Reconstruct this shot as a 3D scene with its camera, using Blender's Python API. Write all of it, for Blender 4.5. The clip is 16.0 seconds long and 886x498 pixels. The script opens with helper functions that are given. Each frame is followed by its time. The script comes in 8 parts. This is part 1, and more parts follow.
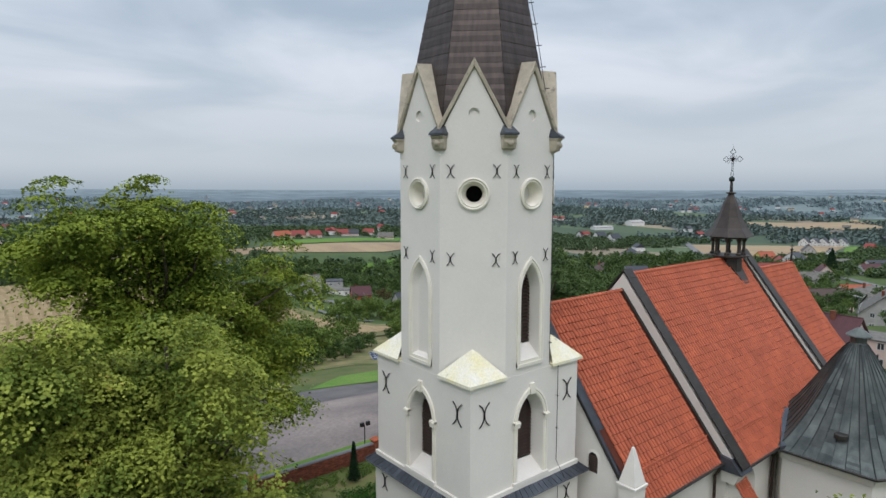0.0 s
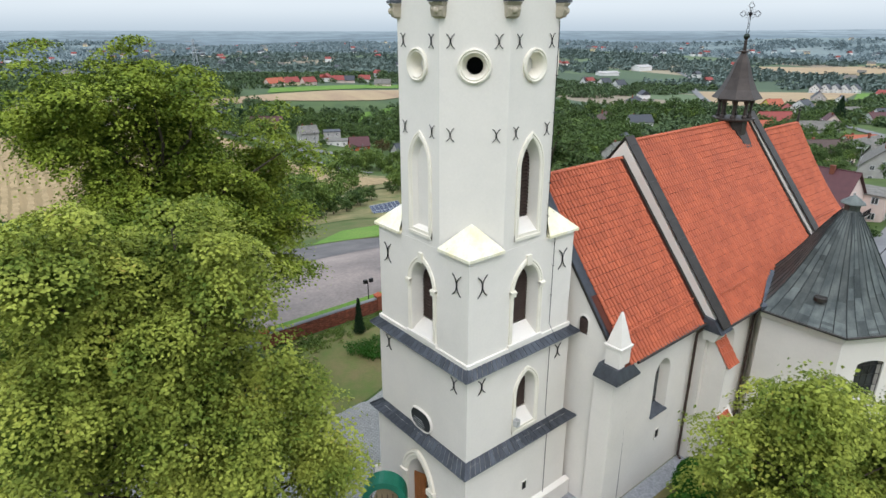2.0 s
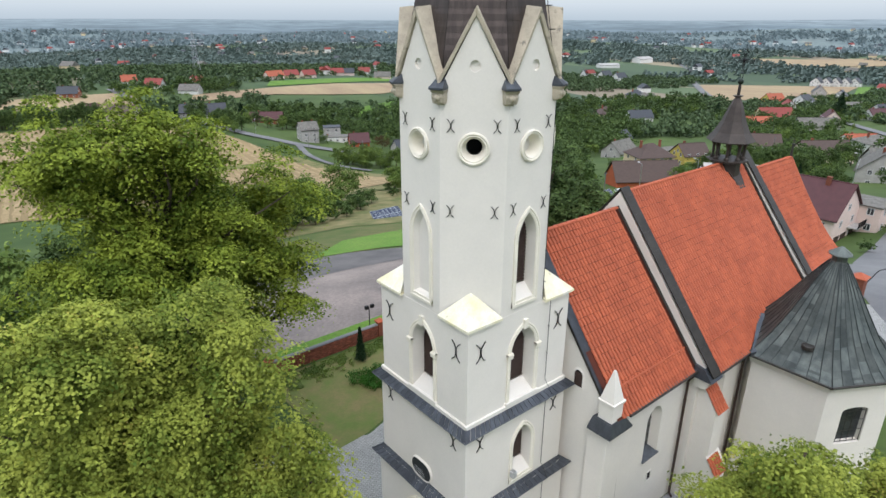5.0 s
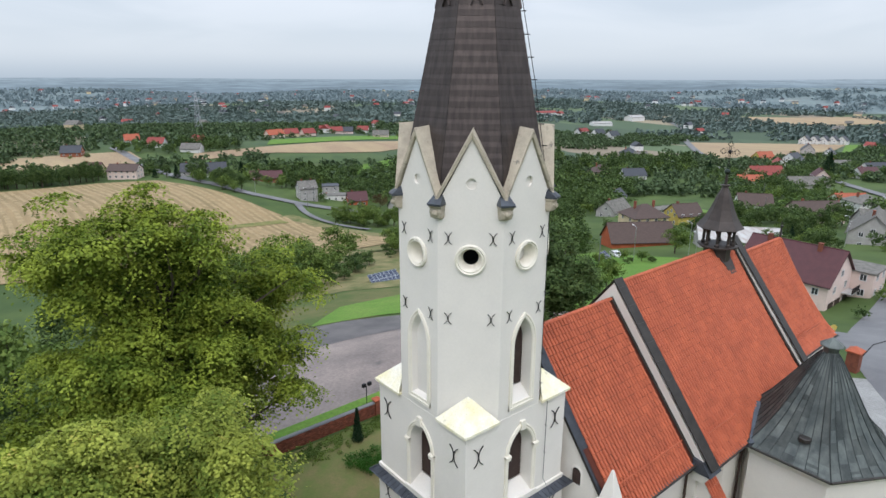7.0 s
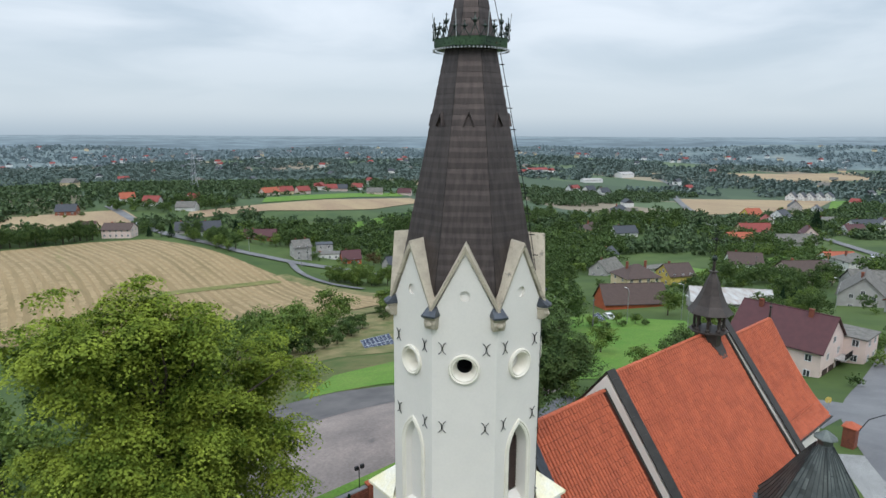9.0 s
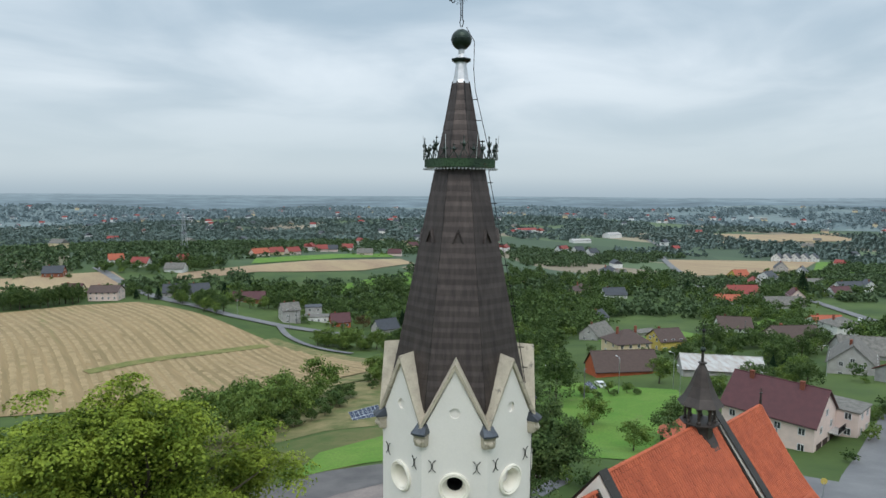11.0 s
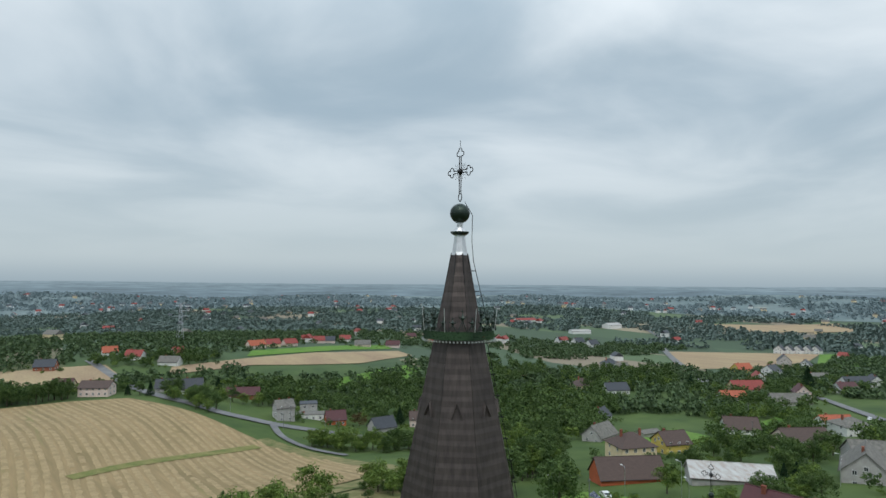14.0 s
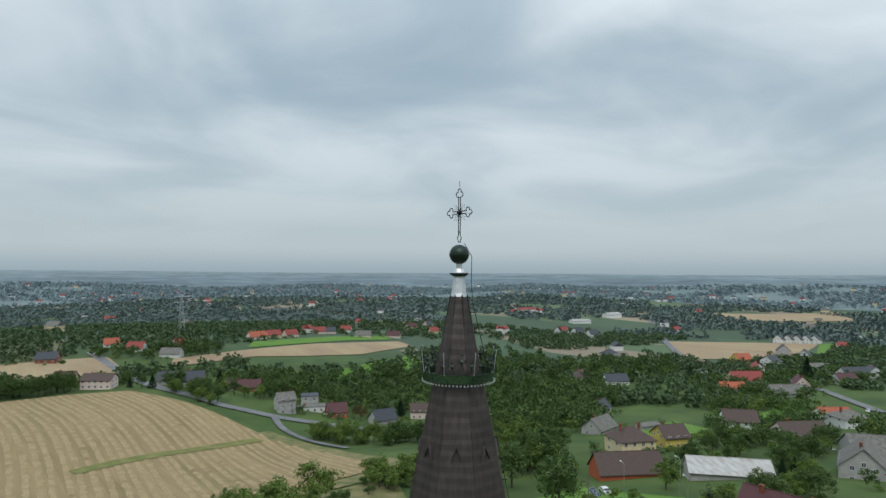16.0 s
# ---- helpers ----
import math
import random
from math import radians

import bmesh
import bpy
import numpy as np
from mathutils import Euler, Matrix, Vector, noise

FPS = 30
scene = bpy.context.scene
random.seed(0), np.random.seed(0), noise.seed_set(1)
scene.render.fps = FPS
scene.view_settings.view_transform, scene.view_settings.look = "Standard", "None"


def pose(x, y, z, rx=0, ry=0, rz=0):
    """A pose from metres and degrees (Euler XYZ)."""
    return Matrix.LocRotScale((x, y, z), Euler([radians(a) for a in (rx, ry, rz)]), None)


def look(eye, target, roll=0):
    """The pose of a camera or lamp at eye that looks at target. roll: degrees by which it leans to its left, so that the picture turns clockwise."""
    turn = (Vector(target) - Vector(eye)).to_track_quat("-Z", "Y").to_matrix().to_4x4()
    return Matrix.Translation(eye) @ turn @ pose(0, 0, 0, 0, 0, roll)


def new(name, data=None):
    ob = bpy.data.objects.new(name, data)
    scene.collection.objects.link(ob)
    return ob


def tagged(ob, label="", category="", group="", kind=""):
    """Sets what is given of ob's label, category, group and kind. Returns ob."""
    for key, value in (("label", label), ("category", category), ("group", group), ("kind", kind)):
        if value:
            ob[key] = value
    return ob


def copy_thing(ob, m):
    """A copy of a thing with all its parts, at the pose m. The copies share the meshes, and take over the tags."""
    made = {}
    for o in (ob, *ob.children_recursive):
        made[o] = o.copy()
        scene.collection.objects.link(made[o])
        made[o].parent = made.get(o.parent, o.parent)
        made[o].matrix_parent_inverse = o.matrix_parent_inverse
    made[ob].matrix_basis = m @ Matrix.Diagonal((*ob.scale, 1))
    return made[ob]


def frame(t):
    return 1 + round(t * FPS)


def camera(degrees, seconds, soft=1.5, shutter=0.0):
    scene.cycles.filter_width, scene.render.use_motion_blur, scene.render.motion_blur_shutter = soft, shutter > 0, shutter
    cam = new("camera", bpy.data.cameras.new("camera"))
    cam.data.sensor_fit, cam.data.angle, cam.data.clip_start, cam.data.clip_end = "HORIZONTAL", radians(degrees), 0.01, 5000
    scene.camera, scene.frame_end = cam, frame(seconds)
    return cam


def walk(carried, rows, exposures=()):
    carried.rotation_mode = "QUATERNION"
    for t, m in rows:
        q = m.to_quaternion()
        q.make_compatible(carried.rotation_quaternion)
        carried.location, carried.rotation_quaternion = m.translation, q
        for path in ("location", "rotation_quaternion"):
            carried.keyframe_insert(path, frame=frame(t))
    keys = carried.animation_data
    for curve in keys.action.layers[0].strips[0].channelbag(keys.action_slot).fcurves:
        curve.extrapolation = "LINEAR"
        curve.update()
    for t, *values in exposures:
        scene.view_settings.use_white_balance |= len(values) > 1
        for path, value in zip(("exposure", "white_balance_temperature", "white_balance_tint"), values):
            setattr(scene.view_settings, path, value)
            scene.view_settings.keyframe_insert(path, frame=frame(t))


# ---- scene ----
cam = camera(72.2, 16.0)
PATH = [
    (0, (-18.599, -20.465, 21.438), (-17.342, -18.925, 21.218), 0.1),
    (0.5, (-18.604, -20.463, 21.654), (-17.355, -18.936, 21.325), -0.0),
    (1, (-18.608, -20.454, 21.93), (-17.375, -18.948, 21.472), 0.0),
    (1.5, (-18.539, -20.37, 22.288), (-17.327, -18.891, 21.7), -0.0),
    (2, (-18.548, -20.368, 22.541), (-17.361, -18.918, 21.841), -0.0),
    (2.5, (-18.519, -20.331, 23.076), (-17.358, -18.914, 22.273), -0.1),
    (3, (-18.478, -20.269, 23.666), (-17.328, -18.865, 22.826), -0.1),
    (3.5, (-18.449, -20.224, 24.286), (-17.296, -18.817, 23.455), -0.1),
    (4, (-18.436, -20.203, 24.886), (-17.275, -18.786, 24.084), -0.0),
    (6.5, (-18.426, -20.125, 27.889), (-17.213, -18.656, 27.28), 0.2),
    (7, (-18.409, -20.096, 28.483), (-17.185, -18.618, 27.917), 0.2),
    (7.5, (-18.394, -20.081, 29.098), (-17.163, -18.595, 28.573), 0.2),
    (8, (-18.405, -20.079, 29.696), (-17.166, -18.585, 29.215), 0.2),
    (8.5, (-18.423, -20.076, 30.308), (-17.171, -18.58, 29.868), 0.2),
    (9, (-18.417, -20.062, 30.901), (-17.15, -18.565, 30.507), 0.2),
    (11.5, (-18.418, -20.043, 33.925), (-17.103, -18.544, 33.769), 0.4),
    (12, (-18.413, -20.016, 34.534), (-17.095, -18.515, 34.426), 0.4),
    (12.5, (-18.429, -20.022, 35.138), (-17.11, -18.519, 35.077), 0.4),
    (13, (-18.439, -20.018, 35.737), (-17.12, -18.515, 35.725), 0.4),
    (13.5, (-18.396, -19.97, 36.351), (-17.077, -18.466, 36.385), 0.5),
    (14, (-18.448, -20.037, 36.93), (-17.131, -18.534, 37.014), 0.5),
    (14.5, (-18.493, -20.121, 37.527), (-17.178, -18.619, 37.657), 0.5),
    (15, (-18.51, -20.147, 38.094), (-17.198, -18.648, 38.268), 0.5),
    (15.5, (-18.551, -20.183, 38.71), (-17.237, -18.682, 38.85), 0.5),
    (16, (-18.537, -20.173, 39.291), (-17.22, -18.669, 39.337), 0.4),
]
# the clip brightens while the camera looks down, and darkens as the sky fills the view
EXPOSURES = [(0, -0.1, 6450, 18), (1.5, 0.2, 6450, 17), (2.5, 0.5, 6500, 17), (3.5, 0.48, 6500, 17), (5, 0.34, 6500, 18), (7, 0.24, 6430, 19), (9, 0.12, 6350, 15), (11.5, 0.0, 6400, 12), (13, -0.06, 6430, 12), (15, -0.24, 6430, 10), (16, -0.23, 6430, 10)]
walk(cam, [(t, look(eye, target, roll)) for t, eye, target, roll in PATH], EXPOSURES)

# ---- light ----
world = bpy.data.worlds.new("world")
scene.world = world
world.use_nodes = True


def build_sky():
    nt = world.node_tree
    N, L = nt.nodes, nt.links
    bg = N["Background"]
    co = N.new("ShaderNodeTexCoord")
    sep = N.new("ShaderNodeSeparateXYZ")
    L.new(co.outputs["Generated"], sep.inputs[0])

    def m(op, a, b=None, clamp=False):
        n = N.new("ShaderNodeMath")
        n.operation, n.use_clamp = op, clamp
        for i, v in ((0, a), (1, b)):
            if v is None:
                continue
            if isinstance(v, (int, float)):
                n.inputs[i].default_value = v
            else:
                L.new(v, n.inputs[i])
        return n.outputs[0]

    def mix(fac, a, b):
        n = N.new("ShaderNodeMix")
        n.data_type = "RGBA"
        L.new(fac, n.inputs["Factor"])
        for i, v in ((6, a), (7, b)):
            if isinstance(v, tuple):
                n.inputs[i].default_value = (*v, 1)
            else:
                L.new(v, n.inputs[i])
        return n.outputs[2]

    z = sep.outputs["Z"]
    zz = m("ADD", m("MAXIMUM", z, 0.0), 0.16)
    flat = N.new("ShaderNodeCombineXYZ")
    L.new(m("DIVIDE", sep.outputs["X"], zz), flat.inputs[0])
    L.new(m("DIVIDE", sep.outputs["Y"], zz), flat.inputs[1])
    big = N.new("ShaderNodeTexNoise")
    big.inputs["Scale"].default_value, big.inputs["Detail"].default_value, big.inputs["Roughness"].default_value = 0.85, 7, 0.47
    big.inputs["Distortion"].default_value = 0.5
    L.new(flat.outputs[0], big.inputs["Vector"])
    ramp = N.new("ShaderNodeMapRange")
    ramp.interpolation_type = "SMOOTHSTEP"
    ramp.inputs[1].default_value, ramp.inputs[2].default_value = 0.31, 0.68
    L.new(big.outputs[0], ramp.inputs[0])
    cloud = mix(ramp.outputs[0], (0.44, 0.57, 0.66), (0.95, 1.04, 1.08))
    low = N.new("ShaderNodeMapRange")
    low.interpolation_type = "SMOOTHSTEP"
    low.inputs[1].default_value, low.inputs[2].default_value = -0.01, 0.30
    L.new(z, low.inputs[0])
    cloud = mix(low.outputs[0], (0.58, 0.68, 0.72), cloud)
    band = N.new("ShaderNodeMapRange")
    band.interpolation_type = "SMOOTHSTEP"
    band.inputs[1].default_value, band.inputs[2].default_value = -0.03, 0.03
    L.new(z, band.inputs[0])
    cloud = mix(band.outputs[0], (0.36, 0.47, 0.54), cloud)
    sky = N.new("ShaderNodeTexSky")
    sky.sky_type, sky.sun_disc = "NISHITA", False
    sky.sun_elevation, sky.sun_rotation = radians(SUN_UP), radians(SUN_ROT)
    thin = N.new("ShaderNodeVectorMath")
    thin.operation = "SCALE"
    thin.inputs[3].default_value = 0.08
    L.new(sky.outputs[0], thin.inputs[0])
    veil = N.new("ShaderNodeValue")
    veil.outputs[0].default_value = 0.1
    col = mix(veil.outputs[0], cloud, thin.outputs[0])
    # an overcast sky is brighter overhead than near the horizon
    up = N.new("ShaderNodeMapRange")
    up.interpolation_type = "SMOOTHSTEP"
    up.inputs[1].default_value, up.inputs[2].default_value, up.inputs[3].default_value, up.inputs[4].default_value = 0.3, 1.0, 1.0, ZENITH
    L.new(z, up.inputs[0])
    out = N.new("ShaderNodeVectorMath")
    out.operation = "SCALE"
    L.new(col, out.inputs[0])
    L.new(up.outputs[0], out.inputs[3])
    L.new(out.outputs[0], bg.inputs[0])
    bg.inputs[1].default_value = SKY_POWER


SUN_UP, SUN_ROT, ZENITH, SKY_POWER = 52, 222, 2.3, 1.0
build_sky()
sun = bpy.data.lights.new("sun", "SUN")
sun.energy, sun.angle, sun.color = 0.95, radians(30), (1.0, 0.95, 0.87)
sun_lamp = new("sun", sun)
sun_lamp.matrix_basis = look((-40, -45, 75), (0, 0, 0))

# ---- materials ----


def mat(name, a, b=None, rough=0.8, scale=3.0, bump=0.0, metal=0.0, fine=40.0, vary=0.0, stretch=(1, 1, 1), spots=None, spec=0.3, speck=0.12):
    """A surface of colours a to b in soft patches, finer grain, and a spread from piece to piece."""
    b = b or tuple(v * 0.82 for v in a)
    ma = bpy.data.materials.new(name)
    ma.use_nodes = True
    N, L = ma.node_tree.nodes, ma.node_tree.links
    p = N["Principled BSDF"]
    p.inputs["Roughness"].default_value, p.inputs["Metallic"].default_value = rough, metal
    p.inputs["Specular IOR Level"].default_value = spec
    co = N.new("ShaderNodeTexCoord")
    mp = N.new("ShaderNodeMapping")
    mp.inputs["Scale"].default_value = stretch
    L.new(N.new("ShaderNodeNewGeometry").outputs["Position"], mp.inputs[0])

    def noise_at(s, detail=5.0, rough_=0.6):
        n = N.new("ShaderNodeTexNoise")
        n.inputs["Scale"].default_value, n.inputs["Detail"].default_value, n.inputs["Roughness"].default_value = s, detail, rough_
        L.new(mp.outputs[0], n.inputs["Vector"])
        return n.outputs[0]

    def span(v, lo, hi, to0=0.0, to1=1.0):
        n = N.new("ShaderNodeMapRange")
        for i, x in enumerate((lo, hi, to0, to1)):
            n.inputs[i + 1].default_value = x
        L.new(v, n.inputs[0])
        return n.outputs[0]

    def mix(fac, c, d):
        n = N.new("ShaderNodeMix")
        n.data_type = "RGBA"
        L.new(fac, n.inputs["Factor"])
        for i, v in ((6, c), (7, d)):
            if isinstance(v, tuple):
                n.inputs[i].default_value = (*v, 1)
            else:
                L.new(v, n.inputs[i])
        return n.outputs[2]

    def gain(c, v):
        n = N.new("ShaderNodeVectorMath")
        n.operation = "SCALE"
        L.new(c, n.inputs[0])
        L.new(v, n.inputs[3])
        return n.outputs[0]

    col = mix(span(noise_at(scale), 0.35, 0.65), a, b)
    grain = noise_at(fine, 3.0)
    col = gain(col, span(grain, 0.25, 0.75, 1 - speck, 1 + speck))
    if spots:
        tone, size, amount = spots
        col = mix(span(noise_at(size, 4.0, 0.7), 0.72 - amount, 0.80 - amount * 0.6), col, tone)
    if vary:
        isl = N.new("ShaderNodeNewGeometry").outputs["Random Per Island"]
        obj = N.new("ShaderNodeObjectInfo").outputs["Random"]
        add = N.new("ShaderNodeMath")
        add.operation = "ADD"
        L.new(isl, add.inputs[0])
        L.new(obj, add.inputs[1])
        fr = N.new("ShaderNodeMath")
        fr.operation = "FRACT"
        L.new(add.outputs[0], fr.inputs[0])
        col = gain(col, span(fr.outputs[0], 0, 1, 1 - vary, 1 + vary))
    L.new(col, p.inputs["Base Color"])
    L.new(span(grain, 0.2, 0.8, max(rough - 0.1, 0.02), min(rough + 0.1, 1)), p.inputs["Roughness"])
    if bump:
        bn = N.new("ShaderNodeBump")
        bn.inputs["Strength"].default_value, bn.inputs["Distance"].default_value = min(bump, 1.0), 0.02
        L.new(grain, bn.inputs["Height"])
        L.new(bn.outputs[0], p.inputs["Normal"])
    return ma


def leaf_mat(name, a, b, glow=0.25, dry=None):
    """Leaves from tone a to tone b, leaf by leaf, that let some light through."""
    ma = bpy.data.materials.new(name)
    ma.use_nodes = True
    N, L = ma.node_tree.nodes, ma.node_tree.links
    N.remove(N["Principled BSDF"])
    r = N.new("ShaderNodeNewGeometry").outputs["Random Per Island"]
    co = N.new("ShaderNodeTexCoord")
    n = N.new("ShaderNodeTexNoise")
    n.inputs["Scale"].default_value, n.inputs["Detail"].default_value = 0.55, 3
    L.new(N.new("ShaderNodeNewGeometry").outputs["Position"], n.inputs["Vector"])
    add = N.new("ShaderNodeMath")
    add.operation = "MULTIPLY_ADD"
    add.inputs[1].default_value, add.inputs[2].default_value = 0.34, 0.0
    L.new(r, add.inputs[0])
    s = N.new("ShaderNodeMapRange")
    for i, v in enumerate((0.36, 0.66, 0.0, 0.66)):
        s.inputs[i + 1].default_value = v
    L.new(n.outputs[0], s.inputs[0])
    L.new(s.outputs[0], add.inputs[2])
    cr = N.new("ShaderNodeValToRGB")
    cr.color_ramp.elements[0].color, cr.color_ramp.elements[1].color = (*a, 1), (*b, 1)
    if dry:
        e = cr.color_ramp.elements.new(0.93)
        e.color = (*b, 1)
        cr.color_ramp.elements[2].color = (*dry, 1)
    L.new(add.outputs[0], cr.inputs[0])
    d, t, mx = N.new("ShaderNodeBsdfPrincipled"), N.new("ShaderNodeBsdfTranslucent"), N.new("ShaderNodeMixShader")
    d.inputs["Roughness"].default_value, d.inputs["Specular IOR Level"].default_value = 0.6, 0.1
    L.new(cr.outputs[0], d.inputs["Base Color"])
    L.new(cr.outputs[0], t.inputs["Color"])
    mx.inputs[0].default_value = glow
    L.new(d.outputs[0], mx.inputs[1])
    L.new(t.outputs[0], mx.inputs[2])
    L.new(mx.outputs[0], N["Material Output"].inputs["Surface"])
    return ma


PLASTER = mat("lime_plaster", (0.735, 0.70, 0.64), (0.69, 0.66, 0.605), 0.9, 0.45, 0.08, fine=9, spots=((0.66, 0.64, 0.59), 0.8, 0.03), speck=0.025)
MOULD = mat("moulding_plaster", (0.78, 0.74, 0.64), (0.73, 0.69, 0.59), 0.85, 1.2, 0.05, fine=20, speck=0.04)
CAPSTONE = mat("painted_cap", (0.80, 0.78, 0.70), (0.76, 0.70, 0.44), 0.75, 0.9, 0.15, fine=12, spots=((0.50, 0.47, 0.32), 2.2, 0.08))
SANDSTONE = mat("sandstone", (0.50, 0.44, 0.34), (0.36, 0.32, 0.25), 0.9, 1.4, 0.5, fine=18, spots=((0.16, 0.15, 0.13), 2.5, 0.12))
SLATE = mat("zinc_sheet", (0.085, 0.095, 0.11), (0.055, 0.06, 0.07), 0.42, 2.0, 0.15, 0.5, 25, 0.25, (1, 1, 0.3))
SPIRE = mat("weathered_copper", (0.082, 0.066, 0.06), (0.05, 0.041, 0.038), 0.45, 1.6, 0.12, 0.55, 22, 0.08, (3, 3, 0.2))
SPIREB = mat("copper_underlay", (0.03, 0.027, 0.027), None, 0.6, 2, 0, 0.4)
IRON = mat("black_iron", (0.022, 0.022, 0.024), None, 0.55, 5, 0, 0.5)
LOUVRE = mat("brown_louvre", (0.055, 0.035, 0.028), None, 0.7, 3)
# near-black colour stands for the shade inside openings; nothing is built behind
DARK = mat("unlit_inside_black", (0.012, 0.012, 0.012), None, 0.9, 3)
TILE = mat("clay_tile", (0.47, 0.115, 0.052), (0.37, 0.088, 0.042), 0.6, 0.8, 0.2, 0, 30, 0.09, spots=((0.30, 0.10, 0.06), 1.6, 0.01))
# clay darkened well below the tiles, to paint shade between ribs and courses
TILEB = mat("tile_gap_shade", (0.10, 0.026, 0.015), None, 0.9, 2)
UMBER = mat("brown_sheet", (0.062, 0.05, 0.044), (0.042, 0.034, 0.03), 0.5, 1.5, 0.15, 0.2, 20)
PLAQUE = mat("dark_plaque", (0.03, 0.035, 0.037), None, 0.5, 3)
LEAD = mat("dark_flashing", (0.055, 0.05, 0.045), (0.036, 0.033, 0.03), 0.45, 1.5, 0.1, 0.4, 20)
PATINA = mat("patinated_sheet", (0.115, 0.13, 0.12), (0.055, 0.066, 0.064), 0.45, 1.3, 0.1, 0.4, 18, 0.30, (1, 1, 0.45), spots=((0.16, 0.18, 0.16), 2.4, 0.06))
PATINAB = mat("sheet_seam", (0.05, 0.06, 0.06), None, 0.5, 2, 0, 0.4)
BALL = mat("green_copper", (0.035, 0.05, 0.04), (0.02, 0.03, 0.025), 0.35, 2, 0.1, 0.6)
CROWN = mat("crown_band", (0.05, 0.09, 0.045), (0.028, 0.05, 0.03), 0.3, 1.2, 0.1, 0.5, 12, spots=((0.25, 0.07, 0.03), 0.8, 0.06))
SILVER = mat("bare_zinc", (0.62, 0.63, 0.64), (0.50, 0.51, 0.52), 0.35, 3, 0.1, 0.6)
GLASS = mat("window_glass", (0.03, 0.035, 0.04), (0.05, 0.055, 0.06), 0.12, 1.5, 0, 0, 6, spec=0.6)
WOOD = mat("varnished_door", (0.32, 0.13, 0.045), (0.24, 0.09, 0.03), 0.45, 2, 0.1, 0, 30, 0, (4, 4, 0.5))
GREENPAINT = mat("green_paint", (0.012, 0.16, 0.10), (0.01, 0.13, 0.08), 0.4, 2)
BRICK = mat("red_brick", (0.26, 0.085, 0.05), (0.17, 0.06, 0.04), 0.9, 3, 0.4, 0, 30, 0.3)
MORTAR = mat("mortar", (0.22, 0.18, 0.15), None, 0.95, 4)
BARK = mat("bark", (0.085, 0.068, 0.05), (0.05, 0.04, 0.03), 0.95, 3, 0.6, 0, 18, 0, (1, 1, 0.3))
LEAF_LIME = leaf_mat("lime_leaves", (0.062, 0.11, 0.015), (0.38, 0.42, 0.075), 0.16, (0.50, 0.40, 0.10))
LEAF_DARK = leaf_mat("tall_tree_leaves", (0.045, 0.09, 0.011), (0.31, 0.38, 0.05), 0.16)
LEAF_BUSH = leaf_mat("topiary_leaves", (0.02, 0.075, 0.01), (0.05, 0.15, 0.02), 0.15)
LEAF_MIX = leaf_mat("village_leaves", (0.024, 0.052, 0.016), (0.12, 0.18, 0.055), 0.12)
LEAF_LIGHT = leaf_mat("light_leaves", (0.045, 0.09, 0.02), (0.19, 0.26, 0.06), 0.12)
LEAF_FIR = leaf_mat("needles", (0.008, 0.024, 0.010), (0.022, 0.05, 0.02), 0.1)
LEAF_RUST = leaf_mat("copper_leaves", (0.06, 0.045, 0.02), (0.12, 0.085, 0.04), 0.2)
# leaf tones go paler and bluer tier by tier: haze painted into the colour
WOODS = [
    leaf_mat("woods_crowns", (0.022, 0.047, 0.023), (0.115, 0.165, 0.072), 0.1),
    leaf_mat("woods_haze_blue", (0.06, 0.095, 0.09), (0.165, 0.21, 0.185), 0.08),
    leaf_mat("woods_far_haze_blue", (0.12, 0.17, 0.185), (0.195, 0.245, 0.255), 0.08),
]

# ---- building blocks ----
G0 = -2.1  # ground level at the church


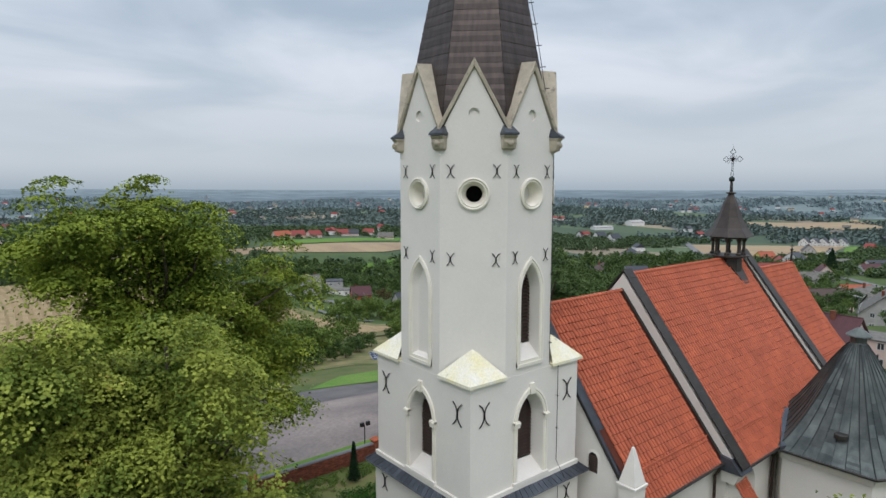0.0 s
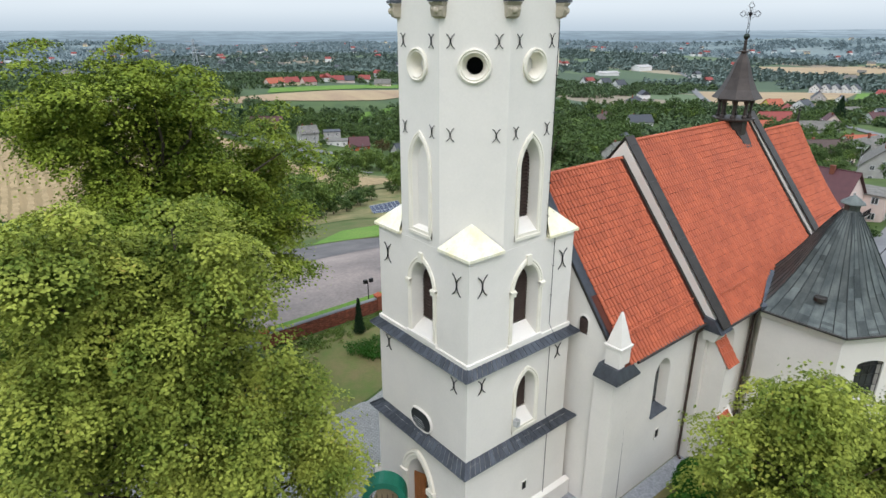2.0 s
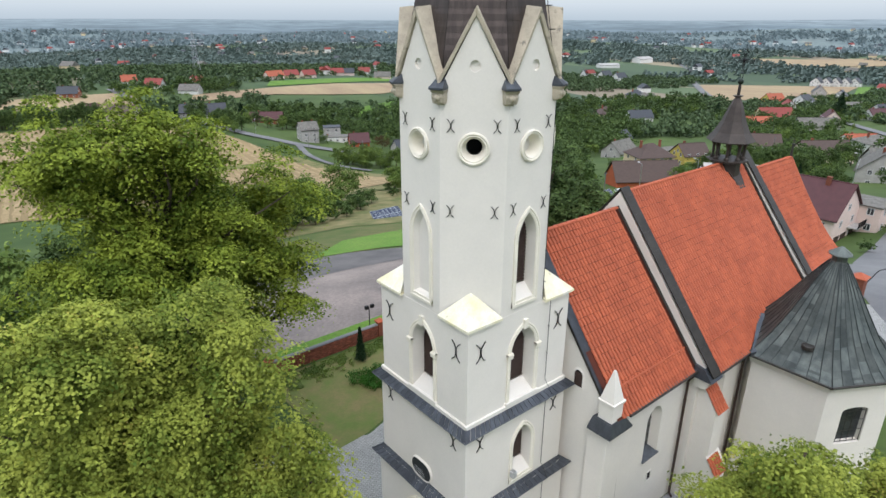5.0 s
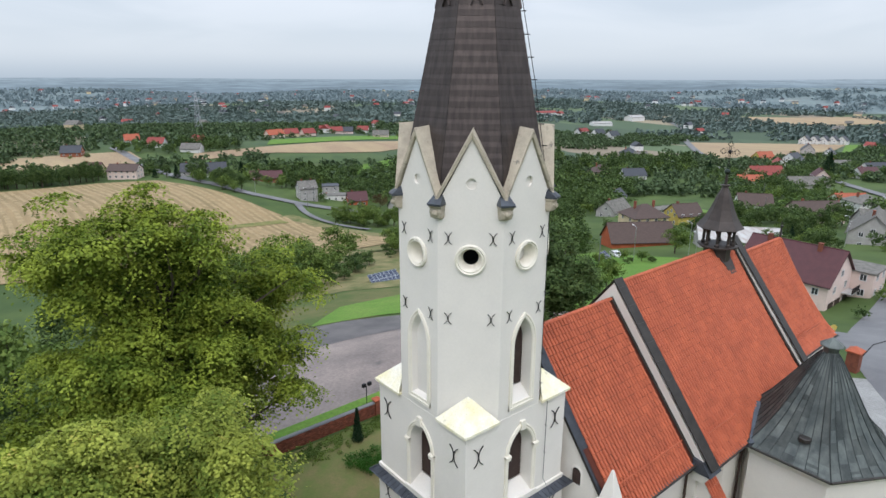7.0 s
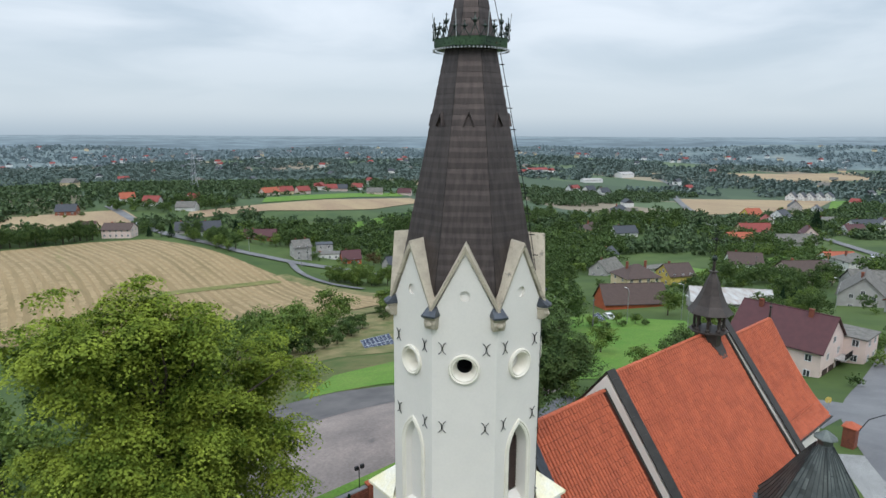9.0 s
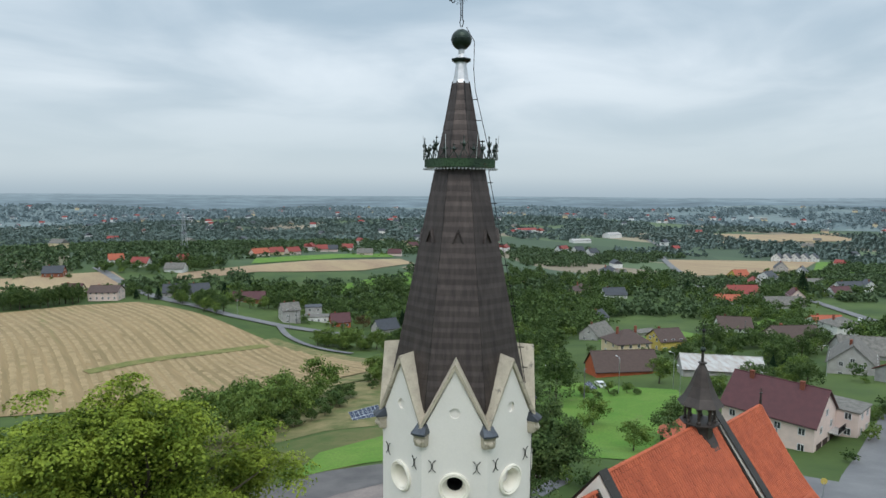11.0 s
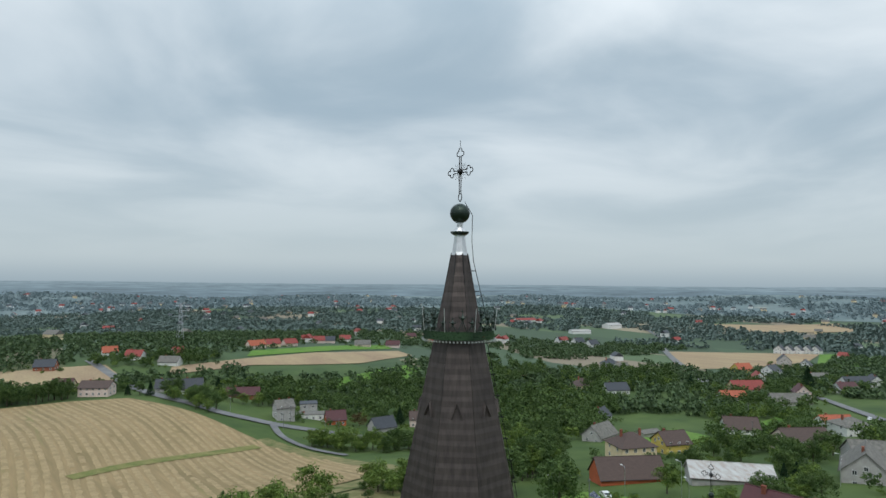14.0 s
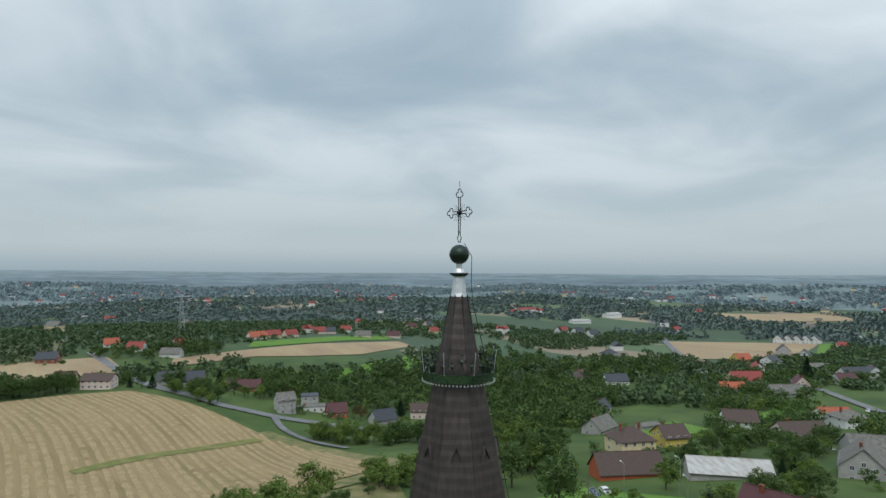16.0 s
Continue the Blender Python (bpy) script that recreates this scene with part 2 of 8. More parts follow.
class MB:
    """A mesh in the making: points and faces."""

    def __init__(self):
        self.v, self.f = [], []

    def add(self, pts, faces):
        n = len(self.v)
        self.v += [tuple(p) for p in pts]
        self.f += [[i + n for i in q] for q in faces]
        return self

    def quad(self, *pts):
        return self.add(pts, [list(range(len(pts)))])

    def loft(self, a, b, caps=True, close=True):
        """Side faces between two rings of points, and their caps."""
        n = len(a)
        fs = [[i, (i + 1) % n, n + (i + 1) % n, n + i] for i in range(n if close else n - 1)]
        if caps:
            fs += [list(range(n))[::-1], list(range(n, 2 * n))]
        return self.add(list(a) + list(b), fs)

    def box(self, x0, x1, y0, y1, z0, z1, m=None):
        a = [(x0, y0, z0), (x1, y0, z0), (x1, y1, z0), (x0, y1, z0)]
        b = [(x, y, z1) for x, y, _ in a]
        if m is not None:
            a, b = [m @ Vector(p) for p in a], [m @ Vector(p) for p in b]
        return self.loft(a, b)

    def tube(self, pts, r, k=6):
        pts = [Vector(p) for p in pts]
        rs = r if isinstance(r, (list, tuple)) else [r] * len(pts)
        rings = []
        for i, p in enumerate(pts):
            d = (pts[min(i + 1, len(pts) - 1)] - pts[max(i - 1, 0)]).normalized()
            s = d.cross(Vector((0.31, 0.17, 0.93)))
            s = (s if s.length > 0.05 else d.cross(Vector((1, 0, 0)))).normalized()
            q = d.cross(s)
            rings.append([p + rs[i] * (math.cos(2 * math.pi * j / k) * s + math.sin(2 * math.pi * j / k) * q) for j in range(k)])
        base = len(self.v)
        self.v += [tuple(p) for ring in rings for p in ring]
        for i in range(len(rings) - 1):
            for j in range(k):
                a, b = base + i * k + j, base + i * k + (j + 1) % k
                self.f.append([a, b, b + k, a + k])
        self.f += [[base + j for j in range(k)][::-1], [base + (len(rings) - 1) * k + j for j in range(k)]]
        return self

    def lathe(self, prof, c=(0, 0, 0), k=16, turn=0.0):
        """A body of revolution (or a pyramid of k sides) from (radius, height) pairs."""
        base = len(self.v)
        for r, z in prof:
            for j in range(k):
                a = turn + 2 * math.pi * j / k
                self.v.append((c[0] + r * math.cos(a), c[1] + r * math.sin(a), c[2] + z))
        for i in range(len(prof) - 1):
            for j in range(k):
                a, b = base + i * k + j, base + i * k + (j + 1) % k
                self.f.append([a, b, b + k, a + k])
        self.f += [[base + j for j in range(k)][::-1], [base + (len(prof) - 1) * k + j for j in range(k)]]
        return self


def part(name, mb, material, parent=None, label="", bevel=0.0, smooth=False, kind=""):
    me = bpy.data.meshes.new(name)
    if isinstance(mb, MB):
        me.from_pydata(mb.v, [], mb.f)
    else:
        me = mb
    if not me.materials:
        me.materials.append(material)
    ob = new(name, me)
    if smooth:
        me.polygons.foreach_set("use_smooth", [True] * len(me.polygons))
    if bevel:
        b = ob.modifiers.new("worn_edges", "BEVEL")
        b.width, b.segments, b.limit_method, b.angle_limit = bevel, 2, "ANGLE", radians(35)
    if parent is not None:
        ob.parent = parent
        if parent.type == "EMPTY":
            ob.matrix_parent_inverse = parent.matrix_basis.inverted()
    if label or kind:
        tagged(ob, label, kind=kind)
    return ob


def thing(name, label, category, at=(0, 0, 0), group="", kind=""):
    ob = new(name)
    ob.matrix_basis = Matrix.Translation(at)
    ob.empty_display_size = 0.3
    return tagged(ob, label, category, group, kind)


def grid_mesh(name, xs, ys, zs):
    """A sheet over a grid of points; xs, ys, zs are arrays of one shape."""
    n, m = xs.shape
    me = bpy.data.meshes.new(name)
    me.vertices.add(n * m)
    me.vertices.foreach_set("co", np.stack([xs, ys, zs], -1).ravel())
    i, j = np.meshgrid(np.arange(n - 1), np.arange(m - 1), indexing="ij")
    a = (i * m + j).ravel()
    faces(me, np.stack([a, a + m, a + m + 1, a + 1], -1))
    return me


def faces(me, q):
    k = q.shape[1]
    me.loops.add(q.size)
    me.loops.foreach_set("vertex_index", q.ravel().astype(np.int32))
    me.polygons.add(len(q))
    me.polygons.foreach_set("loop_start", (np.arange(len(q)) * k).astype(np.int32))
    me.update(calc_edges=True)


def arch(w, v0, vs, va, n=7):
    """A pointed opening's outline, from the left foot over the tip to the right foot."""
    h = va - vs
    R = (w * w + h * h) / (2 * w)
    end = math.acos(max(-1.0, min(1.0, (R - w) / R))) if h >= w else math.pi / 2
    left = []
    for i in range(n + 1):
        a = end * i / n
        left.append((-(R * math.cos(a) - (R - w)), vs + R * math.sin(a)))
    if h < w:
        left = [(-w * math.cos(math.pi / 2 * i / n), vs + h * math.sin(math.pi / 2 * i / n)) for i in range(n + 1)]
    left[-1] = (0.0, va)
    return [(-w, v0)] + left + [(-u, v) for u, v in left[-2::-1]] + [(w, v0)]


def face_map(o, u, n):
    """From a wall's own (along, up, inwards) to the world."""
    o, u, n = Vector(o), Vector(u).normalized(), Vector(n).normalized()
    return lambda a, v, d=0.0: o + u * a + Vector((0, 0, v)) - n * d


def panel(mb, F, u0, u1, v0, v1, outline=None, uc=0.0):
    """A flat piece of wall with an opening left free."""
    if outline is None:
        mb.quad(F(u0, v0), F(u1, v0), F(u1, v1), F(u0, v1))
        return
    pts = [(uc + u, v) for u, v in outline]
    (ul, vb), (ur, _) = pts[0], pts[-1]
    mb.quad(F(u0, v0), F(ul, v0), F(ul, v1), F(u0, v1))
    mb.quad(F(ur, v0), F(u1, v0), F(u1, v1), F(ur, v1))
    mb.quad(F(ul, v0), F(ur, v0), F(ur, vb), F(ul, vb))
    for (a, b), (c, d) in zip(pts[1:-1], pts[2:-1]):
        if abs(c - a) > 1e-6:
            mb.quad(F(a, b), F(c, d), F(c, v1), F(a, v1))


def round_panel(mb, F, u0, u1, v0, v1, vc, r, n=20):
    """A flat piece of wall with a round hole."""
    mb.quad(F(u0, v0), F(-r, v0), F(-r, v1), F(u0, v1))
    mb.quad(F(r, v0), F(u1, v0), F(u1, v1), F(r, v1))
    for i in range(n):
        a, b = math.pi * i / n, math.pi * (i + 1) / n
        p, q = -r * math.cos(a), -r * math.cos(b)
        mb.quad(F(p, vc + r * math.sin(a)), F(q, vc + r * math.sin(b)), F(q, v1), F(p, v1))
        mb.quad(F(p, v0), F(q, v0), F(q, vc - r * math.sin(b)), F(p, vc - r * math.sin(a)))


def ribbon(mb, F, outlines, uc=0.0, closed=False):
    """Bands between outlines, each a list of (u, v) with a depth."""
    for (a, da), (b, db) in zip(outlines, outlines[1:]):
        n = len(a)
        for i in range(n if closed else n - 1):
            j = (i + 1) % n
            mb.quad(F(uc + a[i][0], a[i][1], da), F(uc + a[j][0], a[j][1], da), F(uc + b[j][0], b[j][1], db), F(uc + b[i][0], b[i][1], db))


def ring(r, vc, n=40):
    return [(r * math.cos(2 * math.pi * i / n), vc + r * math.sin(2 * math.pi * i / n)) for i in range(n)]


def disc(mb, F, r, vc, d, n=40):
    mb.quad(*[F(u, v, d) for u, v in ring(r, vc, n)])


def tall_window(thing_, F, uc, w, sill, spring, tip, depth, blind=False, capitals=False, name="window"):
    """A pointed window or niche: moulding, splayed reveal, sloped sill, louvre."""
    dep = 0.22 if blind else depth
    wi = w * (0.78 if blind else 0.86)
    inner = arch(wi, sill + (0.12 if blind else 0.55), spring, tip - 0.28)
    mb = MB()
    ribbon(mb, F, [(arch(w, sill, spring, tip), 0.0), (inner, dep)], uc)
    a, b = (-w, sill), (w, sill)
    mb.quad(F(uc - w, sill, 0), F(uc + w, sill, 0), F(uc + wi, inner[-1][1], dep), F(uc - wi, inner[0][1], dep))
    if blind:
        mb.quad(*[F(uc + u, v, dep) for u, v in inner])
    win = part(name, mb, PLASTER, thing_)
    mo = MB()
    prof = [(0.24, 0.0), (0.24, -0.07), (0.17, -0.09), (0.13, -0.05), (0.09, -0.075), (0.04, -0.06), (0.0, -0.02), (0.0, 0.03)]
    ribbon(mo, F, [(arch(w + o, sill - (0.25 if not capitals else 0.0), spring, tip + o * 1.25), d) for o, d in prof], uc)
    if not capitals:
        for lo, hi, pr in ((-0.28, -0.14, 0.09), (-0.14, 0.0, 0.05)):
            p = [F(uc + s * (w + 0.24), sill + v, -d) for v in (lo, hi) for s, d in ((-1, -0.02), (1, -0.02), (1, pr), (-1, pr))]
            mo.loft(p[:4], p[4:])
    part("moulding", mo, MOULD, win)
    if capitals:
        for s in (-1, 1):
            cp = MB()
            for lo, hi, pr in ((-0.16, 0.12, 0.14), (0.0, 0.08, 0.18)):
                u0, u1 = sorted((uc + s * (w - 0.03), uc + s * (w + 0.3)))
                q = [F(u, spring + v, d) for v in (lo, hi) for u, d in ((u0, 0.02), (u1, 0.02), (u1, -pr), (u0, -pr))]
                cp.loft(q[:4], q[4:])
            part("capital", cp, MOULD, win)
        q = [F(uc + u, tip + v, d) for v in (-0.05, 0.42) for u, d in ((-0.12, 0.02), (0.12, 0.02), (0.14, -0.13), (-0.14, -0.13))]
        part("keystone", MB().loft(q[:4], q[4:]), MOULD, win)
        q = [F(uc + s * (w + 0.3), sill + v, d) for v in (-0.22, 0.0) for s, d in ((-1, 0.02), (1, 0.02), (1, -0.14), (-1, -0.14))]
        part("sill", MB().loft(q[:4], q[4:]), PLASTER, win, bevel=0.02)
    if not blind:
        # black sheet behind the louvres, painted as the unlit belfry
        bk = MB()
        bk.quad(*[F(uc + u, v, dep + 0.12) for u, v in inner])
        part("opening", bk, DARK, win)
        v, k = inner[0][1] + 0.08, 0
        while v < tip - 0.45:
            hw = wi
            if v > spring:
                hw = max(u for u, vv in inner if vv >= v - 0.01)
            p = [F(uc + s * hw, v + dv, dep + dd) for dv, dd in ((0, -0.02), (0.09, 0.08)) for s in (-1, 1)]
            p += [q + Vector((0, 0, 0.02)) for q in p]
            mb = MB().loft([p[0], p[1], p[3], p[2]], [p[4], p[5], p[7], p[6]])
            part("louvre", mb, LOUVRE, win)
            v += 0.155
    return win


def wall_anchor(parent, F, u, v, h):
    """Two iron bows back to back."""
    mb = MB()
    for s in (-1, 1):
        pts = []
        for i in range(9):
            a = -1 + 2 * i / 8
            pts.append(F(u + s * (0.014 + 0.27 * h * abs(a) ** 2.6), v + a * h / 2, -0.04))
        mb.tube(pts, 0.017 if h < 0.6 else 0.026, 5)
    return part("wall_anchor", mb, IRON, parent)


# ---- ground ----
HILL_NEAR = (5.1, -1.6, 1.4, -1.7, 0.6, -2.2, 1.8, -9.0, 13.1, 7.2, -9.6, 4.6, 6.6, 0.9, 4.4, 0.5, -1.3, 13.0, -1.2, 5.4, -5.7, 10.7, 5.4, -7.6, 11.7, -16.0, 9.9, 8.3, -7.4, 6.3, 1.7, 6.2, 0.1, -0.7, -9.5)
HILL_WIDE = (33.6, 21.9, 0.4, 2.1, 22.9, -18.7, 12.0, 17.1, 25.2, 1.0, 3.8, 4.3, 1.0, 5.6, -10.1, 10.3)


def height(x, y):
    """The land: a flat church yard on a hill that falls away to a wide plain."""
    x, y = np.asarray(x, float), np.asarray(y, float)
    z = np.full(x.shape, -52.0)
    for i, w in enumerate(HILL_NEAR):
        z += w * np.exp(-((x + 60 - 60 * (i // 7)) ** 2 + (y + 40 - 60 * (i % 7)) ** 2) / 7200)
    for i, w in enumerate(HILL_WIDE):
        z += w * np.exp(-((x + 200 - 250 * (i // 4)) ** 2 + (y - (-100, 150, 400, 600)[i % 4]) ** 2) / 64800)
    z -= 4.3 * np.exp(-((x - 92) ** 2 + (y - 10) ** 2) / 650)  # the road dips beside the church hill
    far = np.hypot(x, y)
    swell = np.clip((far - 500) / 1200, 0, 1)
    z += swell * (9 * np.sin(x / 310 + 1.3) * np.cos(y / 370) + 5 * np.sin((x - y) / 190))
    # higher ground far off in the east
    z += 42 * np.exp(-((x - 3900) ** 2 + (y - 2000) ** 2) / 900000) + 26 * np.exp(-((x - 2700) ** 2 + (y - 900) ** 2) / 500000)
    d = np.hypot(np.maximum(np.maximum(-25 - x, x - 42), 0), np.maximum(np.maximum(-30 - y, y - 24), 0))
    s = np.clip(d / 25, 0, 1)
    s = s * s * (3 - 2 * s)
    return G0 * (1 - s) + z * s


def hgt(x, y):
    return float(height(x, y))

# ---- church tower ----
OX, OY = 0.05, -0.06
tower = thing("church_tower", "white plastered church tower with dark copper spire and cross", "tower", (OX, OY, G0))
TAN = math.tan(math.pi / 8)


def side_map(k, r):
    """Wall k of the square (0 west, 1 south, 2 east, 3 north) at r from the axis."""
    n = [(-1, 0, 0), (0, -1, 0), (1, 0, 0), (0, 1, 0)][k]
    u = [(0, -1, 0), (1, 0, 0), (0, 1, 0), (-1, 0, 0)][k]
    return face_map((OX + n[0] * r, OY + n[1] * r, 0), u, n)


STAGE = ((3.58, G0, 3.35), (3.40, 3.3, 8.6), (3.29, 8.6, 13.42))
W_UP, W_MID, W_PORTAL = arch(0.80, 8.75, 11.3, 12.5), arch(0.64, 4.0, 5.9, 6.95), arch(0.86, G0, 0.35, 1.75)
for si, (r, z0, z1) in enumerate(STAGE):
    mb = MB()
    for k in range(4):
        F = side_map(k, r)
        hole, uc = None, 0.0
        if si == 2 and k in (0, 1):
            hole, uc = W_UP, (0.1, 0.2)[k]
        if si == 1 and k == 1:
            hole, uc = W_MID, 0.4
        if si == 0 and k == 0:
            hole, uc = W_PORTAL, 0.0
        panel(mb, F, -r, r, z0, z1, hole, uc)
    mb.quad(*[(OX + a * r, OY + b * r, z1) for a, b in ((-1, -1), (1, -1), (1, 1), (-1, 1))])
    part("wall", mb, PLASTER, tower)
tall_window(tower, side_map(0, 3.29), 0.1, 0.80, 8.75, 11.3, 12.5, 0.6, capitals=True)
tall_window(tower, side_map(1, 3.29), 0.2, 0.80, 8.75, 11.3, 12.5, 0.6, capitals=True)
tall_window(tower, side_map(1, 3.40), 0.4, 0.64, 4.0, 5.9, 6.95, 0.55)
# plinth
mb = MB()
for r, z0, z1 in ((3.85, G0 - 0.3, -1.05),):
    a = [(OX + p * r, OY + q * r, z0) for p, q in ((-1, -1), (1, -1), (1, 1), (-1, 1))]
    b = [(x, y, z1) for x, y, _ in a]
    c = [(OX + p * 3.6, OY + q * 3.6, z1 + 0.1) for p, q in ((-1, -1), (1, -1), (1, 1), (-1, 1))]
    for F, uw in ((side_map(1, r), (-r, r)), (side_map(3, r), (-r, r))):
        p = [F(u, v, d) for v, ds in ((z0, (0, 0.3)), (z1, (0, 0.3))) for u, d in ((uw[0], ds[0]), (uw[1], ds[0]), (uw[1], ds[1]), (uw[0], ds[1]))]
        q = [F(uw[0], z1), F(uw[1], z1), F(uw[1], z1 + 0.12, 0.27), F(uw[0], z1 + 0.12, 0.27)]
        part("plinth", MB().loft(p[:4], p[4:]).quad(*q), PLASTER, tower)


def cornice(ztop, zlip, rin, rout):
    """A skirt of metal sheets round the tower, each sheet a piece."""
    c = part("skirt_roof", MB().loft([(OX + a * (rout - 0.05), OY + b * (rout - 0.05), zlip - 0.1) for a, b in ((-1, -1), (1, -1), (1, 1), (-1, 1))], [(OX + a * rin, OY + b * rin, ztop - 0.06) for a, b in ((-1, -1), (1, -1), (1, 1), (-1, 1))]), PLASTER, tower)
    for k in (0, 1, 3):
        F = side_map(k, 0.0)
        n = 24
        for i in range(n):
            lo = [-1 + 2 * j / n for j in (i, i + 1)]
            jig = 0.012 * random.random()
            p = []
            for dz in (-0.035, 0.0):
                for t, r, z in ((0, rout, zlip), (1, rout, zlip), (1, rin, ztop), (0, rin, ztop)):
                    u = lo[t] * r + (0.012 if t == 0 else -0.012)
                    p.append(F(u, z + dz + jig, -r))
            part("sheet", MB().loft(p[:4], p[4:]), SLATE, c)
        mb = MB()
        mb.tube([F(-rin, ztop + 0.02, -rin), F(rin, ztop + 0.02, -rin)], 0.035, 5)
        mb.tube([F(-rout, zlip, -rout), F(rout, zlip, -rout)], 0.03, 5)
        part("rim", mb, SLATE, c)
    for a, b in ((-1, -1), (-1, 1), (1, -1)):
        part("hip_rim", MB().tube([(OX + a * rout, OY + b * rout, zlip + 0.03), (OX + a * rin, OY + b * rin, ztop + 0.03)], 0.04, 5), SLATE, c)


cornice(3.48, 3.1, 3.40, 3.9)
cornice(8.5, 8.1, 3.29, 3.76)
# corner caps where the square turns into the octagon
AP = 3.28
for a, b in ((-1, -1), (-1, 1), (1, -1), (1, 1)):
    K, e, z = 3.45, 1.5, 13.4
    pts = [(OX + a * K, OY + b * K), (OX + a * K, OY + b * (e - 0.1)), (OX + a * (e - 0.1), OY + b * K)]
    f = AP / math.sqrt(2)
    low = [(x, y, z) for x, y in pts] + [(OX + a * f * 0.8, OY + b * f * 0.8, z)]
    mb = MB()
    order = [0, 1, 3, 2] if a * b < 0 else [0, 2, 3, 1]
    mb.loft([low[i] for i in order], [(low[i][0], low[i][1], z + 0.13) for i in order])
    tip = (OX + a * (f - 0.02), OY + b * (f - 0.02), z + 1.22)
    top = [(x, y, z + 0.13) for x, y in pts]
    mb.quad(top[0], top[1], tip)
    mb.quad(top[2], top[0], tip)
    part("corner_cap", mb, CAPSTONE, tower, "cream cap with yellow lichen stains")


def oct_map(k, r):
    """Face k of the octagon, counted from the west."""
    a = math.pi + k * math.pi / 4
    n = (math.cos(a), math.sin(a), 0)
    return face_map((OX + n[0] * r, OY + n[1] * r, 0), (-n[1], n[0], 0), n)


HS = AP * TAN
W_TALL = arch(0.56, 14.0, 16.85, 18.05)
octo = MB()
for k in range(8):
    F = oct_map(k, AP)
    if k % 2 == 0:
        panel(octo, F, -HS, HS, 13.3, 19.2, W_TALL, 0.06)
    else:
        panel(octo, F, -HS, HS, 13.3, 19.2)
    round_panel(octo, F, -HS, HS, 19.2, 23.3, 20.95, 0.46)
part("octagon_wall", octo, PLASTER, tower)
for k in range(8):
    F = oct_map(k, AP)
    if k % 2 == 0:
        tall_window(tower, F, 0.06, 0.56, 14.0, 16.85, 18.05, 0.5, blind=k in (0, 6))
    # round window
    mb = MB()
    prof = [(0.66, 0.0), (0.66, -0.09), (0.6, -0.12), (0.55, -0.06), (0.51, -0.09), (0.47, -0.04), (0.45, 0.0), (0.33, 0.42)]
    ribbon(mb, F, [(ring(r, 20.95), d) for r, d in prof], 0.0, True)
    w = part("round_window", mb, MOULD, tower)
    # on the front face a short black bore paints the shade inside
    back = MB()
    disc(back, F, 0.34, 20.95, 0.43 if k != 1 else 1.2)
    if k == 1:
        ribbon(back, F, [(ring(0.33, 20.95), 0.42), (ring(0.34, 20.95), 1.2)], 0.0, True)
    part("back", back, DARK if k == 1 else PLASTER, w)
    # iron anchors
    for u in (-0.92, 0.92):
        wall_anchor(tower, F, u, 21.86, 0.52)
        wall_anchor(tower, F, u, 18.32 if k % 2 else 18.38, 0.52)
    # gable
    gb = MB()
    zb, zt = 23.3, 25.9
    n = 16
    r = 0.22
    vc = 24.12
    edge = lambda v: HS * (zt - v) / (zt - zb)
    gb.quad(F(-HS, zb), F(HS, zb), F(edge(vc - r), vc - r), F(-edge(vc - r), vc - r))
    gb.quad(F(-edge(vc + r), vc + r), F(edge(vc + r), vc + r), F(0, zt))
    half = [(r * math.sin(math.pi * i / n), vc - r * math.cos(math.pi * i / n)) for i in range(n + 1)]
    for (u0, v0), (u1, v1) in zip(half, half[1:]):
        gb.quad(F(u0, v0), F(edge(v0), v0), F(edge(v1), v1), F(u1, v1))
        gb.quad(F(-u0, v0), F(-u1, v1), F(-edge(v1), v1), F(-edge(v0), v0))
    ribbon(gb, F, [(ring(r, vc, 32), 0.0), (ring(r, vc, 32), 0.1)], 0.0, True)
    disc(gb, F, r, vc, 0.1, 32)
    for s in (-1, 1):
        gb.quad(F(s * HS, zb), F(0, zt), F(0, zt, 0.75), F(s * HS, zb, 0.75))
    gable = part("gable", gb, PLASTER, tower)
    for s in (-1, 1):
        d = Vector((HS, zt - zb)).normalized()
        nrm = (d.y, d.x)
        lo, hi = (s * (HS + 0.02), zb + 0.1), (0.0, zt + 0.02)
        ring_a = [F(lo[0] + s * nrm[0] * t, lo[1] + nrm[1] * t, q) for t, q in ((0.0, -0.1), (0.13, -0.14), (0.17, 0.78), (0.0, 0.78))]
        ring_b = [F(hi[0], hi[1] + t, q) for t, q in ((0.0, -0.1), (0.32, -0.14), (0.40, 0.78), (0.0, 0.78))]
        part("coping", MB().loft(ring_a, ring_b), SANDSTONE, gable, "weathered sandstone coping", 0.02)
        rear = [F(lo[0] + s * nrm[0] * t, lo[1] + nrm[1] * t, q) for t, q in ((0.0, 0.8), (0.3, 0.8), (0.3, 0.86), (0.0, 0.9))]
        rear2 = [F(hi[0], hi[1] + t, q) for t, q in ((0.0, 0.8), (0.62, 0.8), (0.62, 0.86), (0.0, 0.9))]
        part("flashing", MB().loft(rear, rear2), SLATE, gable)
    # carved corbel at the octagon's corner
    a = math.pi + k * math.pi / 4 + math.pi / 8
    R = AP / math.cos(math.pi / 8)
    m = Matrix.Translation((OX, OY, 0)) @ Matrix.Rotation(a, 4, "Z")
    cb = MB()
    prof = [(0.02, 22.67, 0.2), (0.2, 22.74, 0.25), (0.27, 22.97, 0.27), (0.24, 23.12, 0.27), (0.34, 23.24, 0.31)]
    rings = []
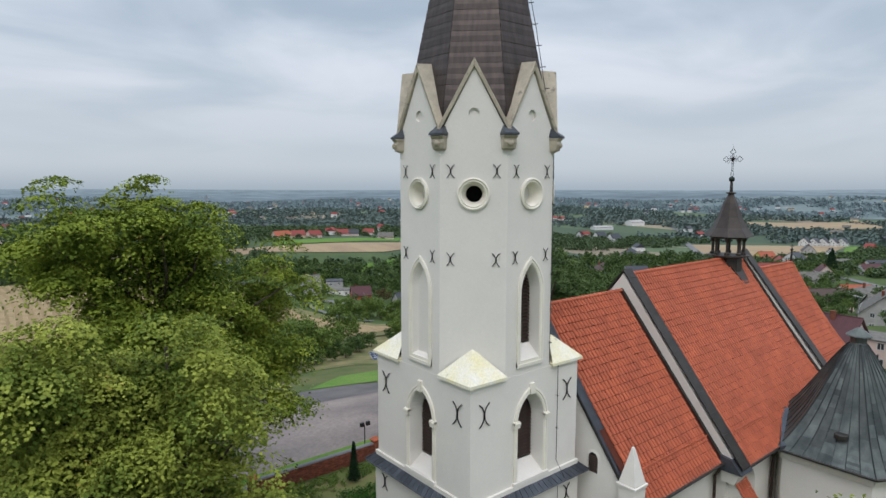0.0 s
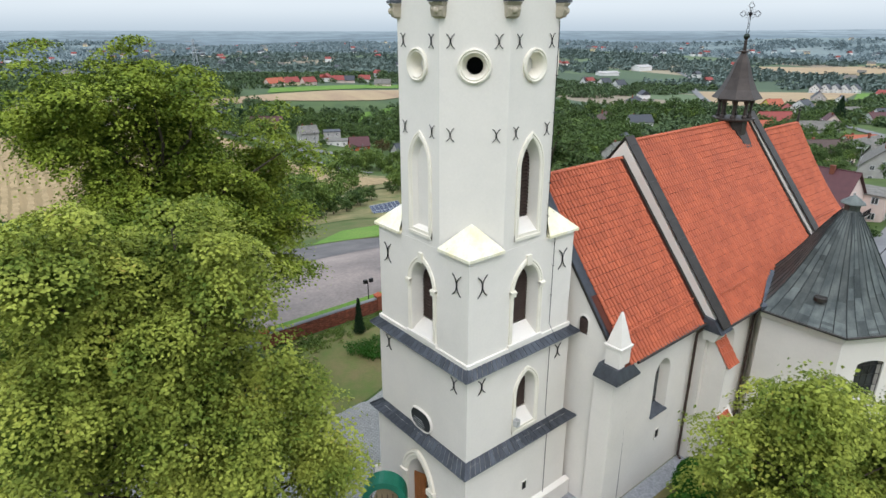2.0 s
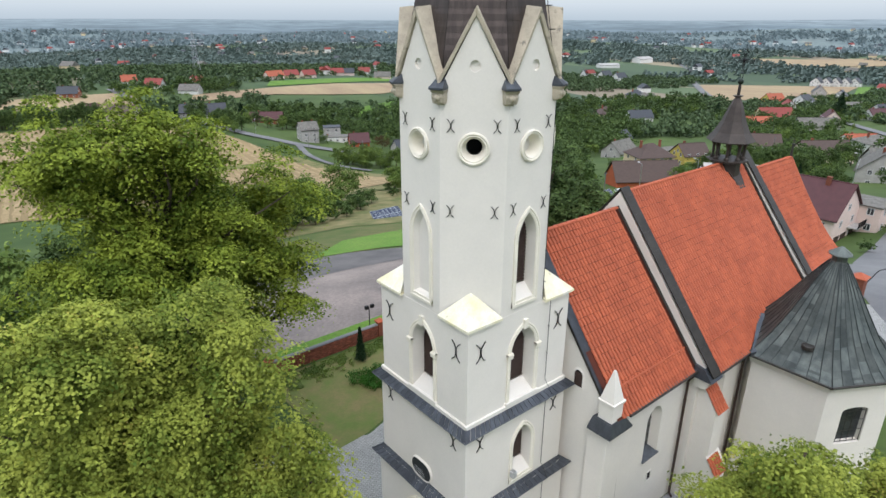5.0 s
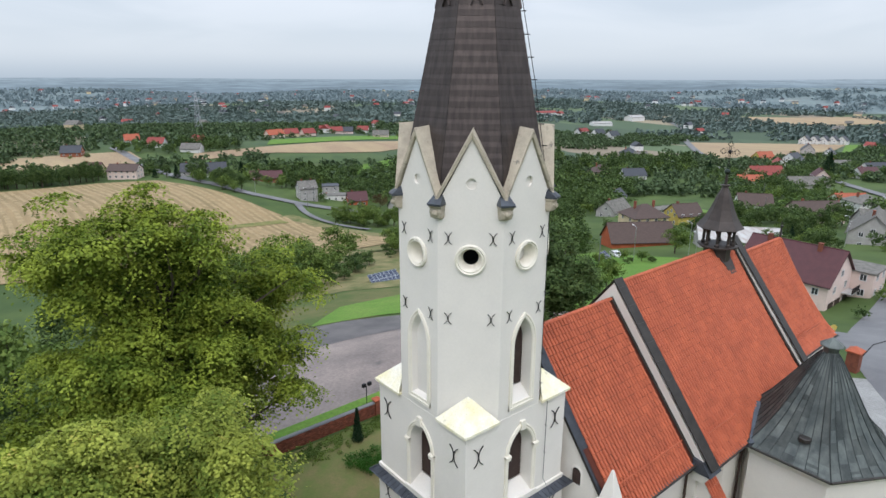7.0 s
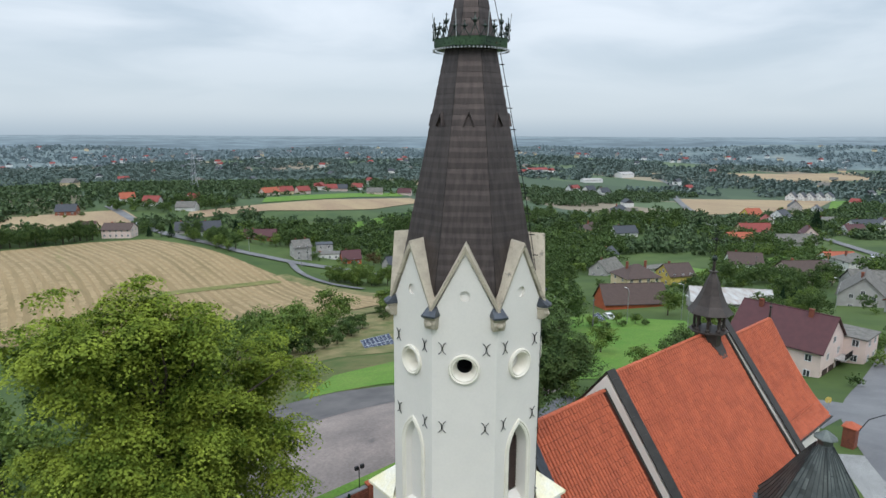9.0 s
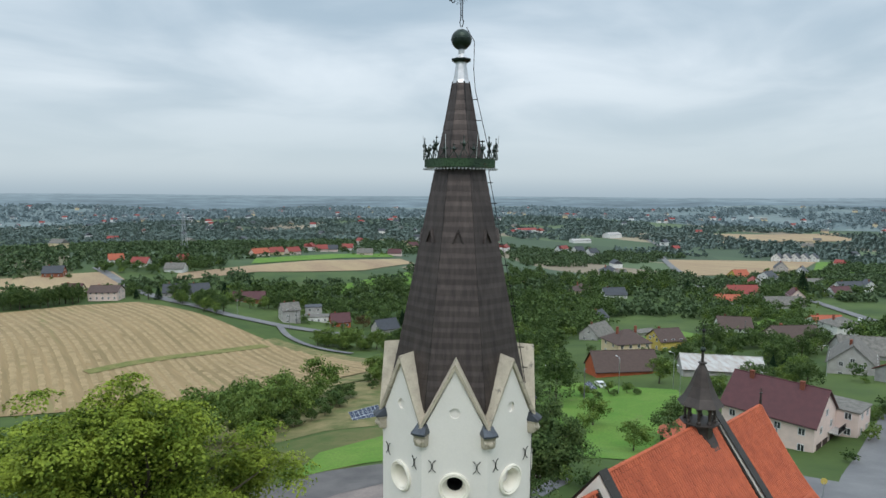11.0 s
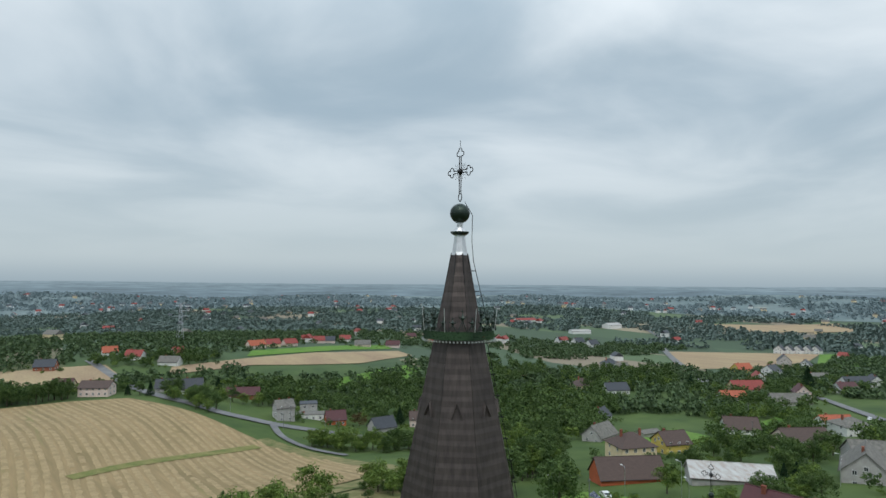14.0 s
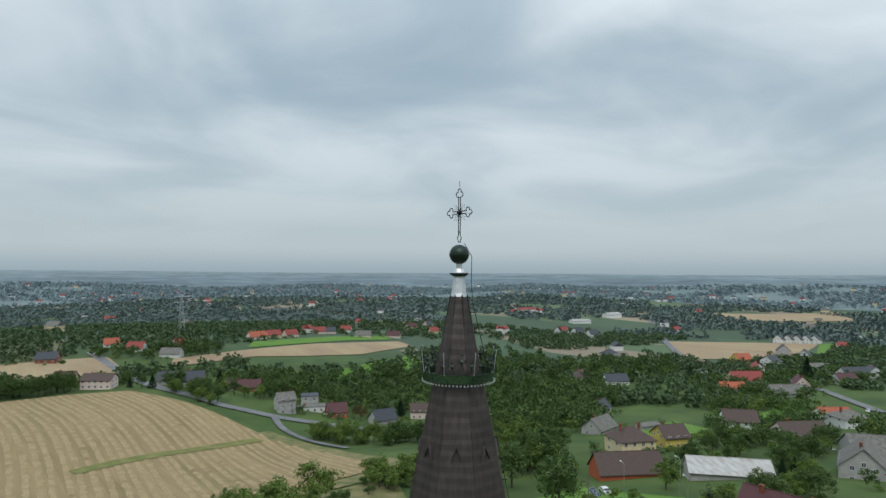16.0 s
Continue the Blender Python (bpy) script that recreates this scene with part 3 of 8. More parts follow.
    for o, z, hw in prof:
        rings.append([m @ Vector((R + x, y, z)) for x, y in ((-0.3, -hw), (o - 0.05, -hw), (o, -hw * 0.6), (o, hw * 0.6), (o - 0.05, hw), (-0.3, hw))])
    for p, q in zip(rings, rings[1:]):
        cb.loft(p, q, True)
    corbel = part("corbel", cb, SANDSTONE, tower, "carved sandstone corbel", 0.015)
    bo = MB()
    for y, z, rr, px in ((0, 22.95, 0.13, 0.24), (-0.17, 22.99, 0.08, 0.2), (0.17, 22.99, 0.08, 0.2), (-0.2, 22.86, 0.06, 0.16), (0.2, 22.86, 0.06, 0.16)):
        c = m @ Vector((R + px, y, z))
        bo.lathe([(rr * math.sin(math.pi * i / 6) + 1e-4, -rr * math.cos(math.pi * i / 6)) for i in range(7)], c, 8)
    part("boss", bo, SANDSTONE, corbel, smooth=True)
    cp = MB()
    sq = [(-0.45, -0.31), (0.36, -0.31), (0.40, 0), (0.36, 0.31), (-0.45, 0.31)]
    cp.loft([m @ Vector((R + x, y, 23.26)) for x, y in sq], [m @ Vector((R + x, y, 23.34)) for x, y in sq])
    cp.loft([m @ Vector((R + x, y, 23.34)) for x, y in sq], [m @ Vector((R - 0.5 + x * 0.25, y * 0.4, 23.87)) for x, y in sq])
    part("corbel_cap", cp, SLATE, corbel)
# anchors on the square stages
for k in (0, 1, 3):
    for r, z, h in ((3.29, 12.15, 0.95), (3.40, 7.3, 0.72)):
        F = side_map(k, r)
        for u in (-2.55, 2.55):
            wall_anchor(tower, F, u, z, h)

# spire: courses of copper sheets
spire_z = lambda i: 22.7 + 0.435 * i
spire_r = lambda z: min(0.353 + 0.197 * (37.87 - z), 3.02 + 0.02 * (24.3 - z))
core = MB().lathe([((spire_r(22.6) - 0.05) / math.cos(math.pi / 8), 22.6), ((spire_r(24.3) - 0.05) / math.cos(math.pi / 8), 24.3), (0.32 / math.cos(math.pi / 8), 37.87)], (OX, OY, 0), 8, math.pi / 8)
spire = part("spire", core, SPIREB, tower, "dark weathered copper spire")
for k in range(8):
    for i in range(35):
        z0, z1 = spire_z(i), min(spire_z(i + 1) + 0.03, 37.87)
        r0, r1 = spire_r(z0), spire_r(z1) - 0.012
        F = oct_map(k, 0.0)
        j = 0.006 * random.random()
        w0, w1 = r0 * TAN - 0.006, r1 * TAN - 0.006
        bul = 0.012
        p = [F(-w0, z0, -r0 - j), F(w0, z0, -r0 - j), F(w0, (z0 + z1) / 2, -(r0 + r1) / 2 - bul - j), F(w1, z1, -r1 - j), F(-w1, z1, -r1 - j), F(-w0, (z0 + z1) / 2, -(r0 + r1) / 2 - bul - j)]
        p[2], p[5] = F((w0 + w1) / 2, (z0 + z1) / 2, -(r0 + r1) / 2 - bul - j), F(-(w0 + w1) / 2, (z0 + z1) / 2, -(r0 + r1) / 2 - bul - j)
        q = [F(-w0, z0 - 0.004, -r0 + 0.03), F(w0, z0 - 0.004, -r0 + 0.03)]
        mb = MB().add(p + q, [[0, 1, 2, 5], [5, 2, 3, 4], [6, 7, 1, 0]])
        part("sheet", mb, SPIRE, spire)
    a = math.pi + k * math.pi / 4 + math.pi / 8
    cr = MB().tube([(OX + math.cos(a) * spire_r(z) / math.cos(math.pi / 8), OY + math.sin(a) * spire_r(z) / math.cos(math.pi / 8), z) for z in (22.8, 37.87)], 0.035, 5)
    part("hip_seam", cr, SPIREB, spire)
    # small triangular vent
    F = oct_map(k, 0.0)
    zc = 30.95
    r0, r1 = spire_r(zc), spire_r(zc + 0.62)
    v = MB()
    tri = [F(-0.22, zc, -r0 - 0.1), F(0.22, zc, -r0 - 0.1), F(0, zc + 0.5, -r0 - 0.02), F(0, zc + 0.62, -r1 + 0.02), F(-0.25, zc - 0.02, -r0), F(0.25, zc - 0.02, -r0)]
    v.add(tri, [[0, 2, 3, 4], [1, 5, 3, 2]])
    vent = part("spire_vent", v, SPIRE, spire)
    vent.modifiers.new("sheet", "SOLIDIFY").thickness = 0.025
# lightning conductor with its stand-offs
mb = MB()
a = math.pi + 3 * math.pi / 4 - math.pi / 8 + 0.12
pt = lambda z, o=0.1: Vector((OX + math.cos(a) * (spire_r(z) * 1.07 + o), OY + math.sin(a) * (spire_r(z) * 1.07 + o), z))
mb.tube([pt(23.3), pt(28), pt(33.9), pt(34.6, 0.3), pt(37.5, 0.2), (OX + 0.42, OY - 0.35, 38.4), (OX + 0.44, OY - 0.36, 39.6), (OX + 0.15, OY - 0.15, 40.2)], 0.016, 5)
for i in range(16):
    z = 23.6 + i * 0.9
    mb.tube([pt(z, -0.05), pt(z, 0.2)], 0.022, 4)
part("lightning_conductor", mb, IRON, tower)
mb = MB()
F = side_map(1, 3.29)
cab = lambda u, zs, d: [F(u, z, d) for z in zs]
mb.tube(cab(1.3, (22.6, 17.5, 13.6), -0.04), 0.014, 4)
mb.tube(cab(1.85, (13.4, 9.0), -0.08) + cab(1.95, (8.3,), -0.5) + cab(1.9, (8.1, 3.9), -0.17) + cab(1.95, (3.1,), -0.65) + cab(1.9, (2.9, -1.9), -0.36), 0.014, 4)
for z in (20.5, 19, 17.5, 16, 14.5, 12, 10.5):
    mb.tube([F(1.3 if z > 13.5 else 1.85, z, 0.02), F(1.3 if z > 13.5 else 1.85, z, -0.14)], 0.018, 4)
part("wall_cable", mb, IRON, tower)

# crown gallery
crown = part("crown_band", MB().lathe([(1.50, 34.12), (1.66, 34.16), (1.66, 34.52), (1.60, 34.52), (1.58, 34.2), (1.0, 34.14)], (OX, OY, 0), 8, math.pi / 8), CROWN, tower, "green and rust painted crown gallery")
mb = MB()
for i in range(64):
    b = 2 * math.pi * i / 64
    rr = 1.62
    mb.box(-0.025, 0.025, -0.025, 0.025, 34.05, 34.12, Matrix.Translation((OX + rr * math.cos(b), OY + rr * math.sin(b), 0)))
part("bead_trim", mb, SILVER, crown)


def finial(h, sway):
    """A fleuron on two crossing stems."""
    f = MB()
    f.tube([(-0.2, 0, 0), (0.0, 0, h * 0.55)], 0.022, 4).tube([(0.2, 0, 0), (0.0, 0, h * 0.55)], 0.022, 4).tube([(0, 0, 0.1), (0, 0, h)], 0.02, 4)
    f.lathe([(0.01, h * 0.5), (0.075, h * 0.56), (0.1, h * 0.64), (0.05, h * 0.72), (0.012, h * 0.84)], (0, 0, 0), 6)
    f.tube([(-0.11, 0, h * 0.62), (-0.15, 0, h * 0.74)], 0.025, 4).tube([(0.11, 0, h * 0.62), (0.15, 0, h * 0.74)], 0.025, 4)
    f.tube([(-0.07, 0, h * 0.93), (0.07, 0, h * 0.93)], 0.016, 4)
    return f


for i in range(24):
    b = 2 * math.pi * i / 24 + 0.13
    big = i % 3 == 0
    f = finial(0.95 if big else 0.62, 0)
    m = Matrix.Translation((OX + 1.63 * math.cos(b), OY + 1.63 * math.sin(b), 34.5)) @ Matrix.Rotation(b + math.pi / 2, 4, "Z") @ Matrix.Rotation(-0.06, 4, "X")
    f.v = [tuple(m @ Vector(p)) for p in f.v]
    part("finial", f, BALL, crown)
    if i % 3 == 1:
        part("rod", MB().tube([m @ Vector((0.1, -0.02, 0)), m @ Vector((0.12, -0.2, 1.0))], 0.014, 4), SILVER, crown)

# top: zinc cone, collar, ball, cross
part("zinc_cone", MB().lathe([(0.41, 37.8), (0.36, 37.95), (0.25, 38.62), (0.25, 38.7)], (OX, OY, 0), 8, math.pi / 8), SILVER, tower, "bare zinc cone")
part("collar", MB().lathe([(0.24, 38.66), (0.42, 38.8), (0.42, 38.86), (0.28, 38.88), (0.17, 39.05), (0.14, 39.05), (0.14, 39.3)], (OX, OY, 0), 8, math.pi / 8), SILVER, tower)
part("collar_rim", MB().lathe([(0.30, 38.7), (0.44, 38.79), (0.44, 38.85), (0.3, 38.86)], (OX, OY, 0), 8, math.pi / 8), BALL, tower)
bp = [(0.445 * math.sin(math.pi * i / 20) + 1e-4, 39.68 - 0.445 * math.cos(math.pi * i / 20)) for i in range(21)]
ball = part("ball", MB().lathe(bp, (OX, OY, 0), 28), BALL, tower, "dark green copper ball", smooth=True)
part("ball_seam", MB().lathe([(0.44, 39.65), (0.457, 39.66), (0.457, 39.7), (0.44, 39.71)], (OX, OY, 0), 28), BALL, ball)


def trefoil(s):
    """The outline of a three-lobed end of size s, from the shaft outwards."""
    pts = [(-0.055, 0.0)]
    for cx, cy, a0, a1 in ((-0.62, 0.55, 290, 70), (0.0, 1.35, 215, -35), (0.62, 0.55, 110, -110)):
        for a in np.linspace(a0, a1, 9):
            pts.append((s * (cx + 0.5 * math.cos(radians(a))), s * (cy + 0.55 * math.sin(radians(a)))))
    return pts + [(0.055, 0.0)]


def ornate_cross(c, k, up, arm, foot):
    """An openwork iron cross; up, arm and foot are lengths from its middle."""
    X = lambda u, v: (c[0], c[1] + u * k, c[2] + v * k)
    mb = MB()
    w = 0.055
    rr = 0.022 * k
    for a, ln in ((0, up), (90, arm), (-90, arm)):
        ca, sa = math.cos(radians(a)), math.sin(radians(a))
        rot = lambda u, v: X(u * ca - v * sa, u * sa + v * ca)
        for s in (-1, 1):
            mb.tube([rot(s * w, w), rot(s * w, ln - 0.42)], rr, 5)
        mb.tube([rot(u, v + ln - 0.42) for u, v in trefoil(0.2)], rr, 5)
    for s in (-1, 1):
        mb.tube([X(s * w, -w), X(s * w, -foot + 0.3), X(s * 0.12, -foot + 0.15), X(s * 0.07, -foot), X(s * 0.02, -foot - 0.06)], rr, 5)
    for v in (-0.2, -foot + 0.42, up - 0.45):
        mb.tube([X(-w, v), X(w, v)], rr, 4)
    mb.tube([X(0, up + 0.02), X(0, up + 0.3)], 0.012 * k, 4)
    for a in range(0, 360, 15):
        if a % 90 == 0:
            continue
        ln = 0.5 if a % 45 == 0 else 0.42
        mb.tube([X(0.12 * math.cos(radians(a)), 0.12 * math.sin(radians(a))), X(ln * math.cos(radians(a)), ln * math.sin(radians(a)))], 0.007 * k, 4)
    mb.lathe([(0.02, -0.14), (0.11, -0.06), (0.13, 0.0), (0.11, 0.06), (0.02, 0.14)], X(0, 0), 10)
    return mb


part("cross", ornate_cross((OX, OY, 41.57), 1.0, 1.12, 0.86, 1.3), IRON, tower, "openwork wrought iron cross with rays")

# portal with its half-open door
F = side_map(0, 3.58)
mb = MB()
ribbon(mb, F, [(arch(0.86, G0, 0.35, 1.75), 0.0), (arch(0.74, G0, 0.35, 1.6), 1.1)])
door = part("portal", mb, PLASTER, tower)
mo = MB()
prof = [(0.46, 0.0), (0.46, -0.12), (0.36, -0.16), (0.3, -0.1), (0.2, -0.12), (0.12, -0.05), (0.0, -0.05), (0.0, 0.02)]
ribbon(mo, F, [(arch(0.86 + o, G0, 0.35, 1.75 + o * 1.2), d) for o, d in prof])
for s in (-1, 1):
    u0, u1 = sorted((s * 0.84, s * 1.4))
    q = [F(u, v, d) for v in (0.2, 0.5) for u, d in ((u0, 0.02), (u1, 0.02), (u1, -0.22), (u0, -0.22))]
    mo.loft(q[:4], q[4:])
part("moulding", mo, MOULD, door)
# black sheet that stands for the unlit porch behind the door
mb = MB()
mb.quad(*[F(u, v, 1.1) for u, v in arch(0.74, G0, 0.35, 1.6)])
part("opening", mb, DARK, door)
leaf = MB()
m = Matrix.Translation(F(-0.74, 0, 0.25)) @ Matrix.Rotation(radians(24), 4, "Z")
leaf.box(0, 0.05, -0.72, 0, G0 + 0.1, 0.35, m)
for i in range(14):
    leaf.box(-0.02, 0.0, -0.62, -0.1, -1.75 + i * 0.14, -1.67 + i * 0.14, m)
part("door_leaf", leaf, WOOD, door, "half-open varnished wooden door leaf", 0.01)
part("step", MB().box(OX - 4.6, OX - 3.2, OY - 1.2, OY + 1.2, G0 - 0.1, G0 + 0.12), MORTAR, door)

# oval plaque with unreadable lines
F = side_map(0, 3.40)


def stadium(w, h, vc, n=10):
    r = h
    pts = [(w - r + r * math.cos(radians(a)), vc + r * math.sin(radians(a))) for a in np.linspace(-90, 90, n)]
    return pts + [(-u, v) for u, v in pts[::-1]][0:] if False else pts + [(-(w - r) + r * math.cos(radians(a)), vc + r * math.sin(radians(a))) for a in np.linspace(90, 270, n)]


mb = MB()
ribbon(mb, F, [(stadium(0.86, 0.58, 4.1), 0.0), (stadium(0.86, 0.58, 4.1), -0.12), (stadium(0.8, 0.52, 4.1), -0.12), (stadium(0.78, 0.5, 4.1), -0.06)], 0.1, True)
plaque = part("plaque_rim", mb, PLASTER, tower)
mb = MB()
mb.quad(*[F(0.1 + u, v, -0.08) for u, v in stadium(0.79, 0.51, 4.1)])
part("plaque", mb, PLAQUE, plaque, "dark polished plaque")
for i, ln in enumerate((0.34, 0.44, 0.5, 0.46, 0.36)):
    v = 4.22 - i * 0.12
    q = [F(0.1 + u, vv, -0.236) for u, vv in ((-ln, v), (ln, v), (ln, v + 0.045), (-ln, v + 0.045))]
    part("text_bar", MB().quad(*q), SILVER, plaque)
# small vent and a floodlight
F = side_map(1, 3.58)
q = [F(0.45 + u, v, d) for d in (-0.004, -0.03) for u, v in ((-0.17, 0.0), (0.17, 0.0), (0.17, 0.5), (-0.17, 0.5))]
vent = part("vent", MB().quad(*q[:4]), DARK, tower)
mb = MB()
for a, b, c, d in ((-0.2, 0.2, -0.04, 0.0), (-0.2, 0.2, 0.5, 0.54), (-0.2, -0.16, 0, 0.5), (0.16, 0.2, 0, 0.5)):
    q = [F(0.45 + u, v, dd) for dd in (0.0, -0.04) for u, v in ((a, c), (b, c), (b, d), (a, d))]
    mb.loft(q[:4], q[4:])
part("vent_rim", mb, PLASTER, vent)
F = side_map(1, 3.40)
q = [F(u, v, d) for v in (4.35, 4.7) for u, d in ((-0.55, -0.15), (-0.3, -0.12), (-0.28, -0.4), (-0.53, -0.43))]
fl = part("floodlight", MB().loft(q[:4], q[4:]), SILVER, tower, "grey wall floodlight", 0.02)
part("bracket", MB().tube([F(-0.42, 4.3, 0.0), F(-0.42, 4.3, -0.25), F(-0.42, 4.45, -0.28)], 0.025, 5), IRON, fl)

# ---- nave ----
nave = thing("church_nave", "white church nave with steep orange clay tile roofs", "church", (18, 0, G0))
WALL_Y1, WALL_Y2, WALL_Y3 = 5.95, 6.55, 4.55
X_W, X_G1, X_G2, X_E = 4.0, 11.65, 26.5, 36.4


def slope(y_e, z_e, z_r, p):
    """A roof slope's section: from the eave (s = 0) to the ridge (s = 1), hollow where p > 1."""
    return lambda s, side=-1: (side * y_e * (1 - s), z_e + (z_r - z_e) * s**p)


R1, R2, R3 = slope(6.42, 7.12, 15.15, 1.0), slope(7.2, 6.85, 16.05, 1.07), slope(5.05, 7.3, 14.85, 1.28)


def nave_wall(y, x0, x1, ztop, windows):
    """A long wall on the south with its openings; windows: (x, half width, sill, spring, tip)."""
    mb = MB()
    F = face_map((0, -y, 0), (1, 0, 0), (0, -1, 0))
    cuts = sorted(windows)
    edges = [x0] + [(a[0] + b[0]) / 2 for a, b in zip(cuts, cuts[1:])] + [x1]
    for i in range(max(len(cuts), 1)):
        o, uc = (None, 0) if not cuts else (arch(*cuts[i][1:]), cuts[i][0])
        panel(mb, F, edges[i], edges[i + 1] if cuts else x1, G0 - 0.2, ztop, o, uc)
    for a, b in ((x0, x1),):
        mb.quad((b, -y, ztop), (a, -y, ztop), (a, y, ztop), (b, y, ztop))
        mb.quad((b, y, G0 - 0.2), (a, y, G0 - 0.2), (a, y, ztop), (b, y, ztop))
    w = part("wall", mb, PLASTER, nave)
    for uc, hw, sill, spring, tip in cuts:
        nb = MB()
        outer, inner = arch(hw, sill, spring, tip), arch(hw * 0.72, sill + 0.25, spring, tip - 0.2)
        ribbon(nb, F, [(outer, 0.0), (inner, 0.5)], uc)
        win = part("window", nb, PLASTER, nave)
        gl = MB()
        gl.quad(*[F(uc + u, v, 0.5) for u, v in inner])
        part("pane", gl, GLASS, win)
        bars = MB()
        v = sill + 0.5
        while v < tip - 0.3:
            bars.tube([F(uc - hw * 0.7, v, 0.47), F(uc + hw * 0.7, v, 0.47)], 0.018, 4)
            v += 0.55
        bars.tube([F(uc, sill + 0.25, 0.47), F(uc, tip - 0.3, 0.47)], 0.018, 4)
        part("glazing_bar", bars, IRON, win)
        q = [F(uc - hw - 0.08, sill - 0.04, -0.12), F(uc + hw + 0.08, sill - 0.04, -0.12), F(uc + hw, sill + 0.27, 0.49), F(uc - hw, sill + 0.27, 0.49)]
        part("sill", MB().loft([p - Vector((0, 0, 0.05)) for p in q], q), SLATE, win)
    return w


nave_wall(WALL_Y1, X_W, X_G1, 7.35, [(8.55, 0.72, 2.35, 4.9, 5.75)])
nave_wall(WALL_Y2, X_G1, X_G2, 7.1, [(14.4, 0.75, 2.3, 5.0, 5.9)])
nave_wall(WALL_Y3, X_G2, X_E, 7.5, [(31.5, 0.7, 1.5, 5.0, 5.9)])
# east end and the step where the nave widens
part("wall", MB().quad((X_G1 + 0.01, -WALL_Y2, G0), (X_G1 + 0.01, WALL_Y2, G0), (X_G1 + 0.01, WALL_Y2, 7.1), (X_G1 + 0.01, -WALL_Y2, 7.1)), PLASTER, nave)
part("wall", MB().quad((X_E, -WALL_Y3, G0), (X_E, WALL_Y3, G0), (X_E, WALL_Y3, 7.5), (X_E, -WALL_Y3, 7.5)), PLASTER, nave)
# west front with its little arched vent
F = face_map((X_W, 0, 0), (0, -1, 0), (-1, 0, 0))
mb = MB()
mb.quad(F(-WALL_Y1, G0 - 0.2), F(WALL_Y1, G0 - 0.2), F(WALL_Y1, 7.2), F(-WALL_Y1, 7.2))
mb.quad(F(-WALL_Y1, 7.2), F(WALL_Y1, 7.2), F(0, 15.35))
part("west_front", mb, PLASTER, nave)
o = arch(0.27, 7.95, 8.65, 8.92, 5)
mb = MB()
ribbon(mb, F, [(arch(0.4, 7.8, 8.65, 9.05, 5), -0.003), (o, -0.05), (o, 0.02)], 3.92)
vw = part("vent_window", mb, PLASTER, nave)
part("opening", MB().quad(*[F(3.92 + u, v, -0.01) for u, v in o]), DARK, vw)
for i in range(8):
    v = 8.0 + i * 0.1
    q = [F(3.92 + s * 0.24, v + a, b) for a, b in ((0, -0.04), (0.05, -0.015)) for s in (-1, 1)]
    part("louvre", MB().loft([q[0], q[1], q[3], q[2]], [p + Vector((0, 0, 0.015)) for p in (q[0], q[1], q[3], q[2])]), LOUVRE, vw)


def rake(x0, x1, y_e, z_e, z_r, thick, material, name, label=""):
    """A metal capping over both slopes of a gable between x0 and x1."""
    mb = MB()
    for s in (-1, 1):
        a = [(x0, s * y_e, z_e), (x1, s * y_e, z_e), (x1, s * y_e, z_e + thick), (x0, s * y_e, z_e + thick)]
        b = [(x0, 0, z_r), (x1, 0, z_r), (x1, 0, z_r + thick), (x0, 0, z_r + thick)]
        mb.loft(a, b)
    return part(name, mb, material, nave, label)


rake(X_W - 0.08, X_W + 0.55, 6.1, 7.25, 15.28, 0.14, SLATE, "rake_capping")
rake(X_W - 0.1, X_W - 0.02, 5.75, 7.6, 15.15, 0.2, LEAD, "rake_edge")
# gables between the roofs
for x0, x1, y_e, z_e, z_r in ((X_G1, X_G1 + 0.75, 7.15, 6.95, 16.15), (X_G2, X_G2 + 0.7, 7.2, 7.0, 16.3)):
    mb = MB().loft([(x0, -y_e, z_e - 0.3), (x0, y_e, z_e - 0.3), (x0, y_e, z_e), (x0, 0, z_r), (x0, -y_e, z_e)], [(x1, -y_e, z_e - 0.3), (x1, y_e, z_e - 0.3), (x1, y_e, z_e), (x1, 0, z_r), (x1, -y_e, z_e)])
    part("gable", mb, PLASTER, nave)
    rake(x0 - 0.03, x1 + 0.06, y_e + 0.25, z_e - 0.02, z_r + 0.14, 0.1, LEAD, "gable_capping", "dark metal gable capping")
    for i in range(10):
        t = (i + 0.5) / 10
        y, z = -(y_e + 0.25) * (1 - t), z_e - 0.02 + (z_r + 0.16 - z_e) * t + 0.105
        part("capping_joint", MB().tube([(x0 - 0.07, y, z), (x1 + 0.07, y, z)], 0.02, 4), LEAD, nave)


def flash(x, R, w, lift, material):
    """A strip of flashing up a roof slope."""
    mb = MB()
    for side in (-1, 1):
        pts = [R(i / 12, side) for i in range(13)]
        for (y0, z0), (y1, z1) in zip(pts, pts[1:]):
            mb.quad((x, y0, z0 + lift), (x + w, y0, z0 + lift), (x + w, y1, z1 + lift), (x, y1, z1 + lift))
    part("flashing", mb, material, nave)


flash(X_G1 - 0.22, R1, 0.22, 0.15, LEAD)
flash(X_G2 - 0.26, R2, 0.26, 0.16, LEAD)

# roof boards under the tiles, coloured dark as the shade in the gaps
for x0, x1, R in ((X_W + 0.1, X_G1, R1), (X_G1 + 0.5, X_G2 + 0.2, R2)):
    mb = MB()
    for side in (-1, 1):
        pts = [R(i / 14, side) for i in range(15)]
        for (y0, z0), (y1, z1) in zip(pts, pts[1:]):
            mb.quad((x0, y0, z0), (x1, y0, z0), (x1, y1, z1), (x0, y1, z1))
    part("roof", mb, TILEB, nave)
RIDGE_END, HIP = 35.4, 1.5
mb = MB()
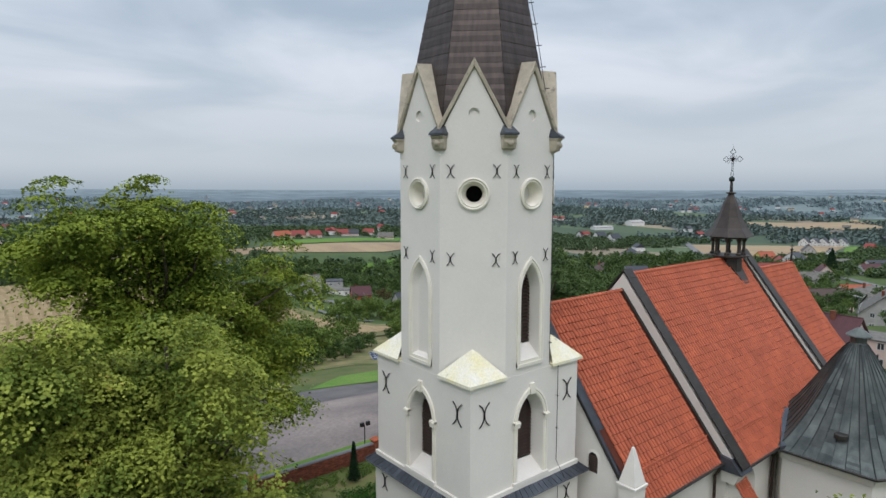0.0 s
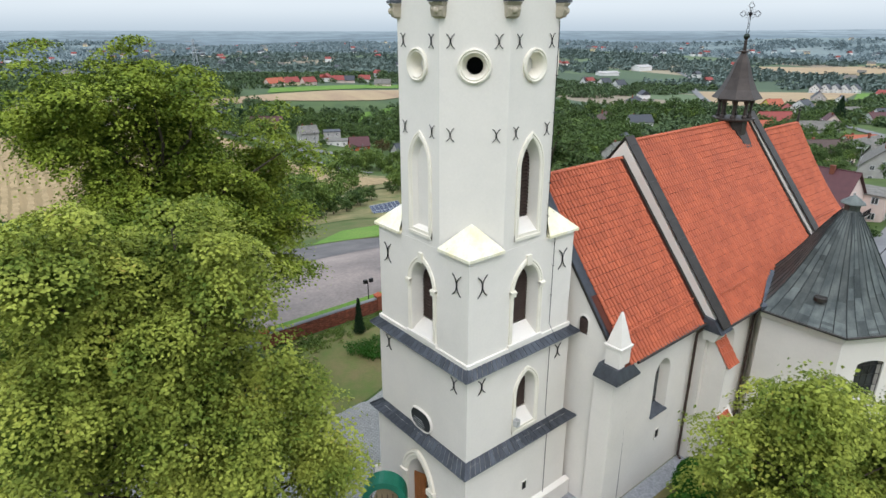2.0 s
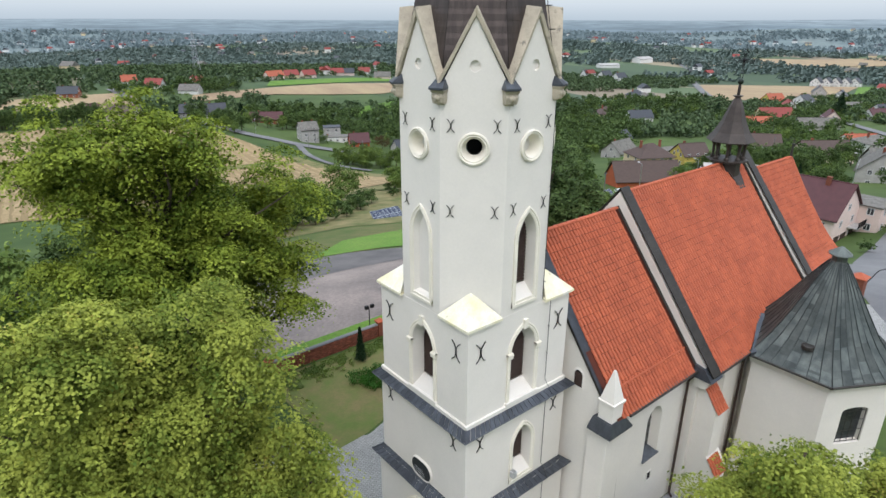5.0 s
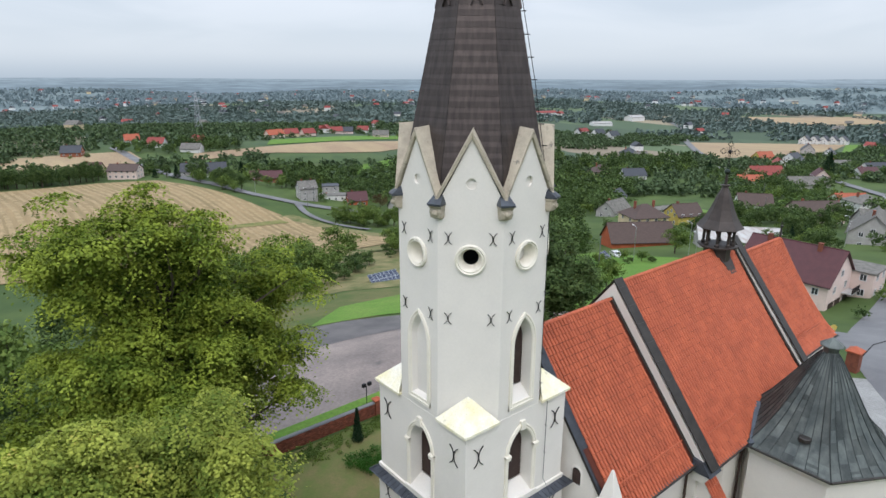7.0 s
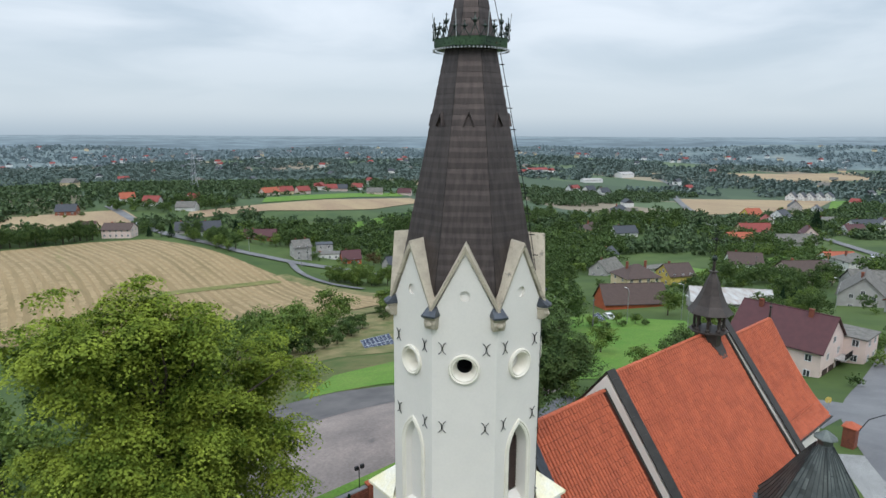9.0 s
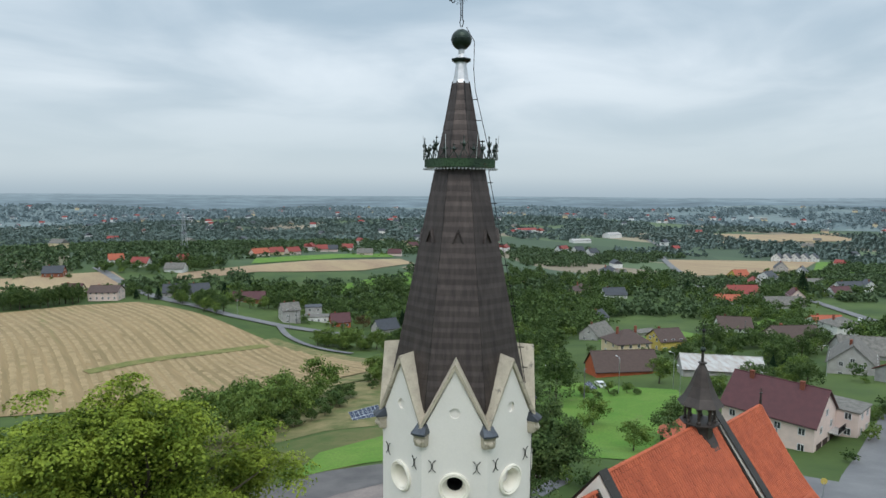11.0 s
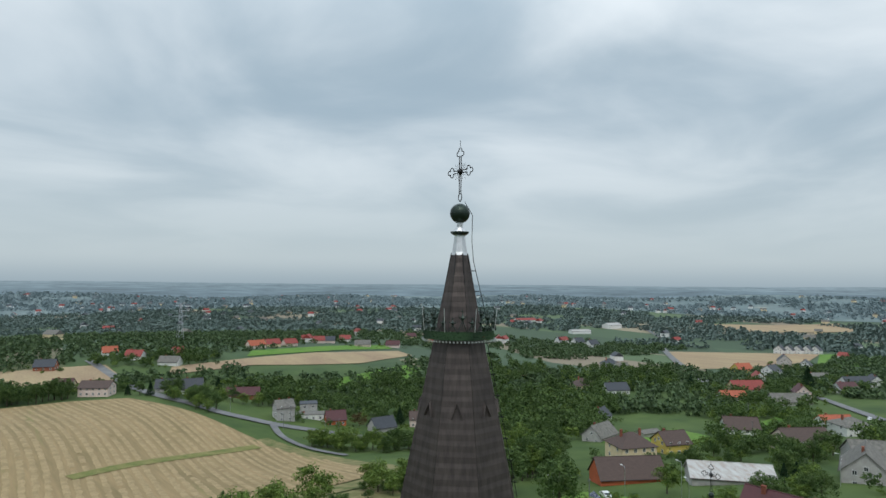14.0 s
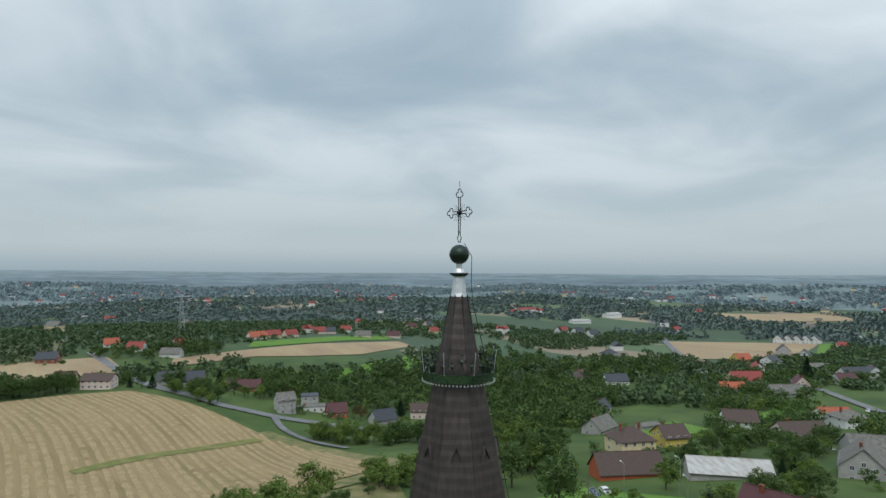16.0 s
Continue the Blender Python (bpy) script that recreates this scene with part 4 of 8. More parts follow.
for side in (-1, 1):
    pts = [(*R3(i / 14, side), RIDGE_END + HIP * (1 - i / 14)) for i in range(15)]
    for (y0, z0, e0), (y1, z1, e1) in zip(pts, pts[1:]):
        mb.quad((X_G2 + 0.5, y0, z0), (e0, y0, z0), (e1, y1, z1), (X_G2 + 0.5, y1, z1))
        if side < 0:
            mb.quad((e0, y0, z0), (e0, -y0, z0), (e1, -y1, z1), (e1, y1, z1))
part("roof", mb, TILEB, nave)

# snow guards, gutters, eaves trim
for x0, x1, R, s in ((5.2, X_G1 - 0.4, R1, 0.13), (13.2, 16.6, R2, 0.15), (28.0, 35.6, R3, 0.2)):
    y, z = R(s)
    mb = MB().tube([(x0, y - 0.06, z + 0.2), (x1, y - 0.06, z + 0.2)], 0.03, 5).tube([(x0, y - 0.06, z + 0.12), (x1, y - 0.06, z + 0.12)], 0.02, 5)
    n = int((x1 - x0) / 0.9)
    for i in range(n + 1):
        x = x0 + (x1 - x0) * i / n
        mb.tube([(x, y - 0.06, z + 0.22), (x, y + 0.05, z + 0.05)], 0.02, 4)
    part("snow_guard", mb, TILE, nave)
for x0, x1, R in ((5.0, X_G1 - 0.1, R1), (X_G1 + 0.7, 17.5, R2), (27.2, 36.9, R3)):
    y, z = R(0.0)
    part("gutter", MB().tube([(x0, y - 0.1, z - 0.02), (x1, y - 0.1, z - 0.02)], 0.085, 8), LEAD, nave)
    n = int((x1 - x0) / 0.27)
    mb = MB()
    for i in range(n):
        x = x0 + 0.27 * (i + 0.5)
        mb.box(x - 0.09, x + 0.09, y - 0.05, y + 0.06, z + 0.03, z + 0.1)
    part("eave_comb", mb, SLATE, nave)
    part("fascia", MB().box(x0, x1, y + 0.1, y + 0.5, z - 0.1, z + 0.12), PLASTER, nave)
for x, y, zt in ((11.35, 6.05, 6.9), (16.9, 6.66, 6.6)):
    pipe = MB().tube([(x, -y - 0.35, zt + 0.1), (x, -y - 0.3, zt - 0.2), (x, -y - 0.08, zt - 0.6), (x, -y - 0.08, G0 + 0.25), (x, -y - 0.3, G0 + 0.05)], 0.075, 8)
    for z in (5, 3, 1, -1):
        pipe.lathe([(0.075, -0.03), (0.1, -0.03), (0.1, 0.03), (0.075, 0.03)], (x, -y - 0.08, z), 8)
    part("downpipe", pipe, LOUVRE, nave, "dark brown downpipe")

# corner buttress with pinnacle
part("corner_buttress", MB().box(3.75, 5.15, -6.15, -4.95, G0 - 0.2, 6.5), PLASTER, nave, bevel=0.03)
q0 = [(3.3, -6.6), (5.2, -6.6), (5.2, -5.2), (3.3, -5.2)]
q1 = [(3.55, -6.4), (4.75, -6.4), (4.75, -5.3), (3.55, -5.3)]
sk = MB().loft([(x, y, 6.42) for x, y in q0], [(x, y, 6.52) for x, y in q0]).loft([(x, y, 6.52) for x, y in q0], [(x, y, 7.1) for x, y in q1])
part("pinnacle_skirt", sk, SLATE, nave, "dark sheet metal skirt")
pc = (4.12, -5.92)
pn = MB().box(pc[0] - 0.42, pc[0] + 0.42, pc[1] - 0.42, pc[1] + 0.42, 7.0, 8.0)
for h, z0, z1 in ((0.46, 8.0, 8.1), (0.5, 8.1, 8.2)):
    pn.box(pc[0] - h, pc[0] + h, pc[1] - h, pc[1] + h, z0, z1)
pn.lathe([(0.6, 8.2), (0.09, 9.8), (0.03, 9.87)], (*pc, 0), 4, math.pi / 4)
part("pinnacle", pn, PLASTER, nave, "white pyramid pinnacle", 0.02)
# stepped buttress at the first gable
bt = MB()
for x0, x1, y0, y1, zb, zt0, zt1 in ((11.95, 13.1, -7.75, -6.5, G0 - 0.2, 4.75, 6.5), (11.8, 13.25, -8.35, -7.7, G0 - 0.2, 0.75, 1.7)):
    bt.add([(x0, y0, zb), (x1, y0, zb), (x1, y1, zb), (x0, y1, zb), (x0, y0, zt0), (x1, y0, zt0), (x1, y1, zt1), (x0, y1, zt1)], [[0, 1, 5, 4], [1, 2, 6, 5], [2, 3, 7, 6], [3, 0, 4, 7], [4, 5, 6, 7]])
part("buttress", bt, PLASTER, nave)
part("gable_foot", MB().loft([(11.5, -7.05, 6.1), (12.5, -7.05, 6.1), (12.5, -6.4, 6.1), (11.5, -6.4, 6.1)], [(11.4, -7.35, 6.75), (12.6, -7.35, 6.75), (12.6, -6.4, 6.75), (11.4, -6.4, 6.75)]), PLASTER, nave)
part("foot_skirt", MB().loft([(11.3, -7.5, 6.76), (12.6, -7.5, 6.76), (12.6, -6.4, 6.76), (11.3, -6.4, 6.76)], [(11.45, -6.9, 7.35), (12.45, -6.9, 7.35), (12.45, -6.3, 7.45), (11.45, -6.3, 7.45)]), SLATE, nave)
q = [(8.6, -5.956, 0.55), (8.95, -5.956, 0.55), (8.95, -5.956, 1.1), (8.6, -5.956, 1.1)]
vn = part("vent", MB().quad(*q), DARK, nave)
part("vent_rim", MB().box(8.56, 8.99, -5.99, -5.95, 1.1, 1.16).box(8.56, 8.99, -5.99, -5.95, 0.49, 0.55).box(8.54, 8.6, -5.99, -5.95, 0.49, 1.16).box(8.95, 9.01, -5.99, -5.95, 0.49, 1.16), PLASTER, vn)
part("wall_cable", MB().tube([(5.3, -6.03, 6.5), (5.3, -6.03, 3), (5.35, -6.03, -1.9)], 0.014, 4), IRON, nave)

# ridge turret
TX = 24.3
octo8 = lambda prof, k=8: MB().lathe([(r / math.cos(math.pi / 8), z) for r, z in prof], (TX, 0, 0), k, math.pi / 8)
turret = part("ridge_turret", octo8([(1.05, 14.2), (0.85, 15.0), (0.85, 16.2)]), UMBER, nave, "dark sheet metal ridge turret")
part("apron", MB().loft([(TX - 0.8, -0.4, 15.9), (TX + 0.8, -0.4, 15.9), (TX + 0.8, 0.4, 15.9), (TX - 0.8, 0.4, 15.9)], [(TX - 0.1, -1.35, 14.4), (TX + 0.7, -1.35, 14.4), (TX + 0.6, 0.4, 14.4), (TX - 0.5, 0.4, 14.4)]), UMBER, turret)
part("gallery", octo8([(1.0, 16.15), (1.3, 16.25), (1.3, 16.33), (0.9, 16.36)]), UMBER, turret)
for i in range(8):
    a = math.pi / 8 + i * math.pi / 4
    x, y = TX + 1.0 * math.cos(a), 1.0 * math.sin(a)
    part("post", MB().lathe([(0.17, 16.34), (0.17, 16.5), (0.1, 16.58), (0.1, 17.25), (0.18, 17.4), (0.2, 17.6)], (x, y, 0), 6), UMBER, turret)
part("eave_ring", octo8([(1.0, 17.5), (1.2, 17.56), (1.2, 17.72), (0.9, 17.74)]), UMBER, turret)
part("bell_roof", octo8([(1.5, 17.66), (1.44, 17.75), (1.08, 18.25), (0.74, 19.0), (0.42, 20.0), (0.16, 20.62)]), UMBER, turret)
part("tip", octo8([(0.16, 20.6), (0.3, 20.66), (0.3, 20.72), (0.1, 20.76), (0.09, 21.3), (0.07, 21.5)]), UMBER, turret)
part("knob", MB().lathe([(0.2 * math.sin(math.pi * i / 10) + 1e-4, 21.65 - 0.2 * math.cos(math.pi * i / 10)) for i in range(11)], (TX, 0, 0), 14), BALL, turret, smooth=True)
part("cross", ornate_cross((TX, 0, 23.05), 0.85, 0.9, 0.86, 1.35), IRON, turret, "dark openwork metal cross")
part("ridge_finial", MB().tube([(RIDGE_END, 0, 14.8), (RIDGE_END, 0, 16.1)], [0.13, 0.03], 8).lathe([(0.02, 15.75), (0.13, 15.85), (0.13, 15.95), (0.02, 16.05)], (RIDGE_END, 0, 0), 8).tube([(RIDGE_END, -0.16, 16.2), (RIDGE_END, 0.16, 16.2)], 0.025, 4).tube([(RIDGE_END, 0, 16.0), (RIDGE_END, 0, 16.4)], 0.025, 4), LEAD, nave)

# ---- side chapel ----
CX, CY = 20.2, -9.5
chapel = thing("side_chapel", "white six-sided chapel with patinated sheet metal roof", "chapel", (CX, CY, G0))
hexv = lambda r, z, i: Vector((CX + r * math.cos(math.pi / 6 + i * math.pi / 3), CY + r * math.sin(math.pi / 6 + i * math.pi / 3), z))
RW = 4.28
for i in range(6):
    a, b = hexv(RW, 0, i), hexv(RW, 0, i + 1)
    u = (b - a).normalized()
    n = Vector((u.y, -u.x, 0))
    F = face_map(((a + b) / 2), u, n)
    mb = MB()
    hl = (b - a).length / 2
    hole = arch(0.85, 2.5, 4.75, 5.0) if i in (3, 4) else None
    panel(mb, F, -hl, hl, G0 - 0.2, 6.8, hole)
    part("wall", mb, PLASTER, chapel)
    q = [F(s * (hl + 0.05), v, d) for v, dd in ((6.25, (0.02, -0.1)), (6.6, (0.02, -0.22))) for s, d in ((-1, dd[0]), (1, dd[0]), (1, dd[1]), (-1, dd[1]))]
    part("cornice", MB().loft(q[:4], q[4:]), PLASTER, chapel)
    if hole:
        inner = arch(0.78, 2.6, 4.72, 4.95)
        nb = MB()
        ribbon(nb, F, [(hole, 0.0), (inner, 0.3)])
        nb.quad(F(-0.85, 2.5), F(0.85, 2.5), F(0.78, 2.6, 0.3), F(-0.78, 2.6, 0.3))
        win = part("window", nb, PLASTER, chapel)
        part("pane", MB().quad(*[F(uu, v, 0.3) for uu, v in inner]), GLASS, win)
        br = MB()
        for uu in (-0.78, -0.4, 0, 0.4, 0.78):
            br.tube([F(uu, 2.6, 0.05), F(uu, 4.85, 0.05)], 0.022, 4)
        for v in (2.65, 3.4, 4.1, 4.72):
            br.tube([F(-0.8, v, 0.05), F(0.8, v, 0.05)], 0.022, 4)
        for uu in (-0.6, -0.3, 0.3, 0.6):
            br.tube([F(0, 4.1, 0.05), F(uu, 4.85, 0.05)], 0.016, 4)
        part("grille", br, IRON, win)
prof = [(4.72, 6.82), (4.1, 7.35), (3.3, 8.2), (2.45, 9.4), (1.6, 10.85), (0.85, 12.0), (0.45, 12.55)]
roof_at = lambda t: tuple(np.interp(t, np.linspace(0, 1, len(prof)), [p[j] for p in prof]) for j in (0, 1))
under = MB().lathe([(r, z - 0.05) for r, z in prof], (CX, CY, 0), 6, math.pi / 6)
croof = part("roof", under, PATINAB, chapel, "streaked grey-green metal roof")
for i in range(6):
    strips = 7
    for s in range(strips):
        marks = [0.0] + sorted(random.uniform(0.08, 0.9) for _ in range(3)) + [1.0]
        for t0, t1 in zip(marks, marks[1:]):
            if t1 - t0 < 0.02:
                continue
            mb = MB()
            rows = [t0 + (t1 - t0) * j / 3 for j in range(4)]
            lo = []
            for t in rows:
                r, z = roof_at(t)
                a, b = hexv(r, z, i), hexv(r, z, i + 1)
                g = 0.012
                e0, e1 = a.lerp(b, s / strips), a.lerp(b, (s + 1) / strips)
                d = (e1 - e0).normalized() * min(g, (e1 - e0).length * 0.2)
                up = Vector((0, 0, 0.004 * random.random()))
                lo.append((e0 + d + up, e1 - d + up))
            for (p0, p1), (p2, p3) in zip(lo, lo[1:]):
                mb.quad(p0, p1, p3, p2)
            part("sheet", mb, PATINA, croof)
        seam = MB().tube([hexv(*roof_at(t), i).lerp(hexv(*roof_at(t), i + 1), s / strips) + Vector((0, 0, 0.02)) for t in np.linspace(0, 1, 8)], 0.022 if s else 0.035, 4)
        part("seam", seam, PATINAB, croof)
    part("gutter", MB().tube([hexv(4.76, 6.78, i), hexv(4.76, 6.78, i + 1)], 0.08, 6), LEAD, chapel)
lc = part("lantern", MB().lathe([(0.5, 12.45), (0.42, 12.6), (0.42, 13.0)], (CX, CY, 0), 8), PATINA, chapel)
part("cap", MB().lathe([(0.66, 12.98), (0.64, 13.04), (0.12, 13.42), (0.03, 13.46)], (CX, CY, 0), 8), PATINA, lc)
r, z = roof_at(0.3)
a, b = hexv(r, z, 2), hexv(r, z, 3)
c = a.lerp(b, 0.62)
part("roof_lens", MB().lathe([(0.34, -0.05), (0.34, 0.16), (0.28, 0.2), (0.02, 0.2)], c + Vector((0, 0, 0.02)), 18), LEAD, chapel)
part("valley_flashing", MB().loft([(15.95, -7.45, 6.75), (16.3, -7.6, 6.75), (19.6, -6.45, 7.75), (19.4, -6.1, 7.75)], [(15.95, -7.45, 7.05), (16.3, -7.6, 7.05), (19.6, -6.45, 8.05), (19.4, -6.1, 8.1)]), SLATE, chapel)

# ---- land ----


def land_mat():
    """Meadow near by, a patchwork of meadow and stubble farther out."""
    ma = mat("land", (0.036, 0.068, 0.017), (0.075, 0.113, 0.028), 0.95, 0.035, 0.3, fine=1.5)
    N, L = ma.node_tree.nodes, ma.node_tree.links
    p = N["Principled BSDF"]
    old = p.inputs["Base Color"].links[0].from_socket
    co = N.new("ShaderNodeTexCoord")
    mp = N.new("ShaderNodeMapping")
    mp.inputs["Scale"].default_value, mp.inputs["Rotation"].default_value = (0.011, 0.0045, 0.001), (0, 0, 0.6)
    L.new(co.outputs["Object"], mp.inputs[0])
    vo = N.new("ShaderNodeTexVoronoi")
    L.new(mp.outputs[0], vo.inputs["Vector"])
    vo.inputs["Scale"].default_value = 1.0
    cr = N.new("ShaderNodeValToRGB")
    cr.color_ramp.interpolation = "CONSTANT"
    for i, (t, c) in enumerate(((0.0, (0.055, 0.085, 0.05)), (0.4, (0.09, 0.13, 0.065)), (0.62, (0.26, 0.22, 0.15)), (0.72, (0.065, 0.10, 0.055)), (0.9, (0.21, 0.175, 0.125)))):
        e = cr.color_ramp.elements[i] if i < 2 else cr.color_ramp.elements.new(t)
        e.position, e.color = t, (*c, 1)
    sx = N.new("ShaderNodeSeparateColor")
    L.new(vo.outputs["Color"], sx.inputs[0])
    L.new(sx.outputs[0], cr.inputs[0])
    ln = N.new("ShaderNodeVectorMath")
    ln.operation = "LENGTH"
    L.new(co.outputs["Object"], ln.inputs[0])
    mr = N.new("ShaderNodeMapRange")
    mr.inputs[1].default_value, mr.inputs[2].default_value = 420, 560
    L.new(ln.outputs["Value"], mr.inputs[0])
    mx = N.new("ShaderNodeMix")
    mx.data_type = "RGBA"
    L.new(mr.outputs[0], mx.inputs["Factor"])
    L.new(old, mx.inputs[6])
    L.new(cr.outputs[0], mx.inputs[7])
    L.new(mx.outputs[2], p.inputs["Base Color"])
    return ma


LAND = land_mat()
# woods and field patches, with blue-grey haze mixed into their colours
DISTANT = mat("distant_land_haze_tint", (0.105, 0.15, 0.158), (0.165, 0.205, 0.20), 1.0, 0.012, 0, fine=0.05, stretch=(1, 1.0, 0.3), speck=0.3, spots=((0.30, 0.29, 0.24), 0.009, 0.06))


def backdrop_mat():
    """The plain towards the horizon: woods, fields and settlements as thin streaks, on a glowing colour with painted
    haze, paler with distance.
    """
    ma = bpy.data.materials.new("far_plain_haze_glow")
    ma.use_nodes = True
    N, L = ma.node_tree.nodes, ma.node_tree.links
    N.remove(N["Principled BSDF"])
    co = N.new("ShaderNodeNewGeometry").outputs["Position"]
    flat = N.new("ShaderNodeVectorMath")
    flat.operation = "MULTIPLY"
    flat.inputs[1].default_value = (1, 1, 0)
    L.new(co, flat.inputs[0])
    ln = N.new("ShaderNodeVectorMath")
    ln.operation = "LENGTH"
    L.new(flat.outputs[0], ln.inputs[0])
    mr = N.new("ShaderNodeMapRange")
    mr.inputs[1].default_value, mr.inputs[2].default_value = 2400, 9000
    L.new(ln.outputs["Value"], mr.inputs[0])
    # haze painted as tones, from blue near by to pale far off
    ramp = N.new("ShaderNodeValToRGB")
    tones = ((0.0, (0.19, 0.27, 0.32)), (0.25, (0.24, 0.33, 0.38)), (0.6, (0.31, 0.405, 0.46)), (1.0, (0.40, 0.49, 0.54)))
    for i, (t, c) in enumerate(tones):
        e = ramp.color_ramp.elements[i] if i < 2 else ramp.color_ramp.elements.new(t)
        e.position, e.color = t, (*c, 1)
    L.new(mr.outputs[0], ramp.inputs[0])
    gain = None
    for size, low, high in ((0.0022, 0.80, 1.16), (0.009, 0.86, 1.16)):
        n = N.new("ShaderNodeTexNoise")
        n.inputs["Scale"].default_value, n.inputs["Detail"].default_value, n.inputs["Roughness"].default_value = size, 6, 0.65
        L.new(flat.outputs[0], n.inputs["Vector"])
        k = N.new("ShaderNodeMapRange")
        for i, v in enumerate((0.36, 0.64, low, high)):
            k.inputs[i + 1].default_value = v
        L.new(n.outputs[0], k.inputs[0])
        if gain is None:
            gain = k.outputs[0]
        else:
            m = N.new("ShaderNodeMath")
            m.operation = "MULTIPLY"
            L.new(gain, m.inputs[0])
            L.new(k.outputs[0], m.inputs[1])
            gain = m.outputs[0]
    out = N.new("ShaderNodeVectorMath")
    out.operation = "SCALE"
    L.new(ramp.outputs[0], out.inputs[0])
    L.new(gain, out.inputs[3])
    # the backdrop glows by itself, so its haze keeps an even tone
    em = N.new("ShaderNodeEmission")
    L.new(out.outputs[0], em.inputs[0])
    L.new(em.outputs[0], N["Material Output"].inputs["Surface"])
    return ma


radii = [0.0]
while radii[-1] < 2500:
    radii.append(radii[-1] + max(3.0, radii[-1] * 0.035))
ang = np.linspace(0, 2 * np.pi, 361)
gx, gy = np.outer(radii, np.cos(ang)) + 10, np.outer(radii, np.sin(ang)) + 10
me = grid_mesh("ground", gx, gy, height(gx, gy))
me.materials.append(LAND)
# haze-tinted slot, for the ground beyond 1500 m
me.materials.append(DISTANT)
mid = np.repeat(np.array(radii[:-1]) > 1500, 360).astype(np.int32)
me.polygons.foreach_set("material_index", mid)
me.polygons.foreach_set("use_smooth", [True] * len(me.polygons))
ground = tagged(new("ground", me), "rolling green countryside with meadows and fields", "ground", kind="structure")
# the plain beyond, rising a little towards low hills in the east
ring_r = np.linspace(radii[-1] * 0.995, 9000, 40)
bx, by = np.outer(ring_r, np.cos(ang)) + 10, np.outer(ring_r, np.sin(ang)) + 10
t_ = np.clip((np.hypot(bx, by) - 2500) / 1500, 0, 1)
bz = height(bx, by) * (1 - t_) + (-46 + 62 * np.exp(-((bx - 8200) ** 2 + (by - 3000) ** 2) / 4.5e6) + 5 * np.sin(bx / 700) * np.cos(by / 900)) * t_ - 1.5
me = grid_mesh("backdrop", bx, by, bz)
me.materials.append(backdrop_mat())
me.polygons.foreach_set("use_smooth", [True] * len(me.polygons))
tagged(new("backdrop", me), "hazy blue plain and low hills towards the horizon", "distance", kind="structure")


def drape(name, low, high, material, label, lift=0.05, kind="structure", cat="ground", nu=40, nv=16):
    """A sheet on the land between two lines of points."""
    def along(line, n):
        line = np.array(line, float)
        d = np.concatenate([[0], np.cumsum(np.hypot(*np.diff(line, axis=0).T))])
        t = np.linspace(0, d[-1], n)
        return np.stack([np.interp(t, d, line[:, 0]), np.interp(t, d, line[:, 1])], -1)

    a, b = along(low, nu), along(high, nu)
    t = np.linspace(0, 1, nv)[:, None, None]
    p = a[None] * (1 - t) + b[None] * t
    me = grid_mesh(name, p[..., 0], p[..., 1], height(p[..., 0], p[..., 1]) + lift)
    me.materials.append(material)
    return tagged(new(name, me), label, cat, kind=kind)


def strip(name, line, width, material, label, lift=0.08, cat="road"):
    """A road along a line of points, rounded through them."""
    line = np.array(line, float)
    d = np.concatenate([[0], np.cumsum(np.hypot(*np.diff(line, axis=0).T))])
    n = max(8, int(d[-1] / 3))
    t = np.linspace(0, d[-1], n)
    c = np.stack([np.interp(t, d, line[:, i]) for i in (0, 1)], -1)
    for _ in range(6):
        c[1:-1] = (c[:-2] + 2 * c[1:-1] + c[2:]) / 4
    g = np.gradient(c, axis=0)
    g /= np.linalg.norm(g, axis=1)[:, None]
    s = np.stack([-g[:, 1], g[:, 0]], -1) * width / 2
    return drape(name, c - s, c + s, material, label, lift, cat=cat, nu=n, nv=4)


STUBBLE = mat("stubble", (0.29, 0.205, 0.105), (0.195, 0.145, 0.07), 0.95, 0.19, 0.3, fine=1.4, stretch=(1, 0.07, 1), spots=((0.20, 0.185, 0.07), 0.10, 0.13))
BARE = mat("bare_field", (0.27, 0.19, 0.12), (0.34, 0.26, 0.15), 0.95, 0.05, 0.2, fine=0.8, stretch=(1, 0.3, 1))
MEADOW = mat("meadow", (0.075, 0.175, 0.02), (0.12, 0.205, 0.034), 0.95, 0.12, 0.5, fine=2.5, speck=0.25, spots=((0.13, 0.15, 0.05), 0.2, 0.1))
ROUGHGRASS = mat("rough_grass", (0.23, 0.19, 0.09), (0.085, 0.105, 0.03), 0.95, 0.2, 0.5, fine=2.2)
SLOPEGRASS = mat("slope_grass", (0.06, 0.095, 0.022), (0.13, 0.12, 0.046), 0.95, 0.13, 0.6, fine=2.0, spots=((0.045, 0.07, 0.018), 0.22, 0.12))
YARDGRASS = mat("worn_lawn", (0.095, 0.135, 0.032), (0.165, 0.14, 0.06), 0.95, 0.45, 0.5, fine=6)
ASPHALT = mat("old_asphalt", (0.19, 0.19, 0.19), (0.13, 0.13, 0.135), 0.85, 0.12, 0.2, fine=4)
GRAVEL = mat("gravel_lot", (0.27, 0.225, 0.20), (0.165, 0.14, 0.13), 0.9, 0.12, 0.5, fine=3.0, speck=0.2, spots=((0.085, 0.08, 0.08), 0.13, 0.10))
BLACKTOP = mat("dark_asphalt", (0.09, 0.085, 0.085), (0.14, 0.13, 0.125), 0.85, 0.2, 0.2, fine=5)
PEBBLE = mat("grey_pebbles", (0.34, 0.35, 0.37), (0.22, 0.23, 0.25), 0.9, 6, 0.6, fine=16)


